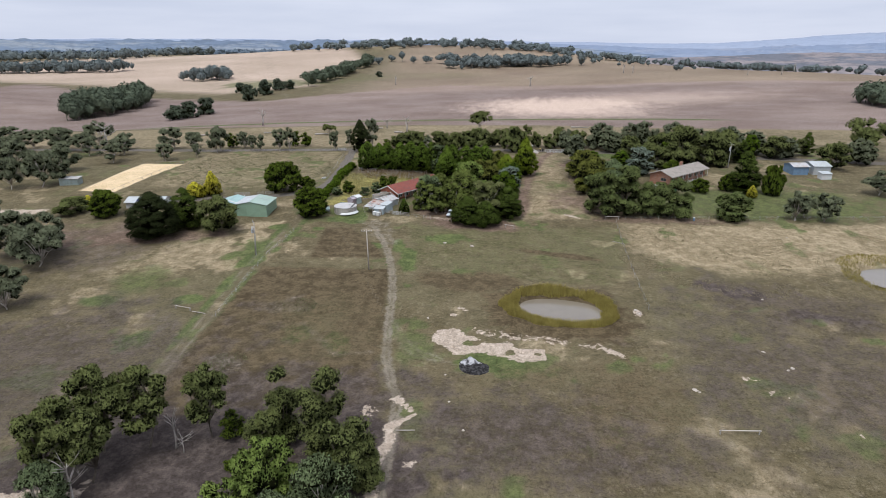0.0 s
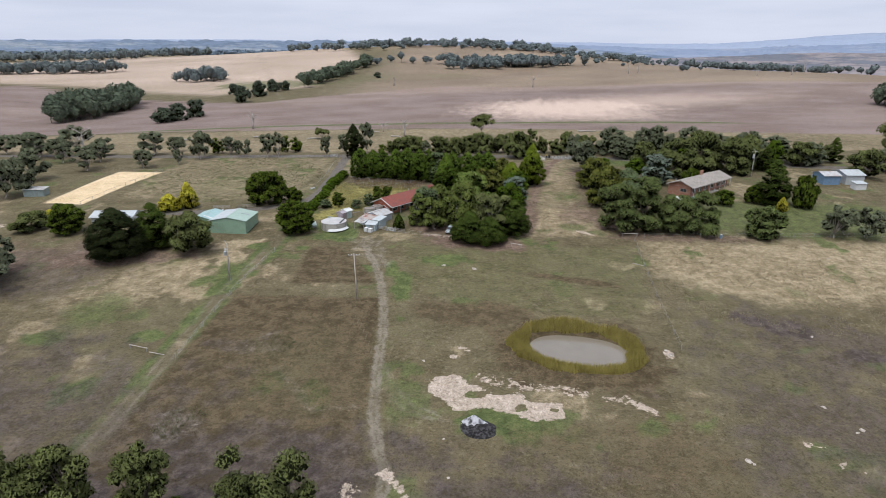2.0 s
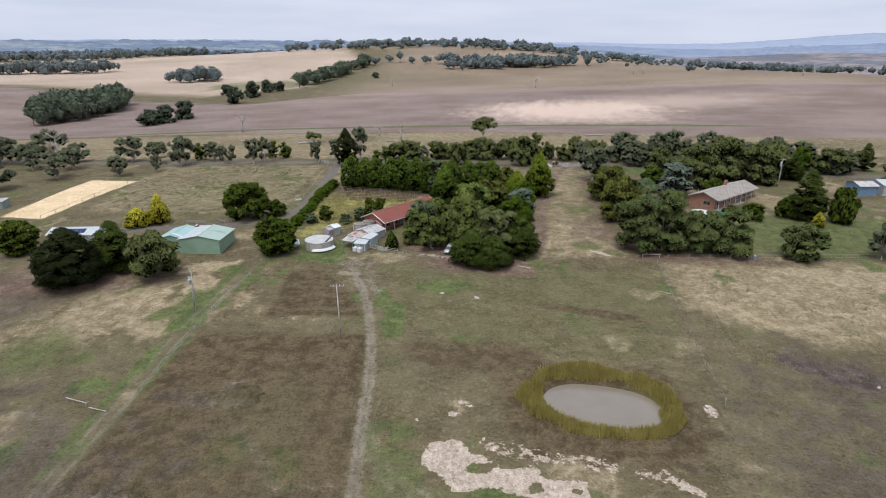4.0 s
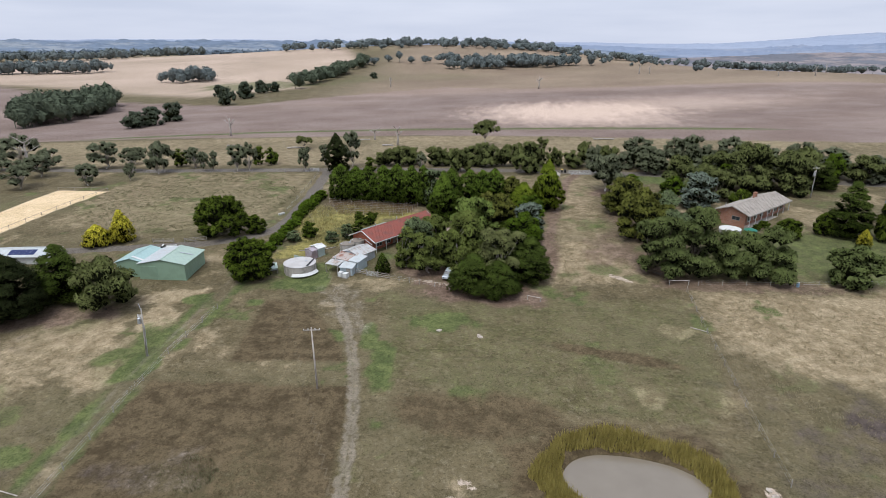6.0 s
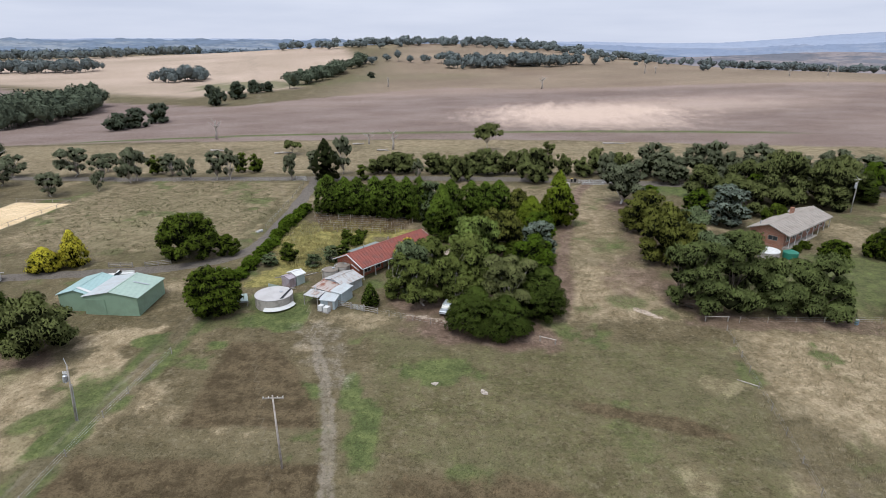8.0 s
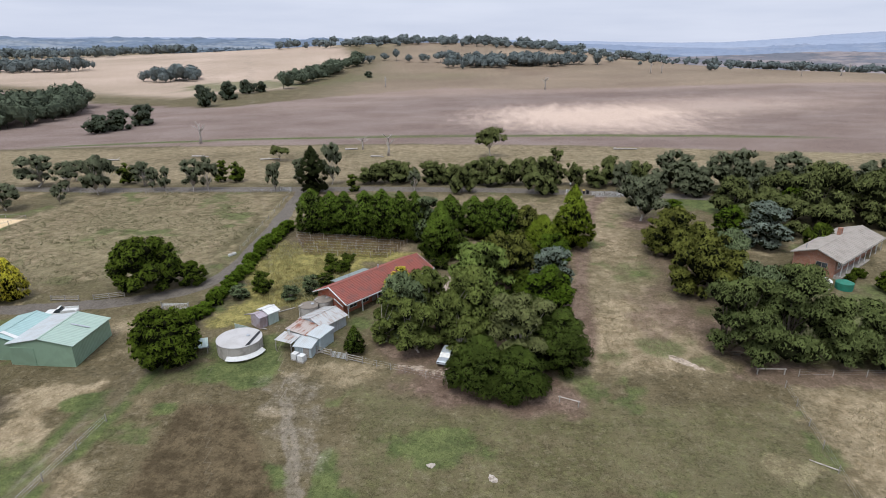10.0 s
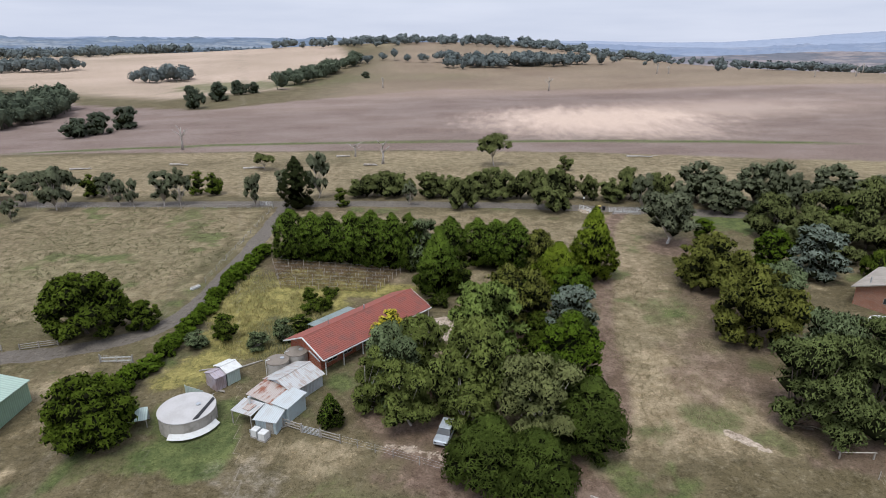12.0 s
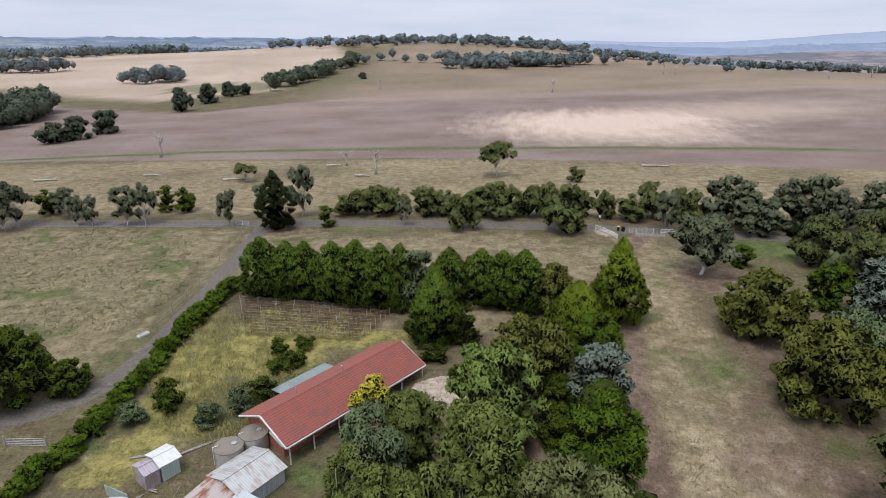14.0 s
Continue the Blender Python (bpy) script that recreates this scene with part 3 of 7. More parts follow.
def ground_material():
    n = Nodes("paddock_ground")
    p = n.where()
    chan = {}
    for name in sheet_masks:
        at = n.add("ShaderNodeAttribute")
        at.attribute_name = name
        sep = n.add("ShaderNodeSeparateColor", Color=at.outputs["Color"])
        chan[name] = [sep.outputs[0], sep.outputs[1], sep.outputs[2], at.outputs["Alpha"]]
    brown_m, green_m, sand_m, gravel_m = chan["cover_a"]
    straw_m, red_m, plough_m, light_m = chan["cover_b"]
    dark_m, road_m, arena_m, yellow_m = chan["cover_c"]
    blade, tuft = n.noise(p, 7.0, 4, 0.75), n.noise(p, 1.1, 8, 0.78)
    patch, wide = n.noise(p, 0.17, 8, 0.7), n.noise(p, 0.03, 5, 0.6)
    mottle, shred = n.noise(p, 0.42, 9, 0.74), n.noise(p, 0.8, 8, 0.72)
    streak = n.noise(n.stretch(p, (0.45, 1.2, 1.0)), 0.3, 8, 0.72)
    speck, clod = n.noise(p, 2.4, 6, 0.8), n.noise(p, 1.3, 7, 0.8)
    torn = n.calc("MULTIPLY_ADD", clod, 1.1, n.calc("MULTIPLY_ADD", mottle, 0.9, -1.0))

    def cover(mask, torn_by=3.2):
        rough = n.calc("MULTIPLY", n.calc("MULTIPLY", mask, n.calc("SUBTRACT", 1.15, mask)), torn_by)
        fac = n.calc("MULTIPLY_ADD", torn, rough, mask)
        n.t.nodes[-1].use_clamp = True
        return n.ramp(fac, 0.12, 0.8)

    def edged(mask, width=1.5):
        return n.ramp(n.calc("MULTIPLY_ADD", n.calc("SUBTRACT", n.calc("MULTIPLY_ADD", clod, 0.5, n.calc("MULTIPLY", shred, 0.5)), 0.5), width * 1.4, mask), 0.46, 0.56)

    c = n.mix(n.ramp(patch, 0.36, 0.64), (0.1, 0.08, 0.043), (0.158, 0.127, 0.074))
    c = n.mix(n.calc("MULTIPLY", n.ramp(tuft, 0.5, 0.62), 0.6), c, (0.225, 0.188, 0.125))
    c = n.mix(n.calc("MULTIPLY", n.ramp(streak, 0.48, 0.64), 0.55), c, (0.075, 0.062, 0.034))
    c = n.mix(n.calc("MULTIPLY", n.ramp(wide, 0.42, 0.65), 0.4), c, (0.13, 0.118, 0.066))
    c = n.mix(cover(straw_m, 1.7), c, n.mix(n.ramp(mottle, 0.36, 0.66), (0.215, 0.165, 0.098), (0.38, 0.305, 0.2)))
    c = n.mix(cover(plough_m, 1.0), c, n.mix(n.ramp(n.noise(n.stretch(p, (0.5, 1.0, 1.0)), 0.05, 6, 0.6), 0.3, 0.7), (0.182, 0.132, 0.112), (0.242, 0.187, 0.165)))
    c = n.mix(n.calc("MULTIPLY", light_m, 0.95), c, (0.6, 0.46, 0.375))
    c = n.mix(cover(green_m, 1.8), c, n.mix(n.ramp(mottle, 0.35, 0.65), (0.064, 0.082, 0.03), (0.13, 0.15, 0.056)))
    c = n.mix(cover(brown_m), c, n.mix(n.ramp(mottle, 0.36, 0.64), (0.064, 0.047, 0.026), (0.132, 0.1, 0.058)))
    c = n.mix(cover(dark_m, 2.4), c, n.mix(n.ramp(mottle, 0.4, 0.65), (0.055, 0.043, 0.038), (0.115, 0.091, 0.08)))
    c = n.mix(cover(red_m, 1.4), c, n.mix(n.ramp(mottle, 0.4, 0.65), (0.13, 0.088, 0.065), (0.23, 0.165, 0.125)))
    c = n.mix(cover(yellow_m, 2.8), c, n.mix(n.ramp(mottle, 0.36, 0.64), (0.13, 0.12, 0.04), (0.31, 0.265, 0.095)))
    c = n.mix(cover(gravel_m), c, n.mix(blade, (0.22, 0.19, 0.16), (0.4, 0.35, 0.3)))
    for way, gauge, width, strength in zip(chan["ways"], (0.4, 0.85, 0.85, 0.75), (0.5, 0.34, 0.34, 0.34), (0.62, 0.24, 0.16, 0.3)):
        off = n.calc("ABSOLUTE", n.calc("MULTIPLY_ADD", way, 16.0, -8.0))
        near_ = n.calc("MULTIPLY_ADD", n.calc("SUBTRACT", mottle, 0.5), 2.2, n.calc("MULTIPLY_ADD", n.calc("SUBTRACT", shred, 0.5), 1.4, off))
        rut = n.ramp(n.calc("ABSOLUTE", n.calc("SUBTRACT", near_, gauge)), width * 1.5, width * 0.3)
        verge = n.ramp(near_, gauge * 3.0, gauge * 1.2)
        c = n.mix(n.calc("MULTIPLY", verge, 0.6 * strength), c, n.mix(blade, (0.12, 0.105, 0.07), (0.21, 0.18, 0.13)))
        c = n.mix(n.calc("MULTIPLY", rut, n.calc("MULTIPLY_ADD", patch, 1.8, strength - 1.05)), c, n.mix(blade, (0.19, 0.16, 0.125), (0.35, 0.3, 0.245)))
        n.t.nodes[-1].clamp_factor = True
    combed = n.ramp(n.noise(n.stretch(p, (0.35, 2.2, 1.0)), 1.1, 5, 0.7), 0.52, 0.66)
    c = n.mix(n.calc("MULTIPLY", combed, 0.14), c, (1.5, 1.45, 1.35), "MULTIPLY")
    c = n.mix(edged(road_m, 0.5), c, n.mix(patch, (0.12, 0.104, 0.089), (0.18, 0.156, 0.133)))
    c = n.mix(edged(sand_m), c, n.mix(n.ramp(tuft, 0.35, 0.7), (0.33, 0.265, 0.205), (0.56, 0.46, 0.375)))
    c = n.mix(arena_m, c, n.mix(n.ramp(patch, 0.35, 0.65), (0.6, 0.45, 0.27), (0.72, 0.55, 0.35)))
    c = n.mix(n.calc("MULTIPLY", n.ramp(blade, 0.42, 0.66), 0.6), c, (0.5, 0.48, 0.45), "MULTIPLY")
    c = n.mix(n.calc("MULTIPLY", n.ramp(shred, 0.54, 0.62), 0.45), c, (0.55, 0.54, 0.5), "MULTIPLY")
    c = n.mix(n.calc("MULTIPLY", n.ramp(speck, 0.52, 0.59), 0.62), c, (0.5, 0.5, 0.44), "MULTIPLY")
    c = n.mix(n.calc("MULTIPLY", n.ramp(clod, 0.55, 0.63), 0.55), c, (1.6, 1.55, 1.5), "MULTIPLY")
    n.bump(n.calc("MULTIPLY_ADD", blade, 0.5, n.calc("ADD", tuft, speck)), 0.6, 0.12)
    return n.done(c, 1.0, 0.0, 0.1)


M_GROUND = ground_material()
ground_mesh = array_mesh("ground", np.stack([X, Y, Z], -1), quads, M_GROUND, True)
for name, channels in sheet_masks.items():
    layer = ground_mesh.attributes.new(name, "FLOAT_COLOR", "POINT")
    layer.data.foreach_set("color", np.stack(channels, -1).clip(0, 1).astype(np.float32).ravel())
tagged(link("ground", ground_mesh), "dry brown and olive paddock grass with bare soil and tracks", "ground", kind="structure")


def water(name, spot_, label):
    n = Nodes(name)
    p = n.where()
    n.bump(n.noise(p, 1.6, 3), 0.08, 0.05)
    mat = n.done(n.mix(n.noise(p, 0.25), (0.15, 0.125, 0.095), (0.2, 0.168, 0.128)), 0.12, 0.0, 0.5)
    cx, cy, a, b, turn = spot_
    bm = bmesh.new()
    c, s = math.cos(radians(turn)), math.sin(radians(turn))
    ring = [(1.1 * a * math.cos(k / 48 * 6.2832), 1.1 * b * math.sin(k / 48 * 6.2832)) for k in range(48)]
    bm.faces.new([bm.verts.new((cx + u * c - v * s, cy + u * s + v * c, 0)) for u, v in ring])
    ob = part(name, bm, mat)
    ob.location.z = float(land(cx, cy)) - 0.4
    return tagged(ob, label, "pond", kind="structure")


water("water_dam", DAM, "murky grey-brown farm dam water")
water("water_second_dam", DAM_2, "murky grey-blue farm dam water")


# ---- trees ----
def icosphere(level):
    bm = bmesh.new()
    bmesh.ops.create_icosphere(bm, subdivisions=level, radius=1.0)
    v = np.array([x.co[:] for x in bm.verts])
    f = np.array([[x.index for x in t.verts] for t in bm.faces])
    bm.free()
    return v, f


OCTA = (np.array([(1, 0, 0), (-1, 0, 0), (0, 1, 0), (0, -1, 0), (0, 0, 1), (0, 0, -1)], float), np.array([(0, 2, 4), (2, 1, 4), (1, 3, 4), (3, 0, 4), (2, 0, 5), (1, 2, 5), (3, 1, 5), (0, 3, 5)]))
BALL = {1: icosphere(1), 2: icosphere(2)}


def sprays(rng, centre, normal, size, slim, droop):
    """Leaf sprays: one slender pointed blade at every centre."""
    k = len(centre)
    normal = normal / np.linalg.norm(normal, axis=1, keepdims=True)
    along = np.cross(normal, rng.normal(size=(k, 3)))
    along[:, 2] -= droop
    along /= np.linalg.norm(along, axis=1, keepdims=True)
    across = np.cross(normal, along)
    across /= np.linalg.norm(across, axis=1, keepdims=True) + 1e-6
    s = (size * rng.uniform(0.6, 1.4, k))[:, None]
    tip, side = along * s, across * s * slim
    v = np.stack([centre - tip * 0.8 + side, centre - tip * 0.8 - side, centre + tip + normal * s * 0.2], 1).reshape(-1, 3)
    return v, np.arange(k * 3).reshape(k, 3)


def crown(name, rng, clumps, radii, leaves, size, slim, droop, material, core=0.72, lift=0.25, ragged=0.35, flat=(0.75, 1.0), under=-0.25, anchors=None, hearts=None, bare=True, loose=1.1):
    """A crown of clumps: a rough heart in each, and leaf sprays lying round it."""
    vs, fs, ns, kinds, base = [], [], [], [], 0
    hearts = np.zeros(len(radii)) if hearts is None else hearts
    share = radii ** 2 * (1 - 0.8 * hearts)
    share = share / share.sum()
    if anchors is None:
        anchors = np.repeat((clumps * share[:, None]).sum(0)[None], len(clumps), 0)
    for c, r, w, middle, heart in zip(clumps, radii, share, anchors, hearts):
        squash = np.array([1.0, 1.0, rng.uniform(*flat)])
        bv, bf = OCTA
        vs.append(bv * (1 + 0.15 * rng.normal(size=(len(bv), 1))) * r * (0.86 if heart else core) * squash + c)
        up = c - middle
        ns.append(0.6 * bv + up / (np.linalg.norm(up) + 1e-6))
        # Slot 1 is the near-black core colour that paints shade into the gaps.
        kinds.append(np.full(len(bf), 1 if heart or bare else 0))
        fs.append(bf + base)
        base += len(bv)
        k = max(6, int(leaves * w))
        d = rng.normal(size=(k, 3))
        d /= np.linalg.norm(d, axis=1, keepdims=True)
        d[:, 2] = np.where(d[:, 2] < under, np.abs(d[:, 2]), d[:, 2])
        at = c + d * squash * r * rng.uniform(0.84, loose, (k, 1))
        v, f = sprays(rng, at, d + np.array([0, 0, lift]) + ragged * rng.normal(size=(k, 3)), size, slim, droop)
        vs.append(v)
        out = at - middle
        out = 0.6 * d + out / (np.linalg.norm(out, axis=1, keepdims=True) + 1e-6)
        ns.append(np.repeat(out + 0.22 * rng.normal(size=(k, 3)), 3, axis=0))
        fs.append(f + base)
        kinds.append(np.zeros(len(f)))
        base += len(v)
    mesh = array_mesh(name, np.concatenate(vs), np.concatenate(fs), material, True)
    mesh.materials.append(M_TWIG_SHADE)
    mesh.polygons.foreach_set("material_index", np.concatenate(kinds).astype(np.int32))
    n = np.concatenate(ns)
    mesh.normals_split_custom_set_from_vertices(n / np.linalg.norm(n, axis=1, keepdims=True))
    return mesh


def trunk_mesh(rng, h, top, targets, r0, material, stems=1, lean=0.06):
    bm = bmesh.new()
    for s in range(stems):
        a = rng.uniform(0, 6.28)
        out = 0.0 if stems == 1 else 0.5
        foot = Vector((out * math.cos(a), out * math.sin(a), -0.3))
        bend = Vector((rng.normal() * lean * h, rng.normal() * lean * h, 0))
        fork = foot + Vector((0, 0, top * h)) + bend
        tube(bm, [foot, foot + Vector((0, 0, 0.35)) + bend * 0.1, foot.lerp(fork, 0.55) + bend * 0.2, fork], [r0 * 1.5, r0, r0 * 0.8, r0 * 0.62], 8)
        for c in targets[s::stems]:
            goal = Vector(c) * 0.97
            mid = fork.lerp(goal, 0.5) + Vector((rng.normal(), rng.normal(), 0.6 * abs(rng.normal()))) * h * 0.025
            tube(bm, [fork - Vector((0, 0, 0.1 * h * rng.uniform(0, 1))), mid, goal], [r0 * 0.5, r0 * 0.32, r0 * 0.16], 5)
    mesh = bpy.data.meshes.new("trunk")
    bm.to_mesh(mesh)
    bm.free()
    mesh.materials.append(material)
    mesh.shade_smooth()
    return mesh


def dome(rng, n, w, z0, z1, fill=0.35, flat=1.0):
    """Clump middles over a dome from z0 to z1, w wide."""
    d = rng.normal(size=(n, 3))
    d /= np.linalg.norm(d, axis=1, keepdims=True)
    rho = np.hypot(d[:, 0], d[:, 1])[:, None] + 1e-6
    d[:, :2] *= np.where(d[:, 2:] < 0, rho ** -0.5, 1.0)
    r = np.where(rng.uniform(size=n) < fill, rng.uniform(0.2, 0.7, n), rng.uniform(0.72, 0.9, n))[:, None]
    p = d * r * np.array([w / 2, w / 2, (z1 - z0) / 2 * flat])
    p[:, 2] += (z0 + z1) / 2
    return p


def lobes(rng, centres, radii, per):
    """Rounded heads of leaf: each lobe a heart painted dark for shade, under small tufts on its upper side."""
    heads, sizes, anchors, hearts = [], [], [], []
    for c, r in zip(centres, radii):
        d = rng.normal(size=(per, 3))
        d /= np.linalg.norm(d, axis=1, keepdims=True)
        d[:, 2] = np.where(d[:, 2] < -0.25, -d[:, 2], d[:, 2])
        heads += [c[None] + d * r * np.array([0.74, 0.74, 0.62]), c[None]]
        sizes += [r * rng.uniform(0.28, 0.48, per), [r * 0.8]]
        hearts += [np.zeros(per), [1]]
        anchors.append(np.repeat(c[None] - np.array([[0, 0, 0.2 * r]]), per + 1, 0))
    return np.concatenate(heads), np.concatenate(sizes), np.concatenate(anchors), np.concatenate(hearts)


def gum_shape(rng, h, w, leaves, size, mat, bark, fine=True, low=0.3, stems=1, n=15, droop=0.9, girth=0.017, lobe=0.18):
    """A gum: forked limbs, each holding a rounded head of leaf, with dark gaps between them."""
    boughs = dome(rng, n, w * 0.8, h * (low - 0.2 if low < 0.1 else low), h * 0.93, 0.2)
    boughs[:, :2] += rng.normal(size=(n, 2)) * w * 0.05
    rr = math.sqrt(w * min(h, 2.5 * w)) * lobe * rng.uniform(0.62, 1.15, n)
    boughs[:, 2] = np.clip(boughs[:, 2], rr * rng.uniform(0.3, 1.0, n), h - rr * 0.75)
    heads, radii, anchors, hearts = lobes(rng, boughs, rr, 17 if fine else 10)
    top = crown("crown", rng, heads, radii, leaves, size, 0.34, droop, mat, 0.68, anchors=anchors, hearts=hearts, bare=fine, loose=1.32)
    return trunk_mesh(rng, h, low * 0.85 + 0.08, boughs, girth * h, bark, stems), top


def dome_shape(rng, h, w, leaves, size, mat, bark, fine=True, low=0.05, n=62, droop=0.5, lobe=0.128):
    """A dense round tree or bush, leafy nearly to the ground."""
    n = n if leaves > 4000 else 20
    lobe = lobe if n > 20 else 0.2
    at = dome(rng, n, w * 0.92, h * (low - 0.16), h * 0.97, 0.08)
    rr = math.sqrt(w * min(h, 2.5 * w)) * lobe * rng.uniform(0.6, 1.15, n)
    at[:, 2] = np.clip(at[:, 2], h * low + rr * rng.uniform(0.3, 0.7, n), h - rr * 0.6)
    heads, radii, anchors, hearts = lobes(rng, at, rr, 12 if fine and n > 20 else 8)
    core = dome(rng, 9, w * 0.4, h * 0.25, h * 0.66, 1.0)
    heads, radii, anchors, hearts = np.concatenate([heads, core]), np.concatenate([radii, np.full(9, w * 0.24)]), np.concatenate([anchors, core]), np.concatenate([hearts, np.ones(9)])
    top = crown("crown", rng, heads, radii, leaves, size, 0.36, droop, mat, 0.68, anchors=anchors, hearts=hearts, bare=fine)
    return trunk_mesh(rng, h, 0.3, at[:6] * 0.8, 0.03 * h, bark), top


def cone_shape(rng, h, w, leaves, size, mat, bark, fine=True, power=1.5, n=230, top_round=0.12, rise=-1.1, tuft=1.0, flat=(0.7, 1.1)):
    """A cypress: sprays in rising tufts on a tapering body, to the ground."""
    t = rng.uniform(0.02, 1, n) ** 0.85
    wide = w / 2 * np.clip((1 - t ** power) + top_round * (1 - t), 0, 1) * np.clip(0.75 + 2.2 * t, 0, 1)
    a = np.arange(n) * 2.39996 + rng.normal(size=n) * 0.3
    rr = wide * rng.uniform(0.72, 0.98, n)
    heads = np.stack([rr * np.cos(a), rr * np.sin(a), h * (0.03 + 0.93 * t)], -1)
    radii = np.clip(tuft * w * rng.uniform(0.065, 0.115, n) * (1.1 - 0.45 * t), 0.15, 3)
    spine = np.linspace(0.1, 0.88, 7)
    heads = np.concatenate([heads, np.stack([0 * spine, 0 * spine, spine * h], -1)])
    radii = np.concatenate([radii, w * 0.36 * (1.02 - spine ** power)])
    top = crown("crown", rng, heads, radii, leaves, size * 1.15, 0.24, rise, mat, 0.74, 0.3, 0.35, flat, -0.15, hearts=np.concatenate([np.zeros(n), np.ones(7)]), bare=fine)
    return trunk_mesh(rng, h, 0.5, heads[:2], 0.025 * h, bark, 1, 0.0), top


SHAPES = {
    "gum": (gum_shape, dict(mat=M_GUM, bark=M_PALE_BARK)),
    "gum_full": (gum_shape, dict(mat=M_GUM_GARDEN, bark=M_PALE_BARK, low=0.05, n=30, lobe=0.15)),
    "scrub": (dome_shape, dict(mat=M_GUM, bark=M_BARK, low=0.02)),
    "gum_white": (gum_shape, dict(mat=M_ROADSIDE, bark=M_WHITE_BARK, low=0.14, n=30, lobe=0.16, girth=0.024)),
    "gum_thin": (gum_shape, dict(mat=M_GUM, bark=M_BARK, low=0.26, n=42, lobe=0.115, girth=0.012)),
    "gum_lane": (gum_shape, dict(mat=M_LANE, bark=M_BARK, low=0.05, n=26)),
    "round_lane": (dome_shape, dict(mat=M_LANE, bark=M_BARK, low=0.02)),
    "gum_road": (gum_shape, dict(mat=M_ROADSIDE, bark=M_PALE_BARK, low=0.14, n=24, lobe=0.14)),
    "oak_far": (dome_shape, dict(mat=M_WOOD, bark=M_BARK, low=0.02)),
    "gum_dark": (gum_shape, dict(mat=M_GUM, bark=M_BARK, low=0.08, n=26)),
    "gum_olive": (dome_shape, dict(mat=M_GUM_OLIVE, bark=M_BARK, low=0.05, n=60, droop=0.9)),
    "gum_light": (dome_shape, dict(mat=M_GUM_LIGHT, bark=M_BARK, low=0.1, n=60, lobe=0.12, droop=1.3)),
    "column_grey": (dome_shape, dict(mat=M_GUM_GREY, bark=M_BARK, low=0.04, n=40, lobe=0.16, droop=1.2)),
    "gum_grey": (gum_shape, dict(mat=M_GUM_GREY, bark=M_PALE_BARK, low=0.04, droop=1.4, n=26)),
    "gum_open": (gum_shape, dict(mat=M_GUM_OPEN, bark=M_PALE_BARK, low=0.22, n=24, lobe=0.15)),
    "silver": (dome_shape, dict(mat=M_SILVER, bark=M_BARK, low=0.02)),
    "weeping": (dome_shape, dict(mat=M_GUM_OLIVE, bark=M_BARK, low=0.06, droop=1.3)),
    "oak": (dome_shape, dict(mat=M_GREEN, bark=M_BARK, low=0.03, n=84, lobe=0.13)),
    "bush": (dome_shape, dict(mat=M_GREEN, bark=M_BARK, low=0.02)),
    "vivid": (dome_shape, dict(mat=M_VIVID, bark=M_BARK, low=0.02)),
    "cypress": (cone_shape, dict(mat=M_CYPRESS, bark=M_BARK, power=4.5, top_round=0.35)),
    "cypress_cone": (cone_shape, dict(mat=M_CYPRESS, bark=M_BARK, power=1.7)),
    "cypress_light": (cone_shape, dict(mat=M_CYPRESS_LIGHT, bark=M_BARK, power=1.7)),
    "dark": (cone_shape, dict(mat=M_DARK, bark=M_BARK, power=2.2, top_round=0.4, rise=0.1, n=150, tuft=1.4, flat=(0.4, 0.6))),
    "dark_green": (cone_shape, dict(mat=M_CONIFER, bark=M_BARK, power=2.0, top_round=0.25, rise=0.1, n=120, tuft=1.6, flat=(0.4, 0.6))),
    "pine": (cone_shape, dict(mat=M_DARK, bark=M_BARK, power=2.4, top_round=0.3)),
    "gold": (cone_shape, dict(mat=M_GOLD, bark=M_BARK, power=2.0)),
    "gold_round": (dome_shape, dict(mat=M_GOLD, bark=M_BARK, low=0.12)),
    "scrub_road": (dome_shape, dict(mat=M_ROADSIDE, bark=M_BARK, low=0.02)),
}
made_trees = {}
tree_rng = np.random.default_rng(7)


def plant(kind, spots, name, label, group, leaves=5200, size=0.34, variants=2, near_size=9.0):
    """Trees of one kind at (x, y, height, width); each takes one of a few grown forms."""
    for i, (x, y, h, w) in enumerate(spots):
        key, fine = (kind, i % variants, leaves), y < 232
        if key not in made_trees:
            build, kw = SHAPES[kind]
            made_trees[key] = (h, w, *build(np.random.default_rng(len(made_trees) + 20), h, w, int(leaves * (1.35 if fine else 1.05)), (0.86 if fine else 0.74) * size * (w / near_size) ** 0.5, fine=fine, **kw))
        h0, w0, trunk, top = made_trees[key]
        m = pose(x, y, ground(x, y) - 0.05, 0, 0, float(tree_rng.uniform(0, 360))) @ Matrix.Diagonal((w / w0, w / w0, h / h0, 1))
        tree = thing(name, m, label, "bush" if "bush" in name or "shrub" in name else "tree", group)
        link("trunk", trunk, tree)
        link("crown", top, tree)


HEDGE = [(-35.1, 217.1, 10.7, 7.1), (-30.6, 216.6, 10.2, 6.1), (-27.4, 216.2, 10.3, 6.1), (-22.6, 215.2, 10.8, 6.6), (-18.6, 214.1, 11.4, 6.8), (-14.5, 213.1, 11.2, 6.8), (-11.2, 212.8, 11.4, 5.4),
         (-3.4, 214, 10.3, 6.0), (1.7, 215.2, 9.7, 6.8), (5.2, 214.2, 9.8, 6.1), (8.5, 212.7, 10.5, 6.8)]
plant("cypress", HEDGE, "cypress_tree", "clipped dark green cypress in a tall hedge row", "cypress hedge", 6000, 0.3, 3)
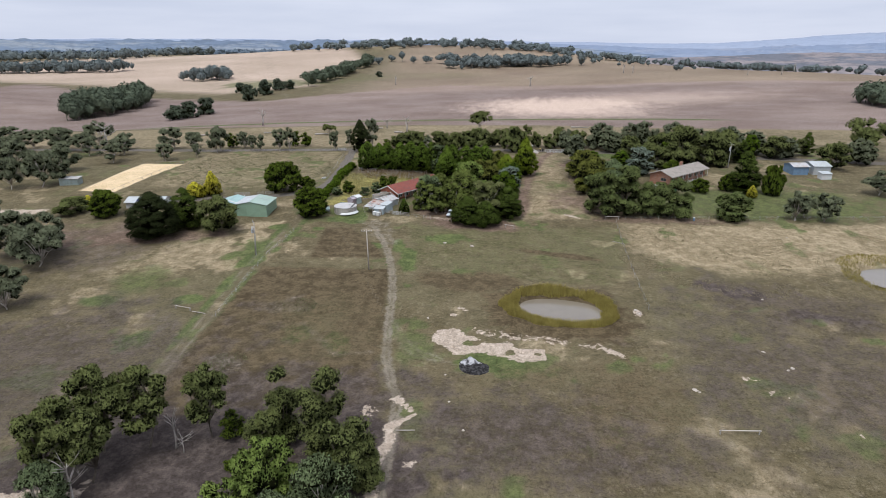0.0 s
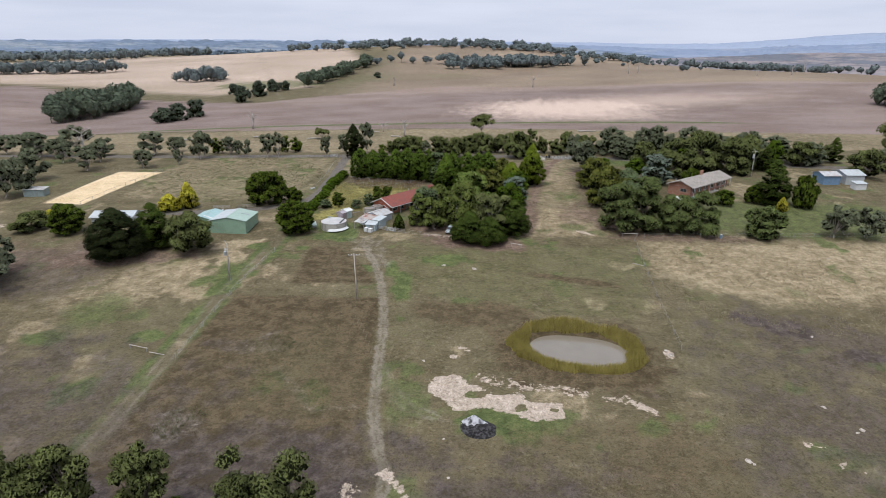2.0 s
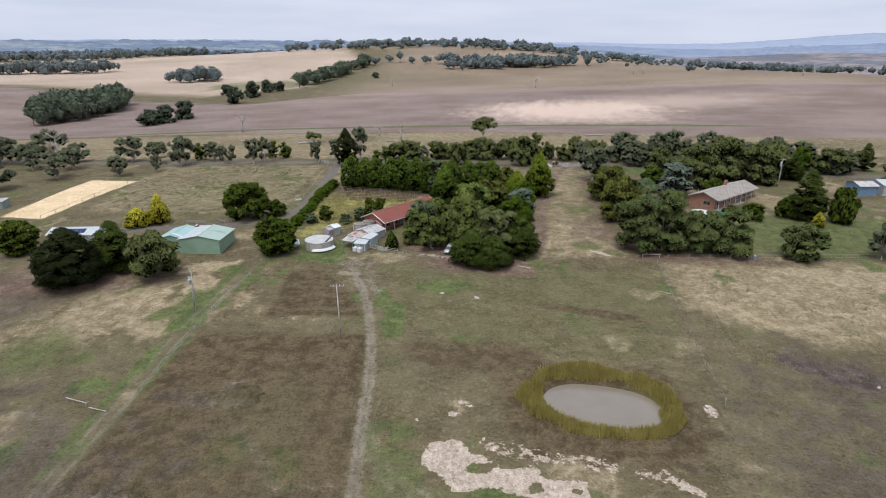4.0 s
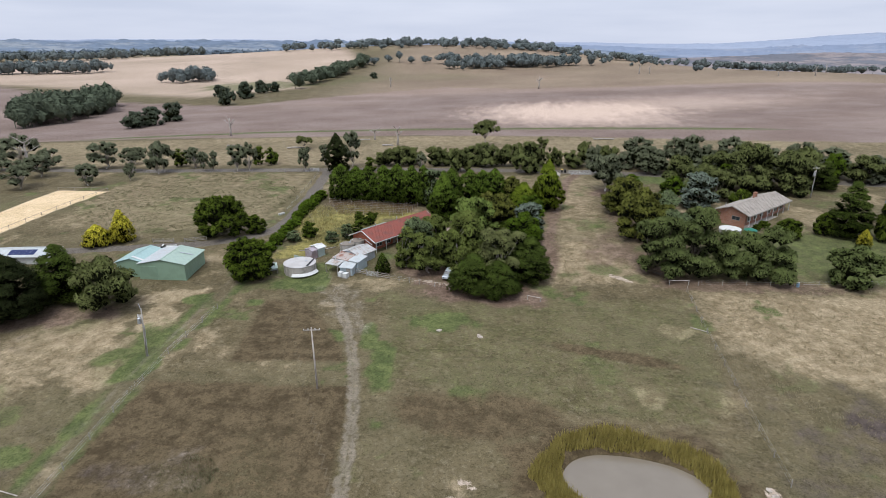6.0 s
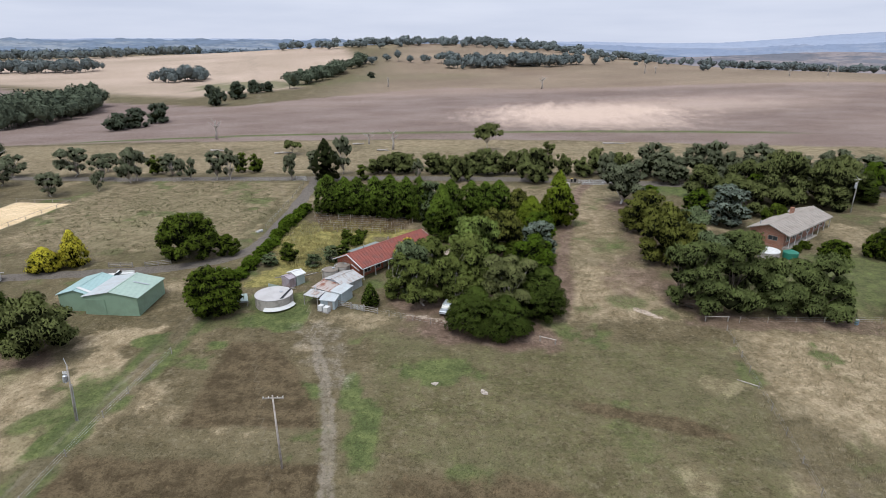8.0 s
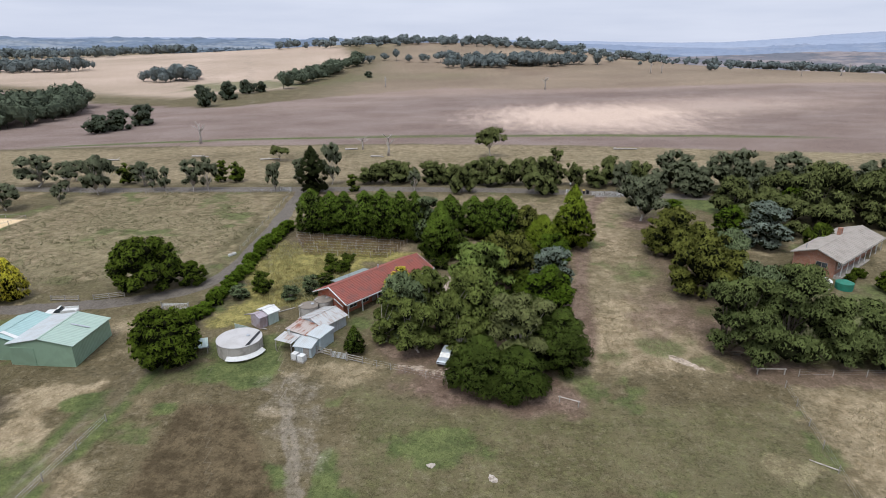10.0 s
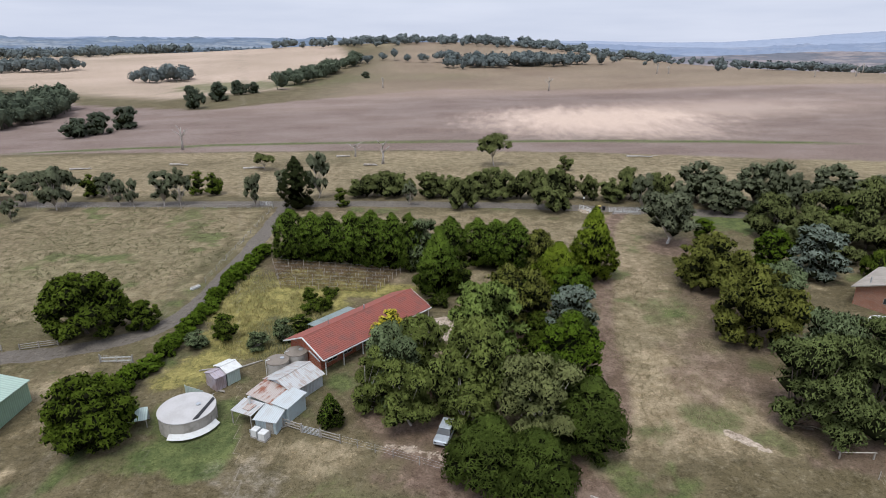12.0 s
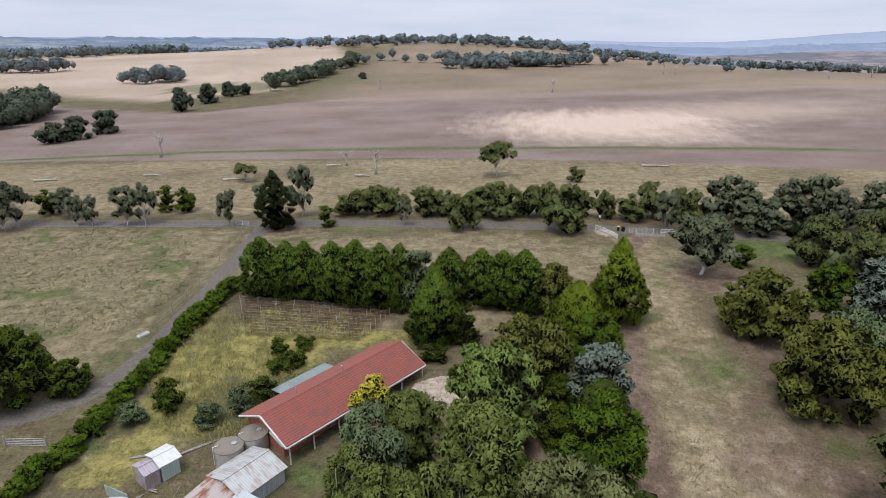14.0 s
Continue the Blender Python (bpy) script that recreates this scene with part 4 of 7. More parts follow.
plant("cypress_cone", [(-5.3, 203.1, 11.9, 8.3)], "cypress_tree", "broad conical dark green cypress beside the vegetable plot", "garden trees", 7500, 0.34, 1)
plant("cypress_light", [(22.7, 209.7, 13.7, 8.8), (15.8, 205.3, 8.5, 9.3)], "cypress_tree", "yellow-green conical cypress beside the grass lane", "garden trees", 7500, 0.36, 2)
plant("bush", [(-0.7, 202.4, 5.9, 4.1), (-23.9, 200.2, 2.2, 3), (-27, 198.6, 2.4, 2.8), (-4.2, 197.5, 2.4, 2.2), (-1.4, 192.5, 3.2, 3.4), (-36.8, 186, 3.8, 4.3), (-26.3, 188.6, 2.6, 3.8), (-25.9, 194.5, 2.5, 3.4), (-24.0, 196.0, 2.4, 3.0), (-6.2, 197.4, 2.4, 2.3)], "garden_bush", "rounded green garden bush on dry lawn", "garden bushes", 2200, 0.22, 3)
plant("gum_grey", [(-8.4, 212.9, 11.2, 7.4), (-40.2, 183.4, 2.8, 3.6), (-27.8, 185.4, 4.2, 3.4), (-31, 183.2, 3, 3.6)], "garden_tree", "soft grey-green tree grown into the hedge", "garden trees", 5000, 0.3, 1)
plant("weeping", [(13, 212.4, 8.6, 6.8), (7.1, 191.9, 11, 11.4)], "garden_tree", "olive-brown weeping tree beside the lane", "garden trees", 6500, 0.3, 2)
plant("gum_light", [(2.4, 182.1, 12, 11.5)], "gum_tree", "pale green rounded gum behind the house", "garden trees", 9000, 0.32, 1)
plant("vivid", [(16.8, 197.4, 8, 7.1), (12.7, 175.5, 11, 9.5)], "garden_tree", "bright green leafy tree beside the lane", "garden trees", 8000, 0.3, 2)
plant("silver", [(15.6, 187.8, 9.5, 8.3)], "silver_tree", "silver-grey leafed tree beside the lane", "garden trees", 6000, 0.3, 1)
plant("gum_full", [(-1.2, 171.5, 13, 12.5), (-7, 178, 10.5, 7), (-0.6, 168.0, 9.5, 8), (-7.2, 167.6, 10.5, 6.6), (-12.2, 170.4, 9.5, 5)], "gum_tree", "tall olive-green gum with pale limbs behind the house", "garden trees", 9000, 0.3, 5)
plant("gum_open", [(7.5, 164.6, 12, 11.8)], "gum_tree", "open grey-olive gum with rounded leaf heads and pale limbs", "garden trees", 10000, 0.3, 1)
plant("column_grey", [(-9.2, 171.3, 11.5, 5.6), (-10.6, 175.8, 9.5, 6)], "gum_tree", "grey-green gum at the end of the house", "garden trees", 7000, 0.28, 2, 8)
plant("dark_green", [(1.8, 159.4, 8.0, 8.8), (6.6, 158.9, 6.6, 8.6), (13.4, 164.5, 9.5, 8.5), (14.5, 183, 7.5, 7), (10, 171, 8, 7), (9, 199, 6, 6)], "conifer_tree", "broad dark green conifer sweeping down to bare red soil", "garden trees", 8000, 0.32, 3)
plant("bush", [(9.5, 181.5, 5, 6), (3.5, 175.5, 4, 5.5), (10.5, 189, 4, 5)], "garden_shrub", "dark green shrub under the garden trees", "garden trees", 4500, 0.28, 2)
plant("gold_round", [(-12.2, 184.9, 6.2, 4.8)], "golden_tree", "yellow autumn-leafed tree over the house roof", "garden trees", 2600, 0.24, 1)
plant("cypress_cone", [(-16.9, 167.3, 4.6, 3.4)], "small_conifer", "small dark green conifer behind the rail fence", "garden trees", 2400, 0.2, 1)

plant("gum_olive", [(43.1, 206.2, 10, 13.4), (43.2, 188.5, 11.5, 14.5)], "lane_tree", "broad olive tree with low spreading crown beside the lane", "lane trees", 11000, 0.3, 2)
plant("gum_grey", [(47.5, 177.5, 11, 9.5), (50, 196, 9, 9)], "lane_tree", "grey-green drooping tree beside the lane", "lane trees", 8000, 0.3, 2)
plant("gum_lane", [(41.3, 168.5, 14, 10.5), (48, 169.5, 15.5, 11.5), (55.1, 167.5, 11, 11), (61.5, 166.5, 11.4, 11)], "gum_tree", "dark grey-green gum along the garden fence", "lane trees", 13000, 0.27, 4)
plant("silver", [(63.5, 210.4, 10.4, 10.6)], "silver_tree", "blue-grey round-crowned gum beside the neighbouring house", "neighbour trees", 6000, 0.32, 1)
plant("vivid", [(57.9, 214.6, 7.9, 7.4), (51.6, 232, 4.5, 4.8), (79.2, 229.5, 8.5, 7), (114.5, 236.8, 10.1, 7)], "garden_tree", "bright green garden tree behind the neighbouring house", "neighbour trees", 4500, 0.3, 2)
plant("gum_white", [(42.6, 227.8, 12.6, 12.0)], "gum_tree", "gum with a bleached white trunk beside the lane gate", "lane trees", 8000, 0.32, 1)
plant("gum_dark", [(81.9, 224.3, 14.8, 15.5), (94.8, 225.4, 13.1, 15), (72.8, 219.3, 9, 10), (124.4, 236.7, 8.9, 11.3), (135.2, 217.1, 10.3, 12.4), (70, 226, 9, 9), (66, 232, 10, 10), (88, 229.5, 12, 11), (101, 231, 13, 12), (77, 233, 11, 10)], "gum_tree", "dark gum behind the neighbouring house", "neighbour trees", 6500, 0.36, 3)
plant("bush", [(77.4, 189.1, 4.4, 7), (74.8, 195.5, 1.8, 3), (72, 193.4, 1.6, 2.4), (75.1, 210.5, 5.3, 6.1), (86.5, 190.5, 5.4, 5.4), (99.1, 186.1, 9.8, 7.2)], "garden_bush", "clipped dark green bush on the neighbour's lawn", "neighbour bushes", 3200, 0.28, 2)
plant("dark_green", [(91.8, 190, 13.5, 9), (139.4, 241.9, 9.8, 5.5), (108, 229, 9, 6)], "conifer_tree", "dark green conifer on the neighbour's lawn", "neighbour trees", 6500, 0.34, 2)
plant("gold", [(91.6, 183.4, 4.2, 3.2)], "golden_bush", "bright yellow conifer bush under a dark tree", "neighbour bushes", 2400, 0.24, 1)
plant("round_lane", [(77.4, 164, 8, 11.5)], "lawn_tree", "round dense grey-green tree at the edge of the lawn", "neighbour trees", 6500, 0.32, 1)
plant("gum_road", [(102.9, 163, 8.9, 8.4), (95, 163.4, 9.4, 6.4), (99.0, 165.7, 7.8, 6.5), (132.7, 186.2, 8.2, 9.4)], "lawn_tree", "open grey-green gum at the edge of the lawn", "neighbour trees", 5500, 0.34, 2)
plant("gum", [(158.2, 234.5, 16.8, 18.9), (133.8, 242, 8, 9.2)], "gum_tree", "tall spreading gum with pale bare limbs", "neighbour trees", 5500, 0.4, 1)

plant("oak", [(-58.3, 186.4, 10.2, 12.6), (-43.6, 163.4, 8.7, 10.2), (-102.9, 161.1, 8.5, 9.2)], "oak_tree", "dense round dark green tree beside the drive", "yard trees", 9000, 0.32, 3)
plant("bush", [(-51.2, 188.8, 4.6, 6.4)], "yard_bush", "low dark green bush beside the drive", "yard trees", 3000, 0.26, 1)
plant("gold", [(-79.6, 180.9, 8, 5.4), (-84.5, 179, 4.8, 6.6), (-113.8, 170.2, 3.6, 4)], "golden_conifer", "bright golden conifer behind the green shed", "yard trees", 4200, 0.28, 2)
plant("dark", [(-80.9, 145.3, 12.3, 12)], "pine_tree", "very dark dense pine over bare red soil", "yard trees", 9000, 0.34, 1)
plant("dark_green", [(-75.6, 152.5, 11, 9.4)], "conifer_tree", "dark green conifer beside the pine", "yard trees", 7500, 0.32, 1)
plant("gum_dark", [(-65.4, 148.8, 9.8, 12.4), (-114.6, 163.5, 4.8, 10.4)], "gum_tree", "dull grey-green gum in front of the green shed", "yard trees", 7500, 0.34, 1)
plant("gum_road", [(-109.1, 132, 11.5, 13.9), (-103.4, 135.3, 10.7, 10.2), (-100, 127, 11, 12), (-93.5, 107.2, 9.4, 10), (-117, 121, 11, 12), (-144.2, 193.2, 14, 12.1), (-164.6, 208.9, 13.5, 15.7), (-139, 196, 11.7, 8.2), (-152.9, 190.1, 12.1, 9.6), (-150, 215, 12, 13), (-128, 150, 9, 10)], "gum_tree", "dark grey-green paddock gum at the boundary", "boundary gums", 6000, 0.36, 3)
plant("gum_road", [(-160, 246, 10, 11), (-184, 262, 11, 12), (-98, 262, 8, 8), (-118, 256, 9, 9), (-146, 248, 9, 11), (-177.8, 257.1, 11.5, 11.7), (-140.7, 230.7, 9.8, 13), (-121.2, 235, 8, 9), (-130.8, 261.2, 10.6, 11.8), (-110.7, 241.5, 6.1, 4.7), (-199.8, 267.9, 9.6, 13.2), (-217.1, 276.6, 9.7, 13.6), (-168.5, 256.8, 9, 12.1), (-124.5, 270.4, 7.3, 7.9), (-106.3, 251.6, 12, 8.9), (-172, 274, 12, 14), (-190, 240, 11, 13), (-152, 262, 8, 9)], "gum_tree", "dull green gum along the road", "roadside trees", 3600, 0.42, 3)

plant("gum_road", [(-106.2, 255.2, 11.5, 8.3), (-92.1, 256, 7.9, 4.6), (-88.4, 256, 7.7, 4.3), (-80.2, 256, 10.3, 6.5), (-75.8, 256, 10.6, 6.5), (-55.6, 255.2, 9.7, 5.3), (-40.6, 263.6, 13.6, 7.6), (-50.7, 264.5, 8.6, 4.2), (-14.8, 256.3, 6.9, 3.9), (43.8, 252, 10.5, 6.9)], "gum_tree", "slim olive gum with pale trunk on the road verge", "roadside trees", 3600, 0.36, 4, 7)
plant("bush", [(-104.5, 264.8, 6.5, 6), (-76.1, 267.2, 6.9, 4.3), (-71.6, 267.7, 6.2, 5.2), (-32.5, 255.3, 5.1, 3.7)], "roadside_bush", "round dark green bush on the road verge", "roadside trees", 2600, 0.32, 2)
plant("pine", [(-43.8, 253.6, 13.7, 8.4), (70.3, 248.8, 2.9, 2.9)], "pine_tree", "dark columnar pine at the drive entrance", "roadside trees", 5500, 0.34, 1)
plant("scrub", [(-28.2, 264.6, 6.4, 9.0), (-22, 265.6, 7.6, 9.6), (-17.9, 266.6, 6.2, 7.0), (-10.1, 265.6, 7.2, 9.6), (-5.2, 265.6, 6.4, 7.0), (-1, 253.4, 9.2, 8.4), (2.5, 264.5, 7, 8.1), (7.9, 263.7, 8.7, 10.2), (14, 262.8, 8.2, 7.6), (19, 264.7, 8.7, 7.8), (21.6, 252.4, 10.5, 10.4), (26, 263.5, 7, 7.5), (32.1, 262.3, 7.6, 6.0), (38.5, 261, 6.4, 8.4), (43.5, 262.4, 8.7, 8.1), (51, 260.5, 8, 8.8)], "gum_tree", "dense dark green wattle and gum along the road", "roadside trees", 3800, 0.36, 4, 7)
plant("scrub_road", [(60.2, 259.3, 11.6, 14.0), (62.9, 251.5, 9.2, 12.1), (71.7, 253.8, 12.2, 9.8), (76.6, 252.7, 13.1, 11.8), (83, 255.1, 9.1, 7.5), (87.8, 248.2, 13.5, 11.2), (97, 246, 11, 12.5), (108, 243, 12, 13.8), (119, 246, 10, 12.5), (128, 238, 9, 11.2), (150, 226, 10, 12.5), (90, 235, 9, 11.2), (103, 236, 10, 11.2)], "gum_tree", "tall dull green gum along the road", "roadside trees", 4200, 0.4, 3)
plant("gum", [(9.7, 307.8, 11.5, 12.8), (-68.1, 302.8, 5.3, 8.8)], "paddock_gum", "lone gum with open crown in the dry paddock", "paddock gums", 3000, 0.42, 2)
plant("gum_dark", [(32.5, 299.6, 5.8, 5.4)], "paddock_gum", "small dark tree in the dry paddock", "paddock gums", 2400, 0.34, 1)
plant("oak_far", [(-194.6, 398.6, 9, 17), (-188.1, 408.5, 10.7, 14), (-183.8, 425.1, 11.5, 15), (-178.4, 500.6, 12.4, 15), (-206.8, 557, 9.1, 10.5), (-176.3, 536.5, 13, 15), (-173.9, 572, 10.4, 15), (-165.4, 580.4, 8.4, 10.9), (-96.7, 709.5, 6.3, 9.2)], "oak_tree", "dark round oak standing in ploughed soil", "paddock oaks", 2400, 0.6, 3)

plant("gum_thin", [(-50.9, 59.5, 12.9, 9.1), (-47.2, 60, 12.2, 7), (-49, 65.7, 14.2, 8.2), (-43.2, 66.8, 13.5, 9.9), (-35.4, 69.4, 12.4, 7.5)], "gum_tree", "straggly olive gum with thin dark trunk on bare ground", "front gums", 6500, 0.28, 5, 9)
plant("gum_dark", [(-24.4, 68.1, 13.1, 5), (-18.4, 66.5, 13.3, 7), (-26.3, 66.3, 6.9, 5), (-14.8, 61.2, 10, 9.1), (-11.9, 60, 8, 4.6)], "gum_tree", "dense upright dark green gum beside the track", "front gums", 7000, 0.26, 5, 8)
plant("gum_light", [(-23.6, 57.5, 9, 8.7), (-26.3, 51.9, 8, 7)], "gum_tree", "light green rounded gum in the front group", "front gums", 8000, 0.26, 2, 9)
plant("gum_grey", [(-15.8, 55.6, 9, 8.4), (-49.6, 55, 8, 5.4), (-20, 50, 8, 8)], "gum_tree", "grey-green gum in the front group", "front gums", 6500, 0.26, 2, 9)
plant("bush", [(-32.2, 69.5, 4.8, 3.6), (-30, 63, 1.6, 2.2)], "scrub_bush", "dark scrubby bush under the gums", "front gums", 2400, 0.24, 1)
DEAD = [(-118.1, 349.2, 11.5, 6.6), (-41.5, 326.9, 6.1, 7.1), (-29.2, 312.1, 9.1, 5.5), (-66.3, 600.5, 10.7, 3.4), (60, 542.5, 10.6, 7), (300.2, 586.4, 9.1, 5.3), (267.5, 583.3, 6.6, 4.2), (345.2, 650, 9, 4),
        (178.7, 650, 8.6, 3.6), (170.3, 655, 9.9, 3.7), (-47.2, 56, 8, 4.9), (-39.5, 66.9, 6.7, 2), (-165, 268, 12, 12), (-38, 66, 3.4, 4)]


def dead_tree(spot, label, seed):
    """A bare tree: bleached trunk with broken, forking limbs."""
    x, y, h, w = spot
    rng = np.random.default_rng(seed)
    tree = thing("dead_tree", pose(x, y, ground(x, y) - 0.1), label, "dead tree", "dead trees")
    r = 0.03 * h + 0.1 if y > 200 else 0.012 * h + 0.03
    part("trunk", tubed([(0, 0, -0.2), (0.03 * h, 0, 0.3 * h), (0.0, 0.03 * h, 0.62 * h), (0.05 * h, 0.02 * h, 0.8 * h)], [r * 1.5, r, 0.7 * r, 0.25 * r], 8), M_DEAD, tree, smooth=True)
    for k in range(6 if y > 200 else 12):
        a, t = k * 2.4 + rng.uniform(-0.4, 0.4), rng.uniform(0.35, 0.75)
        d = Vector((math.cos(a), math.sin(a), 0))
        p0 = Vector((0.02 * h, 0.01 * h, t * h))
        p1 = p0 + d * w * 0.25 + Vector((0, 0, 0.12 * h))
        p2 = p1 + d * w * 0.2 + Vector((rng.normal() * 0.03 * h, rng.normal() * 0.03 * h, 0.12 * h))
        bm = bmesh.new()
        tube(bm, [p0, p1, p2], [0.5 * r, 0.3 * r, 0.08 * r], 6)
        tube(bm, [p1, p1 + Vector((rng.normal() * 0.06 * h, rng.normal() * 0.06 * h, 0.1 * h))], [0.25 * r, 0.06 * r], 5)
        part("limb", bm, M_DEAD, tree, smooth=True)


for k, s in enumerate(DEAD):
    dead_tree(s, "bare dead gum with bleached grey limbs in paddock grass", k)


# ---- woods too far to count ----
def wood(name, spots, label, leaves=46, size=1.6, mat=M_FAR_HAZE, seed=3, trunk=True):
    """Far trees joined into one object: a small heart and loose sprays for each."""
    rng = np.random.default_rng(seed)
    vs, fs, base = [], [], 0
    bv, bf = BALL[1]
    for x, y, h, w in spots:
        z = ground(x, y)
        for _ in range(3):
            c = np.array([x + rng.normal() * w * 0.17, y + rng.normal() * w * 0.17, z + h * rng.uniform(0.34, 0.66)])
            r = np.array([w * 0.35, w * 0.35, h * 0.33])
            heart = bv * (1 + 0.15 * rng.normal(size=(len(bv), 1))) * r * 0.85 + c
            vs.append(heart)
            fs.append(bf + base)
            base += len(heart)
            d = rng.normal(size=(leaves // 3, 3))
            d /= np.linalg.norm(d, axis=1, keepdims=True)
            d[:, 2] = np.abs(d[:, 2]) * 1.2 - 0.3
            v, f = sprays(rng, c + d * r * rng.uniform(0.8, 1.15, (len(d), 1)), d + 0.5 * rng.normal(size=d.shape), size * w / 12, 0.6, 0.2)
            vs.append(v)
            fs.append(f + base)
            base += len(v)
        t = 0.02 * h
        stem = np.array([(x - t, y, z - 1), (x + t, y, z - 1), (x, y - t, z + 0.5 * h)])
        vs.append(stem)
        fs.append(np.array([[0, 1, 2]]) + base)
        base += 3
    mesh = array_mesh(name, np.concatenate(vs), np.concatenate(fs), mat)
    return tagged(link(name, mesh), label, "woodland", kind="stuff")


wood_rng = np.random.default_rng(11)


def along(line, n, side, h, w):
    """n tree spots along a line, strewn to either side."""
    out, pts = [], np.array(line, float)
    seg = np.hypot(*(pts[1:] - pts[:-1]).T)
    run = np.concatenate([[0], np.cumsum(seg)])
    for s in np.sort(wood_rng.uniform(0, run[-1], n)):
        x, y = np.interp(s, run, pts[:, 0]), np.interp(s, run, pts[:, 1])
        k = wood_rng.uniform(0.65, 1.3)
        out.append((x + wood_rng.normal() * side, y + wood_rng.normal() * side, h * k, w * k * wood_rng.uniform(0.85, 1.2)))
    return out


def strewn(cx, cy, a, b, n, h, w):
    out = []
    for _ in range(n):
        t, r = wood_rng.uniform(0, 6.283), math.sqrt(wood_rng.uniform(0, 1))
        k = wood_rng.uniform(0.65, 1.25)
        out.append((cx + a * r * math.cos(t), cy + b * r * math.sin(t), h * k, w * k))
    return out


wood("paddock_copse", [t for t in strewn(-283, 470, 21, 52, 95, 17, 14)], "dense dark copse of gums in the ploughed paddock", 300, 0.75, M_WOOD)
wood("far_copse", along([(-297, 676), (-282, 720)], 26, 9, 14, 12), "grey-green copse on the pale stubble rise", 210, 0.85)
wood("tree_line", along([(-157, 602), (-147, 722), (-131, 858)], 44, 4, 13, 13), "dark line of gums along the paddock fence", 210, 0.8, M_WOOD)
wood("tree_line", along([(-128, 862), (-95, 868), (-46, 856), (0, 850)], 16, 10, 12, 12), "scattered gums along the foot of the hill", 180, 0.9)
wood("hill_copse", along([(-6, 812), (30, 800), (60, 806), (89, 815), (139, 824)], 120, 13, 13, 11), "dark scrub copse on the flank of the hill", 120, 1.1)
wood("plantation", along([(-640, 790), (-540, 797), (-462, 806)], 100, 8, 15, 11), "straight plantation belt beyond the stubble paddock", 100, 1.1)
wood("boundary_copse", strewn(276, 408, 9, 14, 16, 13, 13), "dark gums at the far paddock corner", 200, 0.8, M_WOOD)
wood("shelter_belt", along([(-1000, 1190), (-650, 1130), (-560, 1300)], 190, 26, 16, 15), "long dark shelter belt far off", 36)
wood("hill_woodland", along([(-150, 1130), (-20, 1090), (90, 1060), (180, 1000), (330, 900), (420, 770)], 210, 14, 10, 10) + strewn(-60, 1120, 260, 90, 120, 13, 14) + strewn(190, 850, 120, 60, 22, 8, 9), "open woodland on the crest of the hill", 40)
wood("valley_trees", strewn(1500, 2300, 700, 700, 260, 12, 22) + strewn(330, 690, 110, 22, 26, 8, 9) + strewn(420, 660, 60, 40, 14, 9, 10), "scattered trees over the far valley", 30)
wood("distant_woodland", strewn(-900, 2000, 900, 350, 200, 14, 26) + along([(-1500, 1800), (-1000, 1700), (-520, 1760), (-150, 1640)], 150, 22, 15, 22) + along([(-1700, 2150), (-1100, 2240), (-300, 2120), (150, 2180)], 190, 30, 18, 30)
     + along([(-620, 1420), (-380, 1500), (-120, 1440), (120, 1500)], 60, 30, 12, 15) + strewn(-1700, 2800, 1500, 300, 200, 20, 50) + strewn(0, 2500, 800, 300, 120, 20, 44), "far wooded country to the horizon", 24, 1.7, M_DISTANT_HAZE)


# ---- distant ranges ----
def range_backdrop(name, dist, crest, color, field, label, seed, rough=5.0, woods=4.0, bare=0.5, shade=0.62):
    """A far ridge round the horizon, with an uneven wooded crest; crest heights run from west to east."""
    rng = np.random.default_rng(seed)
    k = 2400
    a = np.radians(np.linspace(-44, 44, k))
    bumps = sum(rng.uniform(0.4, 1) / f ** 0.8 * np.sin(a * f * 5 + rng.uniform(0, 6.28)) for f in (1, 2, 4, 7, 13, 24, 45, 70))
    trees = grain(a * dist, a * 0 + seed, 34, seed, 3) * step(grain(a * dist, a * 0, 300, seed + 5, 2), 0.3, 0.6)
    edge = np.interp(np.degrees(a), np.linspace(-44, 44, len(crest)), crest) + rough * bumps + woods * 2 * trees
    ring = [np.stack([r * np.sin(a), 60 + r * np.cos(a), z], -1) for r, z in ((dist - 500, np.full(k, -120.0)), (dist, edge), (dist + 100, np.full(k, -120.0)))]
    i = np.arange(k - 1)
    f = np.concatenate([np.stack([i, i + 1, i + 1 + k, i + k], -1), np.stack([i + k, i + 1 + k, i + 1 + 2 * k, i + 2 * k], -1)])
    n = Nodes(name)
    p = n.where()
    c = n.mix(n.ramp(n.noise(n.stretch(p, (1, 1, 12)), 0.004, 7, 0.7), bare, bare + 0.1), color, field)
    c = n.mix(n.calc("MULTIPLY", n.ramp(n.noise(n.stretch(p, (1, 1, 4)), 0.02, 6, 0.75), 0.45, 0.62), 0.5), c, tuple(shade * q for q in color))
    # Half-strength glow added: the steep ridge face catches too little sky.
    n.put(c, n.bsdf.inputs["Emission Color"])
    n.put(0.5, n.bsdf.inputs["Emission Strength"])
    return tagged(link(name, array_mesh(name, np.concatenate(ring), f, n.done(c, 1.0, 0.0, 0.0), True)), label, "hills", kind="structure")


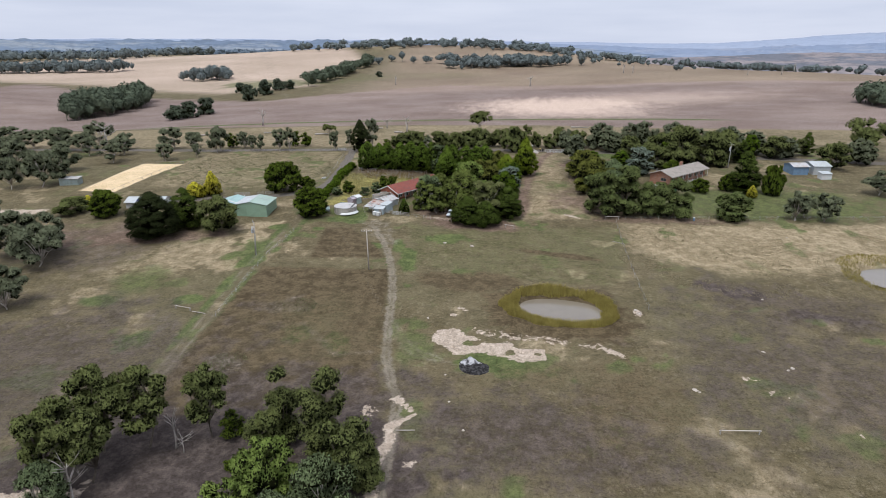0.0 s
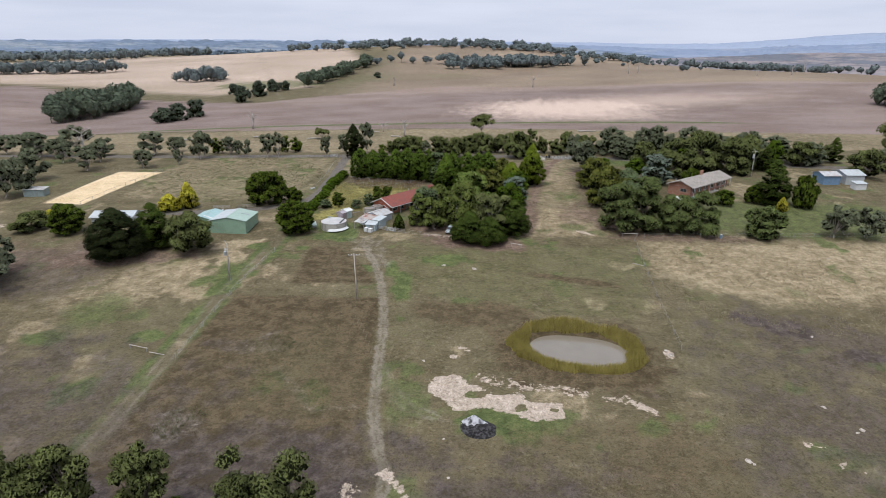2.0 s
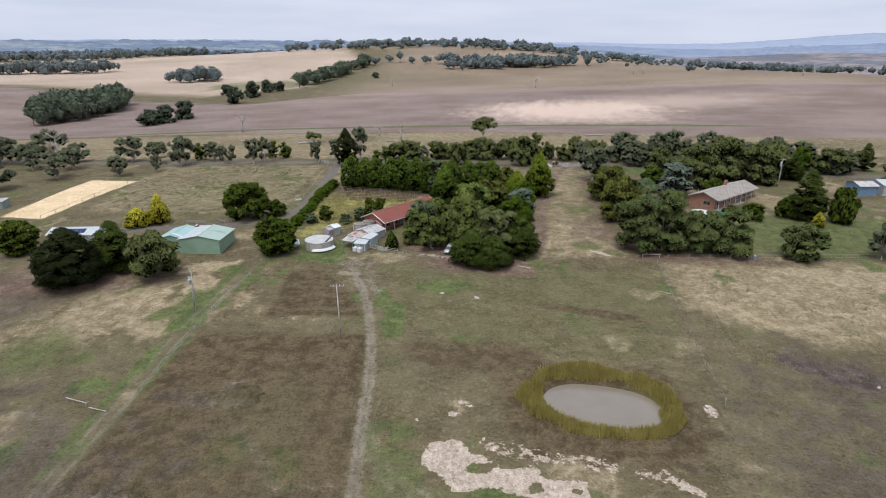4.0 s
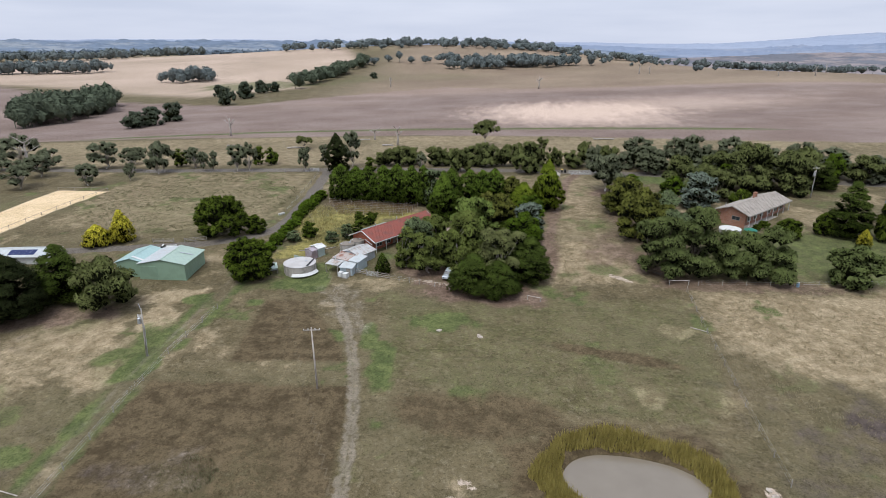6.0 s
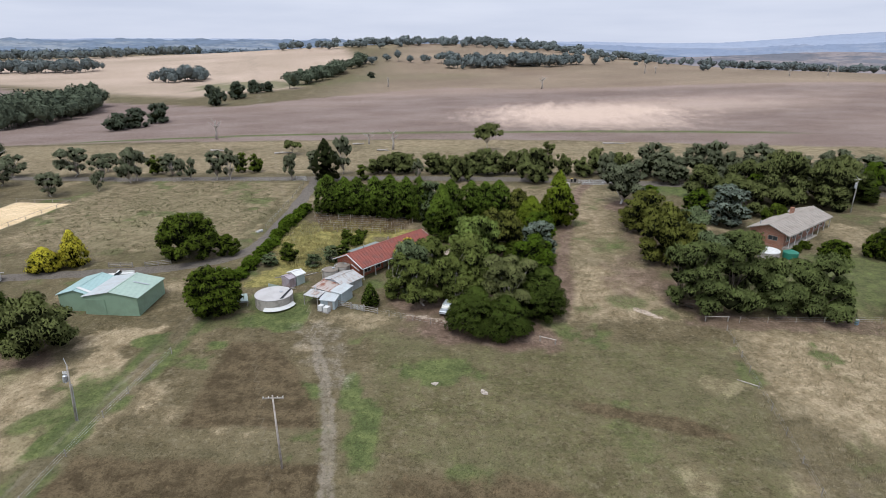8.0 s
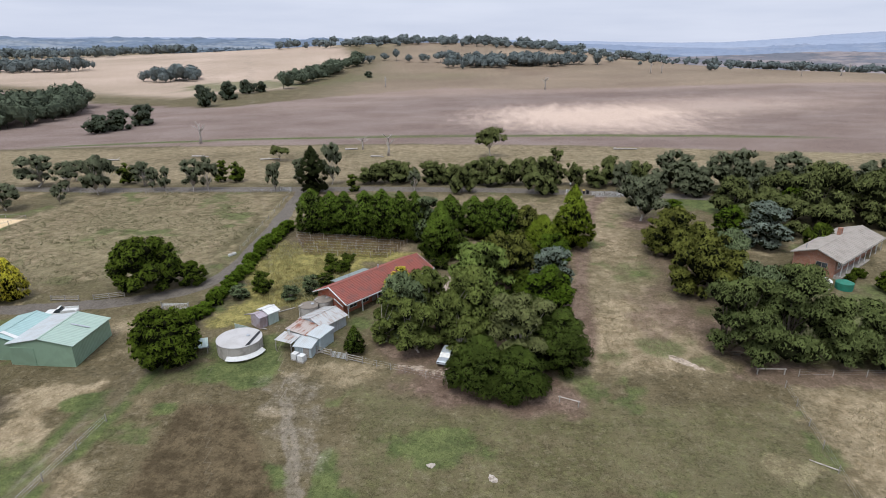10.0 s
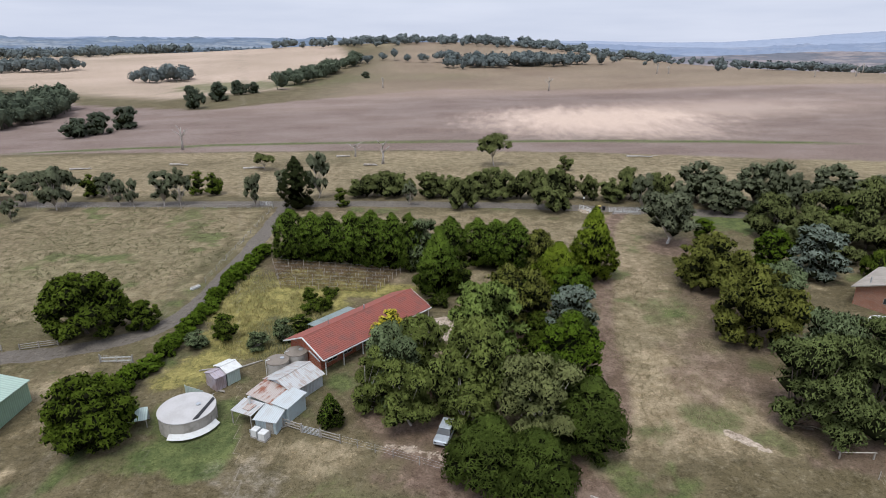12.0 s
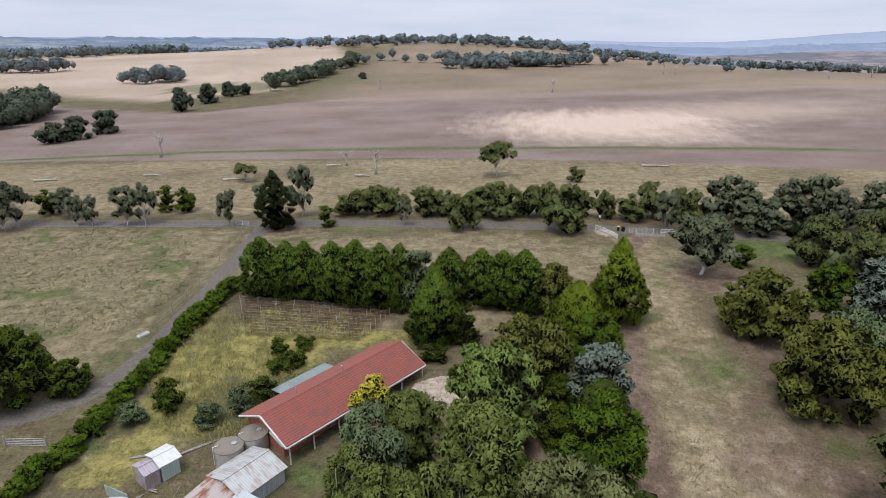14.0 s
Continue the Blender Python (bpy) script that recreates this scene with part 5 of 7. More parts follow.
# Haze is painted into these ridge colours, bluer and paler with distance.
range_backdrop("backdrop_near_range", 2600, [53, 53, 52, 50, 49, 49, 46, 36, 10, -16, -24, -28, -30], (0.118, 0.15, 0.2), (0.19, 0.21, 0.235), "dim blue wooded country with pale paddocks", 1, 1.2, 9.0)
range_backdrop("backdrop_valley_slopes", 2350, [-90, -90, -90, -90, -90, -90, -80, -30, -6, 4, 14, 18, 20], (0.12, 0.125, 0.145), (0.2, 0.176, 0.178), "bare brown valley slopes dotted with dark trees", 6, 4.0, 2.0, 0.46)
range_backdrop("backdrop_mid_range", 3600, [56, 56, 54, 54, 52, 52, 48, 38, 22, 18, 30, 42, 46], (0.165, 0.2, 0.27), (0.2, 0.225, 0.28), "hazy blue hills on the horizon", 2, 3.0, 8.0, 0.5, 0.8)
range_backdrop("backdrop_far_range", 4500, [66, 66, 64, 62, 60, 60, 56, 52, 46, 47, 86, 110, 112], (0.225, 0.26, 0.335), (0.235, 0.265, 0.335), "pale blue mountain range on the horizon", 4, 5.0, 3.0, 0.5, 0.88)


# ---- buildings ----
def window(parent, m, w, h, frame_mat=M_WHITE, bars=1):
    """A framed window on the face y = 0 of m, looking to -y."""
    win = part("window", boxed(-w / 2, w / 2, -0.02, 0.1, 0, h), M_GLASS, parent)
    win.matrix_basis = m
    f = 0.07
    for x0, x1, z0, z1 in ((-w / 2 - f, -w / 2, -f, h + f), (w / 2, w / 2 + f, -f, h + f), (-w / 2, w / 2, -f, 0), (-w / 2, w / 2, h, h + f)):
        part("frame", boxed(x0, x1, -0.06, 0.08, z0, z1), frame_mat, win)
    for b in range(bars):
        x = -w / 2 + w * (b + 1) / (bars + 1)
        part("mullion", boxed(x - 0.03, x + 0.03, -0.05, 0.06, 0, h), frame_mat, win)
    return win


def gable_walls(bm, x0, x1, y0, y1, z0, eave, ridge, t=0.2):
    """Walls round a rectangle with gables at both x ends; the ridge runs along x."""
    box(bm, x0, x1, y0, y0 + t, z0, eave)
    box(bm, x0, x1, y1 - t, y1, z0, eave)
    ym = (y0 + y1) / 2
    for x in (x0, x1 - t):
        ring = [(x, y0 + t, z0), (x, y1 - t, z0), (x, y1 - t, eave), (x, ym, ridge), (x, y0 + t, eave)]
        a = [bm.verts.new(v) for v in ring]
        b = [bm.verts.new((v[0] + t, v[1], v[2])) for v in ring]
        bm.faces.new(a[::-1])
        bm.faces.new(b)
        for i in range(5):
            bm.faces.new((a[i], a[(i + 1) % 5], b[(i + 1) % 5], b[i]))


def tiled_slope(parent, x0, x1, y_low, y_high, z_low, z_high, courses, mat, label, thick=0.09):
    """One roof slope: a deck, and overlapping courses with wavy tile edges on it."""
    side = 1 if y_low > 0 else -1
    deck = part("roof", slab([(x0, y_low, z_low), (x1, y_low, z_low), (x1, y_high, z_high), (x0, y_high, z_high)][::side], 0.05), mat, parent, label)
    n = int((x1 - x0) / 0.3)
    for k in range(courses):
        bm = bmesh.new()
        f0, f1 = k / courses, min(1.0, (k + 1.12) / courses)
        rows = []
        for f, lift in ((f0, thick), (f0, thick * 0.1), (f1, 0.02)):
            rows.append([bm.verts.new((x0 + (x1 - x0) * i / n, y_low + (y_high - y_low) * f, z_low + (z_high - z_low) * f + lift + (0.035 * (i % 2) if lift > 0.015 else 0))) for i in range(n + 1)])
        for i in range(n):
            bm.faces.new((rows[0][i], rows[0][i + 1], rows[2][i + 1], rows[2][i]))
            bm.faces.new((rows[1][i], rows[1][i + 1], rows[0][i + 1], rows[0][i]))
        part("tile_course", bm, mat, deck)


def beam(p, q, size):
    """A straight square bar from p to q."""
    p, q = Vector(p), Vector(q)
    d = q - p
    m = Matrix.Translation((p + q) / 2) @ d.to_track_quat("X", "Z").to_matrix().to_4x4()
    return boxed(-d.length / 2, d.length / 2, -size / 2, size / 2, -size / 2, size / 2, m=m)


def red_house():
    z = 2.9
    house = thing("house", pose(-23.15, 179.55, z, 0, 0, 51.8), "long red-brick house with red tiled gable roof", "house")
    length, half, eave, ridge = 21.8, 4.35, 2.6, 4.55
    bm = bmesh.new()
    gable_walls(bm, 0.6, length - 0.6, -half + 1.5, half - 0.5, -0.8, eave + 0.05, ridge - 0.35, 0.22)
    part("wall", bm, M_BRICK, house, "orange-red brick")
    part("floor_slab", boxed(0.4, length - 0.3, -half + 0.1, -half + 1.5, -0.8, 0.05), M_CONCRETE, house)
    for side in (-1, 1):
        tiled_slope(house, -0.1, length + 0.1, side * (half + 0.05), 0, eave + 0.06, ridge + 0.04, 15, M_TILE_RED, "weathered red tiles")
        part("soffit", slab([(0, side * half, eave - 0.02), (length, side * half, eave - 0.02), (length, 0, ridge - 0.04), (0, 0, ridge - 0.04)][::side], 0.08), M_WHITE, house)
        part("gutter", boxed(-0.1, length + 0.1, side * (half + 0.12) - 0.07, side * (half + 0.12) + 0.07, eave - 0.12, eave + 0.03), M_WHITE, house)
        for x in (-0.16, length + 0.12):
            part("bargeboard", beam((x, side * (half + 0.1), eave - 0.02), (x, 0, ridge + 0.02), 0.16), M_WHITE, house, "white bargeboard")
    part("ridge_cap", tubed([(-0.1, 0, ridge + 0.06), (length + 0.1, 0, ridge + 0.06)], [0.13, 0.13], 8), M_TILE_RED, house)
    for x in (0.4, 3.6, 7.2, 10.8, 14.4, 17.6, length - 0.3):
        part("veranda_post", boxed(x - 0.06, x + 0.06, -half + 0.1, -half + 0.22, 0, eave - 0.1), M_WHITE, house)
    wall = pose(0, -half + 1.5, 0)
    for x, w in ((2.6, 1.6), (5.4, 1.6), (9.2, 1.8), (12.6, 1.6), (16.0, 1.8), (18.6, 1.2)):
        window(house, wall @ pose(x, 0, 0.95), w, 1.25)
    part("door", boxed(7.0, 7.9, -half + 1.44, -half + 1.56, 0.05, 2.1), M_TIMBER, house)
    window(house, pose(0.6, 1.6, 1.55, 0, 0, -90), 0.9, 0.7)
    part("gable_trim", beam((0.42, -2.9, 1.65), (0.42, -0.6, 2.5), 0.14), M_WHITE, house)
    part("vent_pipe", tubed([(5.5, 1.2, 3.6), (5.5, 1.2, 4.9)], [0.07, 0.07]), M_STEEL, house)
    part("chimney_pipe", tubed([(12.0, 0.6, 4.0), (12.0, 0.6, 5.1)], [0.12, 0.12]), M_STEEL, house)
    shade = thing("pergola", pose(-23.15, 179.55, z, 0, 0, 51.8), "lean-to with dull grey-green sheet roof", "pergola")
    part("roof", slab([(5.8, half + 0.2, 2.35), (14.2, half + 0.2, 2.35), (14.2, half + 2.6, 2.1), (5.8, half + 2.6, 2.1)][::-1], 0.05), M_PERGOLA, shade)
    for x in (6.0, 8.7, 11.4, 14.0):
        part("post", boxed(x - 0.05, x + 0.05, half + 2.4, half + 2.5, -0.6, 2.1), M_WHITE, shade)


red_house()


def skillion(name, m, w, d, low, high, wall_mat, roof_mat, label, door=None, base=-0.6):
    """A sheet-iron shed with a single sloping roof, falling to -y."""
    shed = thing(name, m, label, "shed", "farm sheds")
    bm = bmesh.new()
    for x in (0, w - 0.06):
        a = [bm.verts.new(v) for v in ((x, 0, base), (x, d, base), (x, d, high), (x, 0, low))]
        b = [bm.verts.new((v.co.x + 0.06, v.co.y, v.co.z)) for v in a]
        bm.faces.new(a[::-1])
        bm.faces.new(b)
        for i in range(4):
            bm.faces.new((a[i], a[(i + 1) % 4], b[(i + 1) % 4], b[i]))
    box(bm, 0.06, w - 0.06, 0, 0.06, base, low)
    box(bm, 0.06, w - 0.06, d - 0.06, d, base, high)
    part("wall", bm, wall_mat, shed)
    part("roof", slab([(-0.2, -0.25, low + 0.02), (w + 0.2, -0.25, low + 0.02), (w + 0.2, d + 0.2, high + 0.1), (-0.2, d + 0.2, high + 0.1)], 0.06), roof_mat, shed)
    if door:
        part("door", boxed(door, door + 0.9, -0.05, 0.0, base, low - 0.2), M_TIMBER, shed)
    return shed


def gabled(name, m, w, d, eave, ridge, wall_mat, roof_mat, label, over=0.25, base=-0.7, group="farm sheds", other=None):
    """A sheet-iron shed, w along its ridge, d across."""
    shed = thing(name, m, label, "shed", group)
    bm = bmesh.new()
    gable_walls(bm, 0, w, -d / 2, d / 2, base, eave, ridge, 0.07)
    part("wall", bm, wall_mat, shed)
    for side in (-1, 1):
        part("roof", slab([(-over, side * (d / 2 + over), eave - 0.02), (w + over, side * (d / 2 + over), eave - 0.02), (w + over, 0, ridge + 0.07), (-over, 0, ridge + 0.07)][::side], 0.06), other if (other and side > 0) else roof_mat, shed)
        part("gutter", boxed(-over, w + over, side * (d / 2 + over + 0.05) - 0.05, side * (d / 2 + over + 0.05) + 0.05, eave - 0.14, eave - 0.02), roof_mat, shed)
    part("ridge_cap", boxed(-over, w + over, -0.14, 0.14, ridge + 0.03, ridge + 0.11), roof_mat, shed)
    return shed


shed_z = ground(-22, 172)
gabled("old_shed", pose(-24.55, 172.0, shed_z + 0.1, 0, 0, 56), 5.2, 5.0, 2.0, 2.75, M_ZINC_WALL, M_ZINC, "old grey iron shed with streaked pale roof")
skillion("rusty_shed", pose(-27.9, 170.3, ground(-26, 170.5), 0, 0, -29), 4.2, 3.2, 1.9, 2.25, M_ZINC_WALL, M_RUST, "low iron shed with rust-red roof")
skillion("pale_shed", pose(-24.1, 168.4, ground(-22, 168.5), 0, 0, -28), 2.3, 3.1, 2.15, 2.45, M_PALE_BLUE, M_ZINC_CLEAN, "pale blue iron shed with whitish roof")
skillion("white_shed", pose(-25.6, 165.9, ground(-24, 166), 0, 0, -12), 2.7, 2.8, 1.7, 2.1, M_PALE_BLUE, M_ZINC_CLEAN, "white iron lean-to beside the sheds", 1.4)
carport = thing("lean_to", pose(-28.6, 167.9, ground(-27, 168), 0, 0, -22), "open iron lean-to with patched roof", "shed", "farm sheds")
part("roof", slab([(0, -0.9, 1.85), (3.1, -0.9, 1.85), (3.1, 1.6, 2.1), (0, 1.6, 2.1)], 0.05), M_ZINC, carport)
part("patch", slab([(1.2, -0.2, 2.0), (2.3, -0.3, 2.0), (2.5, 0.9, 2.12), (1.3, 1.0, 2.12)], 0.04), M_RUST, carport, "rusted roof patch")
for px_, py_ in ((0.1, -0.8), (2.95, -0.8), (0.1, 1.5), (2.95, 1.5)):
    part("post", boxed(px_ - 0.05, px_ + 0.05, py_ - 0.05, py_ + 0.05, -0.5, 1.85), M_TIMBER, carport)
for bx, by, bs in ((-25.3, 165.0, 0.9), (-24.2, 164.5, 1.0)):
    crate = thing("water_cube", pose(bx, by, ground(bx, by), 0, 0, -20), "white plastic water cube in a wire cage", "container", "water cubes")
    part("tank", boxed(-bs / 2, bs / 2, -bs / 2, bs / 2, 0.12, 1.1, 0.06), M_WHITE, crate)
    part("pallet", boxed(-bs / 2 - 0.04, bs / 2 + 0.04, -bs / 2 - 0.04, bs / 2 + 0.04, -0.1, 0.12), M_TIMBER, crate)
    for cx in (-1, 1):
        for cy in (-1, 1):
            part("cage_bar", boxed(cx * (bs / 2 + 0.02) - 0.02, cx * (bs / 2 + 0.02) + 0.02, cy * (bs / 2 + 0.02) - 0.02, cy * (bs / 2 + 0.02) + 0.02, 0.1, 1.15), M_STEEL, crate)
M_PALE_GREEN = iron_sheet("pale_green_sheet", (0.45, 0.54, 0.49), (0.36, 0.41, 0.38), 0.5, 0.25)
gabled("garden_shed", pose(-33.1, 175.1, ground(-32.3, 176) + 0.05, 0, 0, 53), 1.9, 2.5, 1.95, 2.3, M_PALE_GREEN, M_WHITE, "small pale green iron garden shed with white roof")
small = gabled("old_garden_shed", pose(-34.1, 173.75, ground(-33, 174.8) + 0.05, 0, 0, 53), 1.5, 2.4, 1.8, 2.1, M_MAUVE, M_MAUVE, "small weathered mauve iron shed built against the green one", 0.08)
part("door", boxed(-0.04, 0.0, -0.5, 0.4, -0.3, 1.6), M_MAUVE, small)
shelter = thing("sheet_shelter", pose(-40.2, 166.2, ground(-40.2, 166.2), 0, 0, 18), "low grey-green sheet shelter beside the dark tree", "shelter")
part("roof", slab([(-1.4, -0.9, 1.1), (1.4, -0.9, 1.1), (1.3, 0.9, 1.75), (-1.3, 0.9, 1.75)], 0.05), M_PALE_GREEN, shelter)
part("wall", boxed(-1.3, 1.3, 0.8, 0.85, -0.3, 1.7), M_ZINC_WALL, shelter)
for px_ in (-1.25, 1.25):
    part("post", boxed(px_ - 0.05, px_ + 0.05, -0.85, -0.75, -0.3, 1.1), M_TIMBER, shelter)
panel = thing("sheet_fence", pose(-37.0, 172.4, ground(-37, 172.4), 0, 0, -22), "short green sheet fence behind the round tank", "fence")
for k in range(4):
    part("panel", boxed(0.8 * k, 0.8 * k + 0.78, 0, 0.04, -0.2, 1.25), M_PALE_GREEN, panel)
    part("post", boxed(0.8 * k - 0.04, 0.8 * k + 0.04, 0.04, 0.12, -0.3, 1.3), M_TIMBER, panel)
flue = thing("flue_pipe", pose(-26.9, 168.1, ground(-27, 168) + 2.0), "white flue pipe on the lean-to roof", "pipe")
part("shaft", tubed([(0, 0, -0.05), (0, 0, 1.0)], [0.14, 0.14], 10), M_WHITE, flue)
part("cowl", lathe([(0.0, 1.2), (0.22, 1.1), (0.22, 1.04), (0.0, 1.02)], 12), M_STEEL, flue)
for k, (px_, py_, l_, a_) in enumerate([(-30.4, 179.4, 5.5, 38), (-33.6, 171.8, 1.6, 70), (-32.6, 173.0, 1.3, -20), (-36.2, 177.6, 2.2, 15), (-22.0, 166.9, 1.9, 35)]):
    pole = thing("timber_pole", pose(px_, py_, ground(px_, py_), 0, 0, a_), "grey timber pole lying in the grass", "pole", "loose poles")
    part("shaft", tubed([(-l_ / 2, 0, 0.1), (l_ / 2, 0, 0.14)], [0.09, 0.07], 7), M_TIMBER, pole)
    part("offcut", tubed([(-l_ / 3, 0.22, 0.07), (l_ / 4, 0.3, 0.07)], [0.06, 0.06], 6), M_TIMBER, pole)


def round_tank(x, y, r, h, label, cut=False):
    tank = thing("water_tank", pose(x, y, ground(x, y) - 0.1, 0, 0, 25), label, "water tank", "water tanks")
    part("wall", lathe([(r, -0.4), (r, h), (r - 0.12, h), (r - 0.12, h - 0.3)], 40), M_CONCRETE, tank, smooth=False)
    part("roof", lathe([(r + 0.06, h - 0.02), (r + 0.06, h + 0.06), (r * 0.5, h + 0.14), (0.0, h + 0.2)], 40), M_TANK_DULL if not cut else M_TANK_TOP, tank)
    for k in range(12 if cut else 0):
        a = 0.4 + 6.28319 * k / 12
        part("wall_joint", boxed(r - 0.02, r + 0.05, -0.07, 0.07, -0.3, h - 0.04, m=pose(0, 0, 0, 0, 0, math.degrees(a))), M_CONCRETE, tank)
    if not cut:
        part("overflow_pipe", tubed([(-r - 0.1, 0.2, -0.2), (-r - 0.1, 0.2, h + 0.12), (-r + 0.5, 0.2, h + 0.2)], [0.05, 0.05, 0.05], 6), M_WHITE, tank, "white pipe")
    part("hatch", lathe([(0.3, h + 0.15), (0.3, h + 0.3), (0.0, h + 0.32)], 12), M_STEEL, tank).location = (r * 0.4, 0, -0.03)
    return tank


M_TANK_DULL = worn("dull_tank_lid", (0.24, 0.205, 0.17), (0.15, 0.13, 0.11), 0.8, 0.7, 0.9)
M_TANK_TOP = worn("tank_lid", (0.5, 0.48, 0.47), (0.4, 0.38, 0.36), 0.5, 0.6, 0.8)
big_tank = round_tank(-34.3, 167.2, 3.3, 2.0, "large round concrete tank with grey lid split open", True)
# No opening is cut: a black plate stands for the shade inside it.
part("lid_gap_shade", slab([(0.6, -3.05, 2.16), (1.2, -2.95, 2.16), (3.2, 0.5, 2.16), (3.05, 1.0, 2.16)], 0.06), M_BLACK, big_tank, "black strip standing for the shade in a lid gap").matrix_basis = pose(0, 0, 0.02)
for k in range(7):
    a0 = radians(-128 + k * 14)
    part("fallen_sheet", slab([(3.45 * math.cos(a0), 3.45 * math.sin(a0), 0.75), (3.45 * math.cos(a0 + 0.25), 3.45 * math.sin(a0 + 0.25), 0.75), (4.0 * math.cos(a0 + 0.25), 4.0 * math.sin(a0 + 0.25), 0.28), (4.0 * math.cos(a0), 4.0 * math.sin(a0), 0.28)], 0.05), M_WHITE, big_tank, "white sheet leaning round the tank foot")
round_tank(-26.2, 177.4, 1.5, 2.2, "small round weathered concrete tank beside the house")
round_tank(-24.2, 179.6, 1.5, 2.2, "small round concrete tank under the gable")

green_shed = gabled("green_shed", pose(-60.8, 161.4, ground(-61, 163) + 0.05, 0, 0, 88.5), 8.8, 9.6, 3.3, 4.15, M_GREEN_WALL, M_GREEN_ROOF, "large pale green steel shed with low gable roof", 0.2, -0.8, "yard sheds", M_ZINC_CLEAN)
part("skylight", slab([(5.0, -4.2, 3.49), (5.35, -4.2, 3.49), (5.35, -1.4, 3.98), (5.0, -1.4, 3.98)], 0.02), M_STEEL, green_shed, "grey roof seam").location.z = 0.06
part("roller_door", boxed(-0.06, 0.0, 1.0, 4.4, -0.6, 2.7), M_GREEN_WALL, green_shed)
blue_shed = gabled("blue_green_shed", pose(-67.8, 162.6, ground(-67, 165) + 0.05, 0, 0, 88.5), 8.2, 6.0, 2.9, 3.7, M_GREEN_WALL, M_BLUE_ROOF, "older shed with blue-green roof and white flashing", 0.2, -0.8, "yard sheds")
part("flashing", slab([(0.2, -3.2, 2.98), (0.9, -3.2, 2.98), (1.4, 0.0, 3.82), (0.8, 0.0, 3.82)], 0.03), M_WHITE, blue_shed, "white roof flashing").location.z = 0.05
part("valley_sheet", slab([(-0.1, -3.9, 3.1), (8.4, -3.9, 3.2), (8.4, -2.6, 3.25), (-0.1, -2.6, 3.15)], 0.04), M_ZINC_CLEAN, blue_shed, "pale valley sheet")

# neighbouring brick house with grey roof
def grey_house():
    z = ground(78, 204)
    house = thing("house", pose(66.9, 196.7, z, 0, 0, 41), "long brown-brick house with grey tiled gable roof", "house")
    length, half, eave, ridge = 24.0, 4.5, 2.8, 4.5
    bm = bmesh.new()
    gable_walls(bm, 0.5, length - 0.5, -half + 1.2, half - 0.4, -1.2, eave + 0.05, ridge - 0.3, 0.22)
    part("wall", bm, M_BRICK_BROWN, house, "brown brick")
    for side in (-1, 1):
        tiled_slope(house, -0.1, length + 0.1, side * (half + 0.05), 0, eave + 0.06, ridge + 0.04, 12, M_TILE_GREY, "pale grey-brown tiles")
        part("soffit", slab([(0, side * half, eave - 0.02), (length, side * half, eave - 0.02), (length, 0, ridge - 0.04), (0, 0, ridge - 0.04)][::side], 0.08), M_WHITE, house)
        part("gutter", boxed(-0.1, length + 0.1, side * (half + 0.12) - 0.07, side * (half + 0.12) + 0.07, eave - 0.12, eave + 0.03), M_TIMBER, house)
        part("bargeboard", beam((-0.16, side * (half + 0.1), eave - 0.02), (-0.16, 0, ridge + 0.02), 0.18), M_TIMBER, house)
    part("ridge_cap", tubed([(-0.1, 0, ridge + 0.06), (length + 0.1, 0, ridge + 0.06)], [0.13, 0.13], 8), M_TILE_GREY, house)
    part("deck", boxed(0.5, length - 0.5, -half - 0.3, -half + 1.2, -1.2, 0.0), M_TIMBER, house)
    for k in range(8):
        x = 0.7 + k * (length - 1.4) / 7
        part("veranda_post", boxed(x - 0.06, x + 0.06, -half + 0.1, -half + 0.22, 0, eave - 0.1), M_WHITE, house)
    for x in (2.6, 6.0, 9.4, 13.5, 17.5, 21.0):
        window(house, pose(x, -half + 1.2, 0.9), 1.7, 1.3)
    window(house, pose(0.5, -1.0, 1.1, 0, 0, -90), 1.9, 0.9, M_TIMBER)
    part("chimney", boxed(14.0, 15.0, 0.8, 1.5, 3.6, 5.6), M_BRICK_BROWN, house)
    part("flue", tubed([(1.8, 2.6, 2.8), (1.8, 2.6, 4.6)], [0.1, 0.1]), M_STEEL, house)
    pool = thing("garden_pool", pose(64.9, 191.9, ground(65, 192) - 0.1), "round above-ground pool with white cover", "pool")
    part("wall", lathe([(2.5, -0.4), (2.5, 1.15), (2.35, 1.15)], 28), M_CONCRETE, pool)
    part("cover", lathe([(2.55, 1.1), (2.5, 1.22), (0.0, 1.3)], 28), M_WHITE, pool)
    tank = thing("water_tank", pose(69.2, 190.6, ground(69, 190.6) - 0.1), "squat dark green plastic water tank", "water tank")
    part("wall", lathe([(1.5, -0.4), (1.5, 1.3), (0.5, 1.7), (0.0, 1.72)], 24), M_TANK_GREEN, tank)


M_TANK_GREEN = worn("green_plastic", (0.03, 0.19, 0.13), (0.05, 0.14, 0.1), 1.5, 0.5, 0.5)
M_BLUE_WALL = worn("blue_wall", (0.17, 0.26, 0.36), (0.13, 0.18, 0.24), 1.0, 0.5, 0.7)
grey_house()
gabled("blue_shed", pose(117.5, 212.5, ground(121, 212), 0, 0, 2), 5.4, 6.4, 2.9, 3.7, M_BLUE_WALL, M_ZINC, "blue-walled shed with pale roof", 0.3, -0.8, "neighbour sheds")
gabled("white_barn", pose(124.6, 213.5, ground(127, 213), 0, 0, 2), 6.0, 8.0, 3.0, 4.0, M_ZINC_CLEAN, M_ZINC_CLEAN, "white steel barn beside the blue shed", 0.3, -0.8, "neighbour sheds")
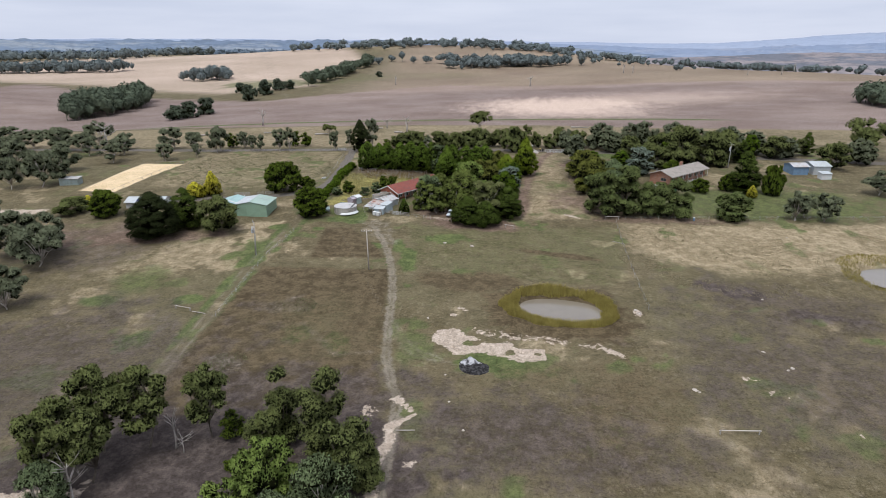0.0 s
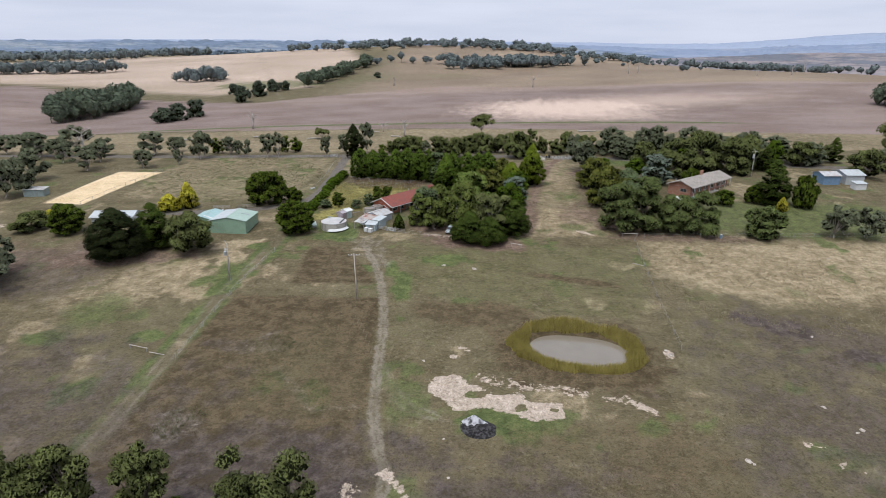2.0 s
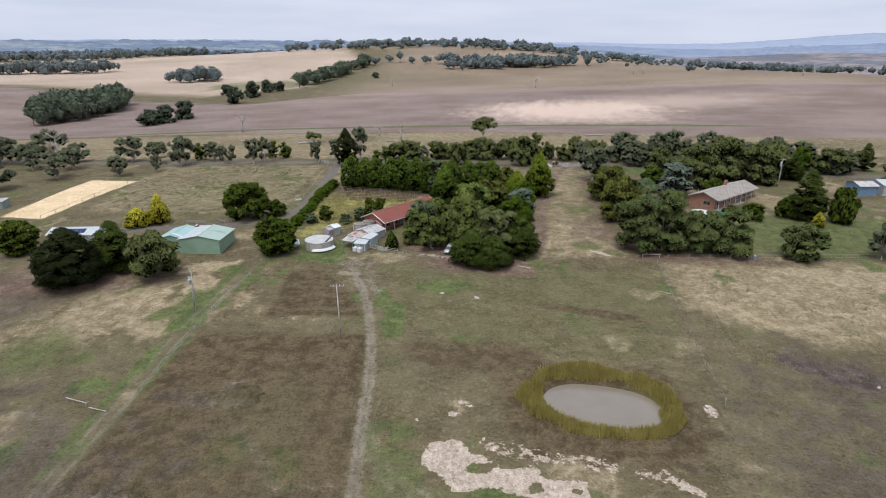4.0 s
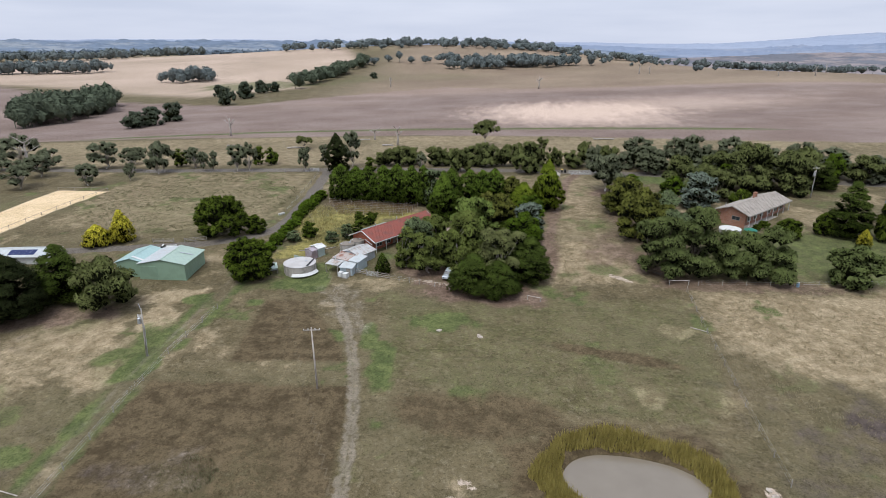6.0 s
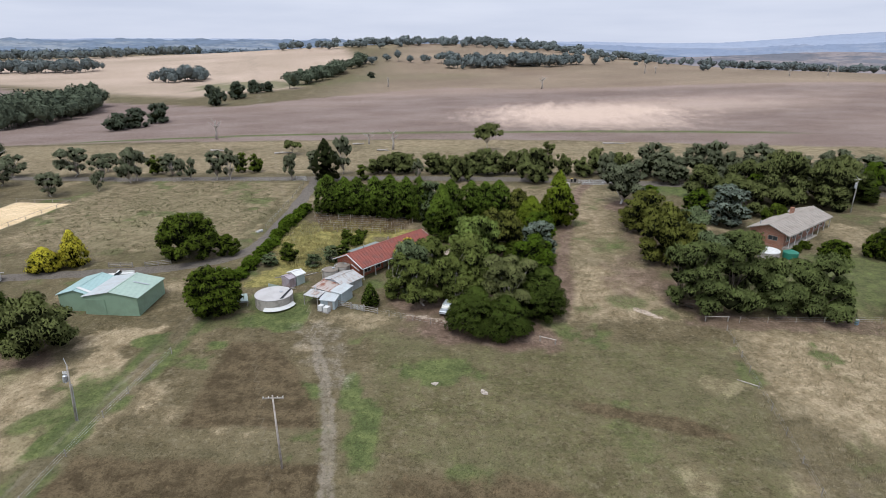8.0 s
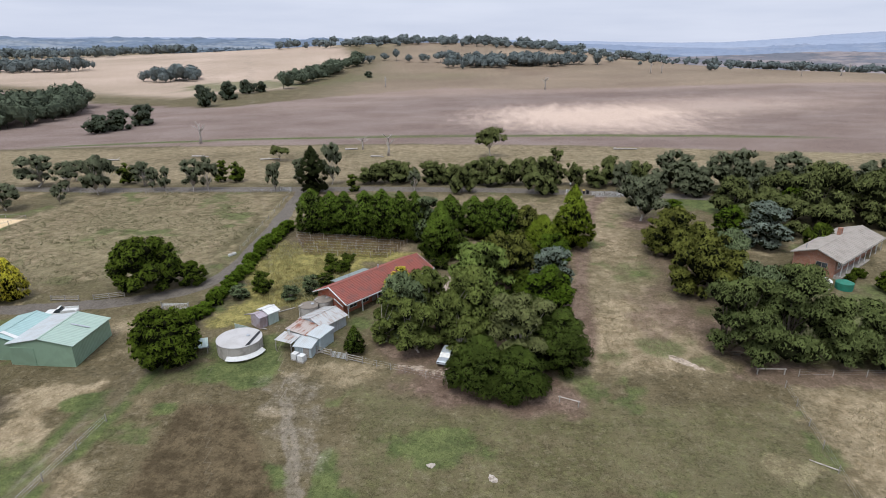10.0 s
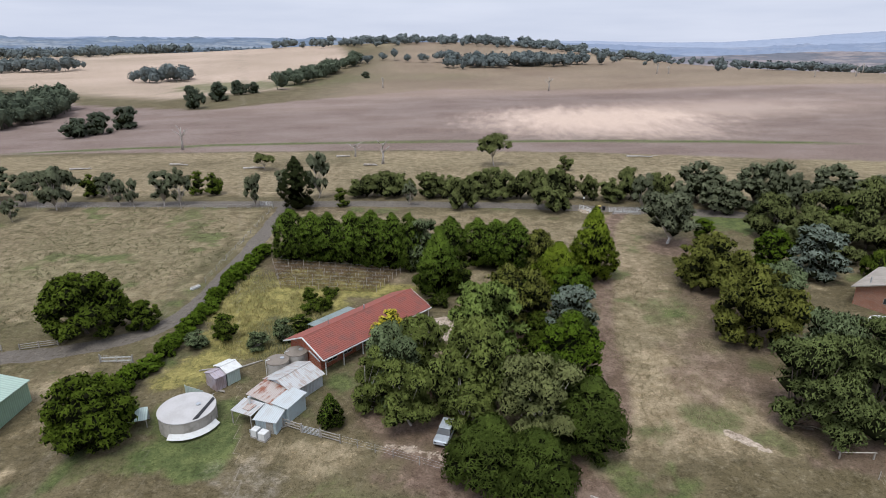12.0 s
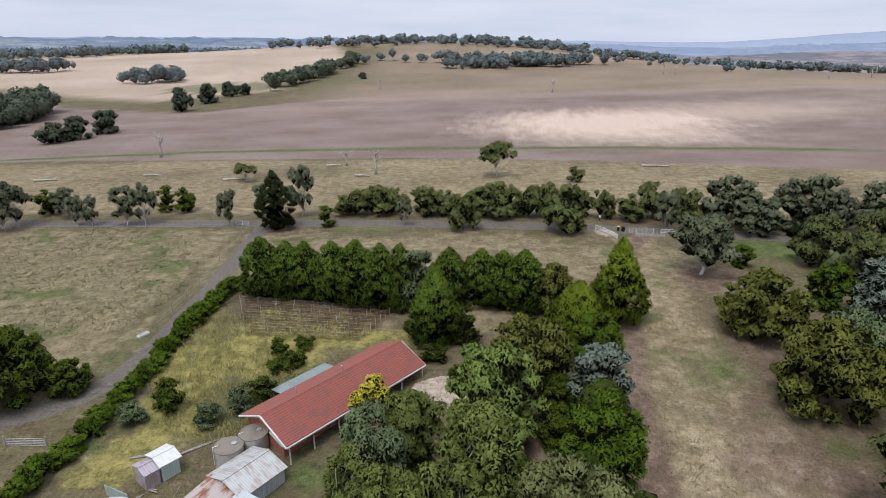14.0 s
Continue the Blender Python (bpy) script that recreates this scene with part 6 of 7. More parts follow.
skillion("white_hut", pose(124.4, 203.4, ground(126, 204), 0, 0, 3), 3.4, 2.6, 2.0, 2.3, M_WHITE, M_ZINC_CLEAN, "small white hut on the lawn")
skillion("white_hut", pose(138.5, 176.0, ground(139, 176), 0, 0, 6), 3.4, 2.6, 1.9, 2.2, M_WHITE, M_ZINC_CLEAN, "small white hut on the lawn")
skillion("stable_hut", pose(-138.6, 194.0, ground(-135, 195), 0, 0, 4), 6.4, 3.0, 2.2, 2.5, M_PERGOLA, M_ZINC, "dull grey iron stable hut beside the sand arena")
solar = gabled("farm_house", pose(-101.0, 170.6, ground(-94, 170) - 0.4, 0, 0, 4), 11.0, 6.0, 2.1, 3.0, M_WHITE, M_ZINC_CLEAN, "white farmhouse with solar panels on a pale roof", 0.4, -0.8, "yard sheds")
M_SOLAR = worn("solar_cells", (0.02, 0.03, 0.1), (0.03, 0.05, 0.14), 4.0, 0.6, 0.15)
for k in range(5):
    part("solar_panel", slab([(3.0 + 1.12 * k, -2.6, 2.26), (4.05 + 1.12 * k, -2.6, 2.26), (4.05 + 1.12 * k, -0.8, 2.8), (3.0 + 1.12 * k, -0.8, 2.8)], 0.04), M_SOLAR, solar, "dark blue solar panel").location.z = 0.1


# ---- reeds round the dam ----
def strew(shape, count, seed):
    """Points at even chance inside an oval."""
    rng = np.random.default_rng(seed)
    cx, cy, a, b, turn = shape
    t, r = rng.uniform(0, 6.2832, count), np.sqrt(rng.uniform(0, 1, count))
    u, v = a * r * np.cos(t), b * r * np.sin(t)
    c, s = math.cos(radians(turn)), math.sin(radians(turn))
    return cx + u * c - v * s, cy + u * s + v * c


def blades(x, y, tall, wide, seed):
    """Upright blades: one thin triangle each, leaning a little."""
    rng = np.random.default_rng(seed)
    k = len(x)
    z = height(x, y)
    a, h = rng.uniform(0, 6.2832, k), tall * rng.uniform(0.6, 1.25, k)
    dx, dy = wide * np.cos(a), wide * np.sin(a)
    lx, ly = rng.normal(size=k) * h * 0.18, rng.normal(size=k) * h * 0.18
    v = np.stack([np.stack([x - dx, y - dy, z - 0.1], -1), np.stack([x + dx, y + dy, z - 0.1], -1), np.stack([x + lx, y + ly, z + h], -1)], 1).reshape(-1, 3)
    return v, np.arange(3 * k).reshape(k, 3)


def reed_bed(shape, pond, count, tall, seed, label):
    x, y = strew(shape, count, seed)
    keep = (oval(x, y, pond) > 0.78 + 0.3 * grain(x, y, 3.5, 9, 3)) & (oval(x, y, shape) < 0.74 + 0.34 * grain(x, y, 5.0, 4, 3))
    v, f = blades(x[keep], y[keep], tall, 0.07, seed)
    tagged(link("reeds", array_mesh("reeds", v, f, M_REED)), label, "reeds", kind="stuff")


reed_bed(REEDS, DAM, 26000, 1.15, 5, "olive-yellow reeds in a ring round the dam")
reed_bed((101.0, 126.5, 15.2, 12.4, 0.0), DAM_2, 9000, 0.45, 6, "dry yellow sedge round the second dam")


def tussocks(label, shape, count, tall, mat, seed, bunch=7):
    """Rough grass in loose tufts."""
    x, y = strew(shape, count, seed)
    keep = grain(x, y, 9.0, seed) > 0.45
    x, y = np.repeat(x[keep], bunch), np.repeat(y[keep], bunch)
    rng = np.random.default_rng(seed)
    x, y = x + rng.normal(size=len(x)) * 0.22, y + rng.normal(size=len(y)) * 0.22
    v, f = blades(x, y, tall, 0.05, seed)
    tagged(link("grass_tussocks", array_mesh("grass_tussocks", v, f, mat)), label, "grass", kind="stuff")


M_DRY = foliage("dry_grass", (0.2, 0.165, 0.063), (0.5, 0.44, 0.198), 0.0)
tussocks("long yellow grass in the house garden", (-33, 195, 10, 16, 25), 1500, 0.55, M_DRY, 24)

M_GREY_GRASS = foliage("grey_grass", (0.09, 0.085, 0.045), (0.24, 0.225, 0.13), 0.0)
M_PALE_GRASS = foliage("pale_grass", (0.16, 0.13, 0.075), (0.42, 0.36, 0.235), 0.0)
tussocks("grey-green grass tufts in the paddock beside the drive", (-80, 220, 30, 34, 0), 4200, 0.28, M_GREY_GRASS, 25)
tussocks("pale dry grass tufts in the side paddock", (76, 138, 38, 24, 0), 6000, 0.26, M_PALE_GRASS, 26)
tussocks("grey weeds in the brown field", (-34.7, 110, 5, 3.5, 0), 260, 0.3, M_GREY_GRASS, 27)
tussocks("grey weeds in the brown field", (-40.7, 88.5, 3.6, 3.6, 0), 220, 0.3, M_GREY_GRASS, 28)
tussocks("dry grass tufts along the grass lane", (30, 190, 9, 26, -8), 1500, 0.22, M_PALE_GRASS, 29)

# ---- hedge along the drive ----
hedge_line = [(-42.0, 220.5), (-42.8, 212), (-43.3, 205), (-43.4, 197), (-43.6, 189), (-44.1, 183), (-44.6, 178), (-45.6, 173), (-46.2, 169.5)]
hy = np.arange(220.5, 169.5, -1.9)
hx = np.interp(-hy, [-p[1] for p in hedge_line], [p[0] for p in hedge_line])
hrng = np.random.default_rng(9)
plant("vivid", [(float(a) + 0.6 + hrng.normal() * 0.12, float(b), 2.2 * hrng.uniform(0.8, 1.25), 3.1 * hrng.uniform(0.85, 1.2)) for a, b in zip(hx, hy)], "hedge_bush", "leafy green hedge bush beside the drive", "drive hedge", 1200, 0.2, 3, 2.5)


# ---- poles ----
def power_pole(x, y, h, label, turn, lean=0.0, transformer=False, arm=True):
    pole = thing("power_pole", pose(x, y, ground(x, y), 0, lean, turn), label, "power pole", "power poles")
    part("shaft", tubed([(0, 0, -0.6), (0, 0, h * 0.5), (0, 0, h)], [0.14, 0.12, 0.09], 10), M_PALE_BARK if not transformer else M_CONCRETE, pole, smooth=True)
    if arm:
        bar = part("crossarm", boxed(-1.2, 1.2, 0.1, 0.22, h - 0.55, h - 0.4, 0.01), M_TIMBER, pole)
        for k in (-1.1, -0.5, 0.5, 1.1):
            part("insulator", lathe([(0.03, 0), (0.06, 0.06), (0.05, 0.16), (0.0, 0.2)], 10), M_WHITE, bar).location = (k, 0.16, h - 0.4)
    if transformer:
        part("transformer", lathe([(0.0, 0), (0.3, 0.02), (0.3, 0.9), (0.12, 1.05), (0.0, 1.06)], 16), M_STEEL, pole, "grey transformer can").location = (-0.45, 0, h - 2.6)
        for k in range(3):
            part("bushing", lathe([(0.04, 0), (0.1, 0.1), (0.05, 0.2), (0.09, 0.3), (0.03, 0.45)], 10), M_WHITE, pole).location = (-0.6 + 0.18 * k, 0.05, h - 1.5)
        part("conduit", tubed([(0.2, 0, 0), (0.2, 0, h - 3)], [0.05, 0.05], 6), M_STEEL, pole)
        part("bracket", beam((0, 0, h - 0.3), (-0.5, 0.5, h + 0.6), 0.06), M_STEEL, pole)


power_pole(-50.5, 134.3, 8.4, "weathered pole with grey transformer and cables", 10, 3.0, True, False)
power_pole(-21.4, 127.1, 10.0, "slim grey timber power pole with crossarm", 4, -1.0)
power_pole(99.3, 220.2, 9.0, "timber power pole beside the neighbouring house", 20, 1.5, True)


# ---- fences and gates ----
def rail_fence(pts, h, rails, mat, label, name="rail_fence", gap=2.4, thick=0.09):
    """Posts and rails along a polyline."""
    (ax, ay) = pts[0]
    fence = thing(name, pose(ax, ay, ground(ax, ay)), label, "fence")
    z0 = ground(ax, ay)
    for (x0, y0), (x1, y1) in zip(pts, pts[1:]):
        n = max(1, round(math.hypot(x1 - x0, y1 - y0) / gap))
        prev = None
        for k in range(n + 1):
            x, y = x0 + (x1 - x0) * k / n, y0 + (y1 - y0) * k / n
            p = Vector((x - ax, y - ay, ground(x, y) - z0))
            if not (prev is None and (x0, y0) != pts[0]):
                part("post", boxed(p.x - thick * 0.7, p.x + thick * 0.7, p.y - thick * 0.7, p.y + thick * 0.7, p.z - 0.4, p.z + h + 0.08), mat, fence)
            if prev is not None:
                for r in range(rails):
                    dz = Vector((0, 0, h * (r + 1) / rails - 0.06))
                    part("rail", beam(prev + dz, p + dz, thick), mat, fence)
            prev = p
    return fence


def wire_fence(pts, label, gap=4.5, h=1.15):
    (ax, ay) = pts[0]
    z0 = ground(ax, ay)
    fence = thing("wire_fence", pose(ax, ay, z0), label, "fence", "wire fences")
    for (x0, y0), (x1, y1) in zip(pts, pts[1:]):
        n = max(1, round(math.hypot(x1 - x0, y1 - y0) / gap))
        prev = None
        for k in range(n + 1):
            x, y = x0 + (x1 - x0) * k / n, y0 + (y1 - y0) * k / n
            p = Vector((x - ax, y - ay, ground(x, y) - z0))
            if not (prev is None and (x0, y0) != pts[0]):
                part("post", tubed([p - Vector((0, 0, 0.4)), p + Vector((0, 0, h))], [0.06, 0.05], 6), M_TIMBER, fence)
            if prev is not None:
                bm = bmesh.new()
                for r in (0.35, 0.75, 1.08):
                    tube(bm, [prev + Vector((0, 0, r)), p + Vector((0, 0, r))], [0.008, 0.008], 3)
                part("wires", bm, M_STEEL, fence)
            prev = p


def bar_gate(x0, y0, x1, y1, label, bars=5, h=1.15, mat=M_WHITE):
    length = math.hypot(x1 - x0, y1 - y0)
    gate = thing("farm_gate", pose(x0, y0, ground((x0 + x1) / 2, (y0 + y1) / 2), 0, 0, math.degrees(math.atan2(y1 - y0, x1 - x0))), label, "gate", "farm gates")
    for x in (0, length):
        part("gate_post", tubed([(x, 0, -0.5), (x, 0, h + 0.25)], [0.1, 0.1], 8), M_TIMBER, gate)
    for x in (0.15, length / 2, length - 0.15):
        part("upright", boxed(x - 0.03, x + 0.03, -0.03, 0.03, 0.15, h), mat, gate)
    for k in range(bars):
        z = 0.18 + (h - 0.2) * k / (bars - 1)
        part("bar", tubed([(0.15, 0, z), (length - 0.15, 0, z)], [0.028, 0.028], 6), mat, gate)


rail_fence([(28.8, 253.4), (30.2, 251.4), (31.2, 249.0), (31.9, 246.6)], 1.1, 3, M_WHITE, "curved white rail fence at the lane entrance", "white_fence", 1.6, 0.1)
rail_fence([(42.6, 250.6), (45.5, 250.2)], 1.1, 3, M_WHITE, "short white rail fence beside the gates", "white_fence", 1.5, 0.1)
bar_gate(35.4, 250.6, 38.9, 250.6, "white steel bar gate across the lane")
bar_gate(39.0, 250.6, 42.5, 250.6, "white steel bar gate across the lane")
bar_gate(36.0, 248.4, 42.8, 248.4, "thin grey steel gate lying in front of the white gates", 4, 0.8, M_STEEL)
bar_gate(-54.4, 256.0, -50.9, 255.6, "white gate standing open at the drive entrance")
bar_gate(-51.9, 178.7, -47.2, 178.7, "grey steel gate standing open beside the drive", 5, 1.1, M_STEEL)
M_LID_YELLOW = worn("yellow_lid", (0.6, 0.45, 0.12), (0.4, 0.3, 0.1), 2.0, 0.4, 0.5)


def wheelie_bin(x, y, turn, lid_mat, label):
    """A wheeled rubbish bin: tapered body, lid, handle, axle wheels."""
    bin_ = thing("wheelie_bin", pose(x, y, ground(x, y), 0, 0, turn), label, "bin", "bins at the gate")
    bm = boxed(-0.29, 0.29, -0.35, 0.35, 0.06, 1.0)
    for v in bm.verts:
        if v.co.z < 0.5:
            v.co.x, v.co.y = 0.8 * v.co.x, 0.78 * v.co.y
    part("body", bm, M_BLACK, bin_)
    part("lid", slab([(-0.31, -0.38, 1.05), (0.31, -0.38, 1.05), (0.31, 0.38, 1.12), (-0.31, 0.38, 1.12)], 0.08), lid_mat, bin_, "coloured lid")
    part("handle", tubed([(-0.25, 0.42, 1.0), (0.25, 0.42, 1.0)], [0.02, 0.02], 6), M_BLACK, bin_)
    for sx in (-0.26, 0.26):
        wheel = part("wheel", lathe([(0.03, -0.03), (0.1, -0.03), (0.1, 0.03), (0.03, 0.03)], 12), M_BLACK, bin_)
        wheel.matrix_basis = pose(sx, 0.3, 0.1, 0, 90, 0)


wheelie_bin(34.6, 252.2, 12, M_BLACK, "dark wheelie bin with dark lid at the lane gate")
wheelie_bin(33.6, 252.6, -8, M_LID_YELLOW, "dark wheelie bin with yellow lid at the lane gate")
post = thing("mail_post", pose(31.0, 259.6, ground(31.0, 259.6)), "white letterbox on a dark post at the road", "letterbox")
part("shaft", boxed(-0.06, 0.06, -0.06, 0.06, -0.4, 1.0), M_BLACK, post)
part("box", boxed(-0.2, 0.2, -0.28, 0.28, 1.0, 1.45, 0.04), M_WHITE, post, "white box")
rail_fence([(-22.6, 166.8), (-20.2, 165.9)], 1.15, 3, M_TIMBER, "grey timber rail fence beside the sheds", "timber_fence", 2.4)
rail_fence([(-17.6, 165.0), (-15.2, 164.2)], 1.15, 3, M_TIMBER, "grey timber rail fence beside the sheds", "timber_fence", 2.4)
bar_gate(-20.1, 165.8, -17.7, 165.0, "wire mesh farm gate between timber rails", 6, 1.1, M_STEEL)
wire_fence([(-15.2, 164.2), (-8.8, 162.2), (-2.7, 160.1)], "wire fence with grey posts below the house", 2.6)
wire_fence([(43.8, 160.5), (41.6, 144.3), (39.5, 124.7), (38.4, 110)], "wire fence with thin grey posts along the paddock")
wire_fence([(47, 163.2), (66, 163.4), (90, 163.6), (120, 164)], "wire fence with grey posts at the foot of the lawn")
wire_fence([(-45.2, 150), (-47.3, 135), (-48.5, 121), (-49, 105)], "sagging wire fence beside the wheel track", 6.0)
wire_fence([(-50.2, 254), (-49.2, 238), (-48.4, 222), (-47.8, 205)], "wire fence with thin posts beside the drive", 5.0)
wire_fence([(-50, 253.2), (-80, 252.6), (-112, 252.5)], "wire fence with thin posts beside the road", 6.0)
rail_fence([(-114.4, 184.6), (-112.3, 206), (-110.1, 227.1), (-126.9, 228.6)], 1.1, 1, M_TIMBER, "light rail fence round the sand arena", "arena_fence", 5.0, 0.06)


def jump_rail(x0, y0, x1, y1, h, label, mat=M_PALE_BARK):
    """A pole on two low stands, or on the grass."""
    length = math.hypot(x1 - x0, y1 - y0)
    rail = thing("ground_rail", pose(x0, y0, ground(x0, y0), 0, 0, math.degrees(math.atan2(y1 - y0, x1 - x0))), label, "rail", "paddock rails")
    dz = ground(x1, y1) - ground(x0, y0)
    part("pole", tubed([(-0.2, 0, h), (length + 0.2, 0, h + dz)], [0.07, 0.07], 8), mat, rail)
    if h > 0.2:
        for x, z in ((0, 0), (length, dz)):
            part("stand", boxed(x - 0.07, x + 0.07, -0.07, 0.07, z - 0.3, z + h + 0.1), M_TIMBER, rail)


rail_fence([(-72.4, 180.6), (-67.6, 180.8)], 1.0, 3, M_TIMBER, "low grey timber rail fence beside the drive", "timber_fence", 2.4)
rail_fence([(-65.2, 181.2), (-60.6, 182.8)], 1.0, 3, M_TIMBER, "low grey timber rail fence beside the drive", "timber_fence", 2.4)


jump_rail(37.4, 71.7, 42.9, 71.7, 0.65, "pale timber rail on low posts in the paddock")
jump_rail(-8.9, 71.3, -6.6, 71.4, 0.1, "pale timber pole lying on bare ground")
jump_rail(-58.6, 108.3, -55.2, 107.3, 0.65, "grey timber rail on low posts in the paddock")
jump_rail(-54.4, 106.9, -51.8, 106.2, 0.12, "grey timber pole lying in the grass")
jump_rail(39.6, 146.2, 41.8, 144.7, 0.12, "pale timber pole lying beside the fence")
jump_rail(12.3, 156.4, 14.6, 155.4, 0.85, "pale timber rail on posts below the conifer")
jump_rail(41.4, 163.6, 45.2, 163.6, 0.9, "grey timber rail under the gums")

# ---- ash heap ----
def ash_heap(x, y):
    heap = thing("ash_heap", pose(x, y, ground(x, y) - 0.1, 0, 0, -18), "burnt bonfire heap of white ash and black char", "ash heap")
    for name, cx, cy, a, b, h, mat, seed in (("char", 0.3, -0.3, 3.0, 2.4, 0.8, M_CHAR, 1), ("ash", -0.4, 0.3, 2.3, 1.5, 1.35, M_ASH, 2)):
        n = 30
        px, py = np.meshgrid(np.linspace(-1.1, 1.1, n), np.linspace(-1.1, 1.1, n))
        px, py = px.ravel(), py.ravel()
        r = np.sqrt(px ** 2 + py ** 2)
        pz = h * np.clip(1 - r ** 1.7, -0.25, 1) * (0.35 + 1.3 * grain(px * a, py * b, 1.1, seed, 5)) - 0.05
        i = np.arange(n * n).reshape(n, n)
        q = np.stack([i[:-1, :-1], i[:-1, 1:], i[1:, 1:], i[1:, :-1]], -1).reshape(-1, 4)
        link(name, array_mesh(name, np.stack([cx + px * a, cy + py * b, pz], -1), q, mat), heap)
    rng = np.random.default_rng(4)
    for k in range(14):
        a, r = rng.uniform(0, 6.28), rng.uniform(0.8, 2.6)
        p = Vector((0.5 + r * math.cos(a), -0.5 + 0.8 * r * math.sin(a), 0.25))
        d = Vector((rng.normal(), rng.normal(), 0.25)).normalized() * rng.uniform(0.4, 1.0)
        part("charred_log", tubed([p - d, p + d], [0.1, 0.07], 6), M_CHAR, heap)


M_CHAR = worn("char", (0.02, 0.018, 0.018), (0.09, 0.085, 0.085), 2.5, 0.8, 1.0)
M_ASH = worn("white_ash", (0.5, 0.49, 0.5), (0.05, 0.048, 0.05), 1.1, 1.0, 1.0, 0.0, 0.06)
ash_heap(2.4, 88.8)


# ---- stones, logs and litter ----
def stone(x, y, s, label, mat, seed, name="stone"):
    rng = np.random.default_rng(seed)
    v, f = BALL[2]
    v = v * (1 + 0.18 * rng.normal(size=(len(v), 1))) * np.array([s, s * rng.uniform(0.6, 0.9), s * 0.4])
    tagged(link(name, array_mesh(name, v, f, mat)), label, "stone", "pale stones").matrix_basis = pose(x, y, ground(x, y) + 0.1 * s, 0, 0, float(rng.uniform(0, 360)))


M_STONE = worn("pale_stone", (0.48, 0.42, 0.36), (0.24, 0.2, 0.16), 2.5, 0.9, 0.95)
for k, (x, y, s) in enumerate([(35.6, 109.4, 0.7), (35.9, 108.2, 0.9), (37.8, 82.5, 0.75), (38.3, 81.9, 0.45), (56.6, 89.2, 0.6), (55.6, 88.6, 0.5), (54.1, 94.4, 0.6), (63.4, 114.7, 0.6), (-6.4, 105.6, 0.5), (-2.4, 86, 0.3), (0.6, 71.6, 0.4), (-1.6, 78.5, 0.35), (86, 150, 0.4), (-4.1, 144.1, 0.8), (2.8, 142.3, 0.9)]):
    stone(x, y, 0.62 * s, "pale weathered stone lying in the grass", M_STONE, k + 40)


def fallen_log(x, y, length, turn, seed):
    rng = np.random.default_rng(seed)
    log = thing("fallen_log", pose(x, y, ground(x, y), 0, 0, turn), "bleached fallen log and branches in dry grass", "log", "fallen logs")
    part("trunk", tubed([(-length / 2, 0, 0.25), (0, 0.15, 0.35), (length / 2, 0, 0.3)], [0.4, 0.33, 0.18], 8), M_DEAD, log, smooth=True)
    for k in range(4):
        p = Vector((rng.uniform(-0.3, 0.5) * length, 0, 0.35))
        part("branch", tubed([p, p + Vector((rng.normal() * 1.2, rng.normal() * 1.4, rng.uniform(0.1, 0.9)))], [0.13, 0.04], 5), M_DEAD, log)


for k, (x, y, l, a) in enumerate([(-134, 305.6, 7, 10), (-102, 311.8, 7, -8), (-72.6, 304.6, 7, 15), (63.3, 322.6, 9, -5), (-46, 326.5, 5, 5), (-33, 309, 5, -10)]):
    fallen_log(x, y, l, a, k)


# ---- vines ----
def vine_row(x0, y0, x1, y1, seed):
    rng = np.random.default_rng(seed)
    row = thing("vine_row", pose(x0, y0, ground(x0, y0)), "row of bare vines on thin posts and wires", "vines", "vine rows")
    n = max(2, round(math.hypot(x1 - x0, y1 - y0) / 3.2))
    pts = []
    for k in range(n + 1):
        x, y = x0 + (x1 - x0) * k / n, y0 + (y1 - y0) * k / n
        pts.append(Vector((x - x0, y - y0, ground(x, y) - ground(x0, y0))))
        part("post", tubed([pts[-1] - Vector((0, 0, 0.3)), pts[-1] + Vector((0, 0, 1.35))], [0.045, 0.04], 6), M_PALE_BARK, row)
    bm = bmesh.new()
    for z in (0.7, 1.2):
        for a, b in zip(pts, pts[1:]):
            tube(bm, [a + Vector((0, 0, z)), b + Vector((0, 0, z))], [0.01, 0.01], 3)
    part("wires", bm, M_STEEL, row)
    k = int(48 * math.hypot(x1 - x0, y1 - y0))
    t = rng.uniform(0, 1, k)
    at = np.stack([(x1 - x0) * t, (y1 - y0) * t + rng.normal(size=k) * 0.14, np.interp(t, np.linspace(0, 1, n + 1), [p.z for p in pts]) + rng.uniform(0.1, 1.1, k)], -1)
    v, f = sprays(rng, at, rng.normal(size=(k, 3)), 0.22, 0.14, -0.5)
    tagged(link("vine_growth", array_mesh("vine_growth", v, f, M_CANE), row), kind="stuff")


M_CANE = foliage("vine_canes", (0.1, 0.065, 0.0405), (0.24, 0.17, 0.09), 0.0)
for k in range(7):
    f = k / 6
    vine_row(-38.2 + 4.6 * f, 214.2 - 10.6 * f, -12.8 - 3.4 * f, 210.6 - 8.2 * f, 60 + k)


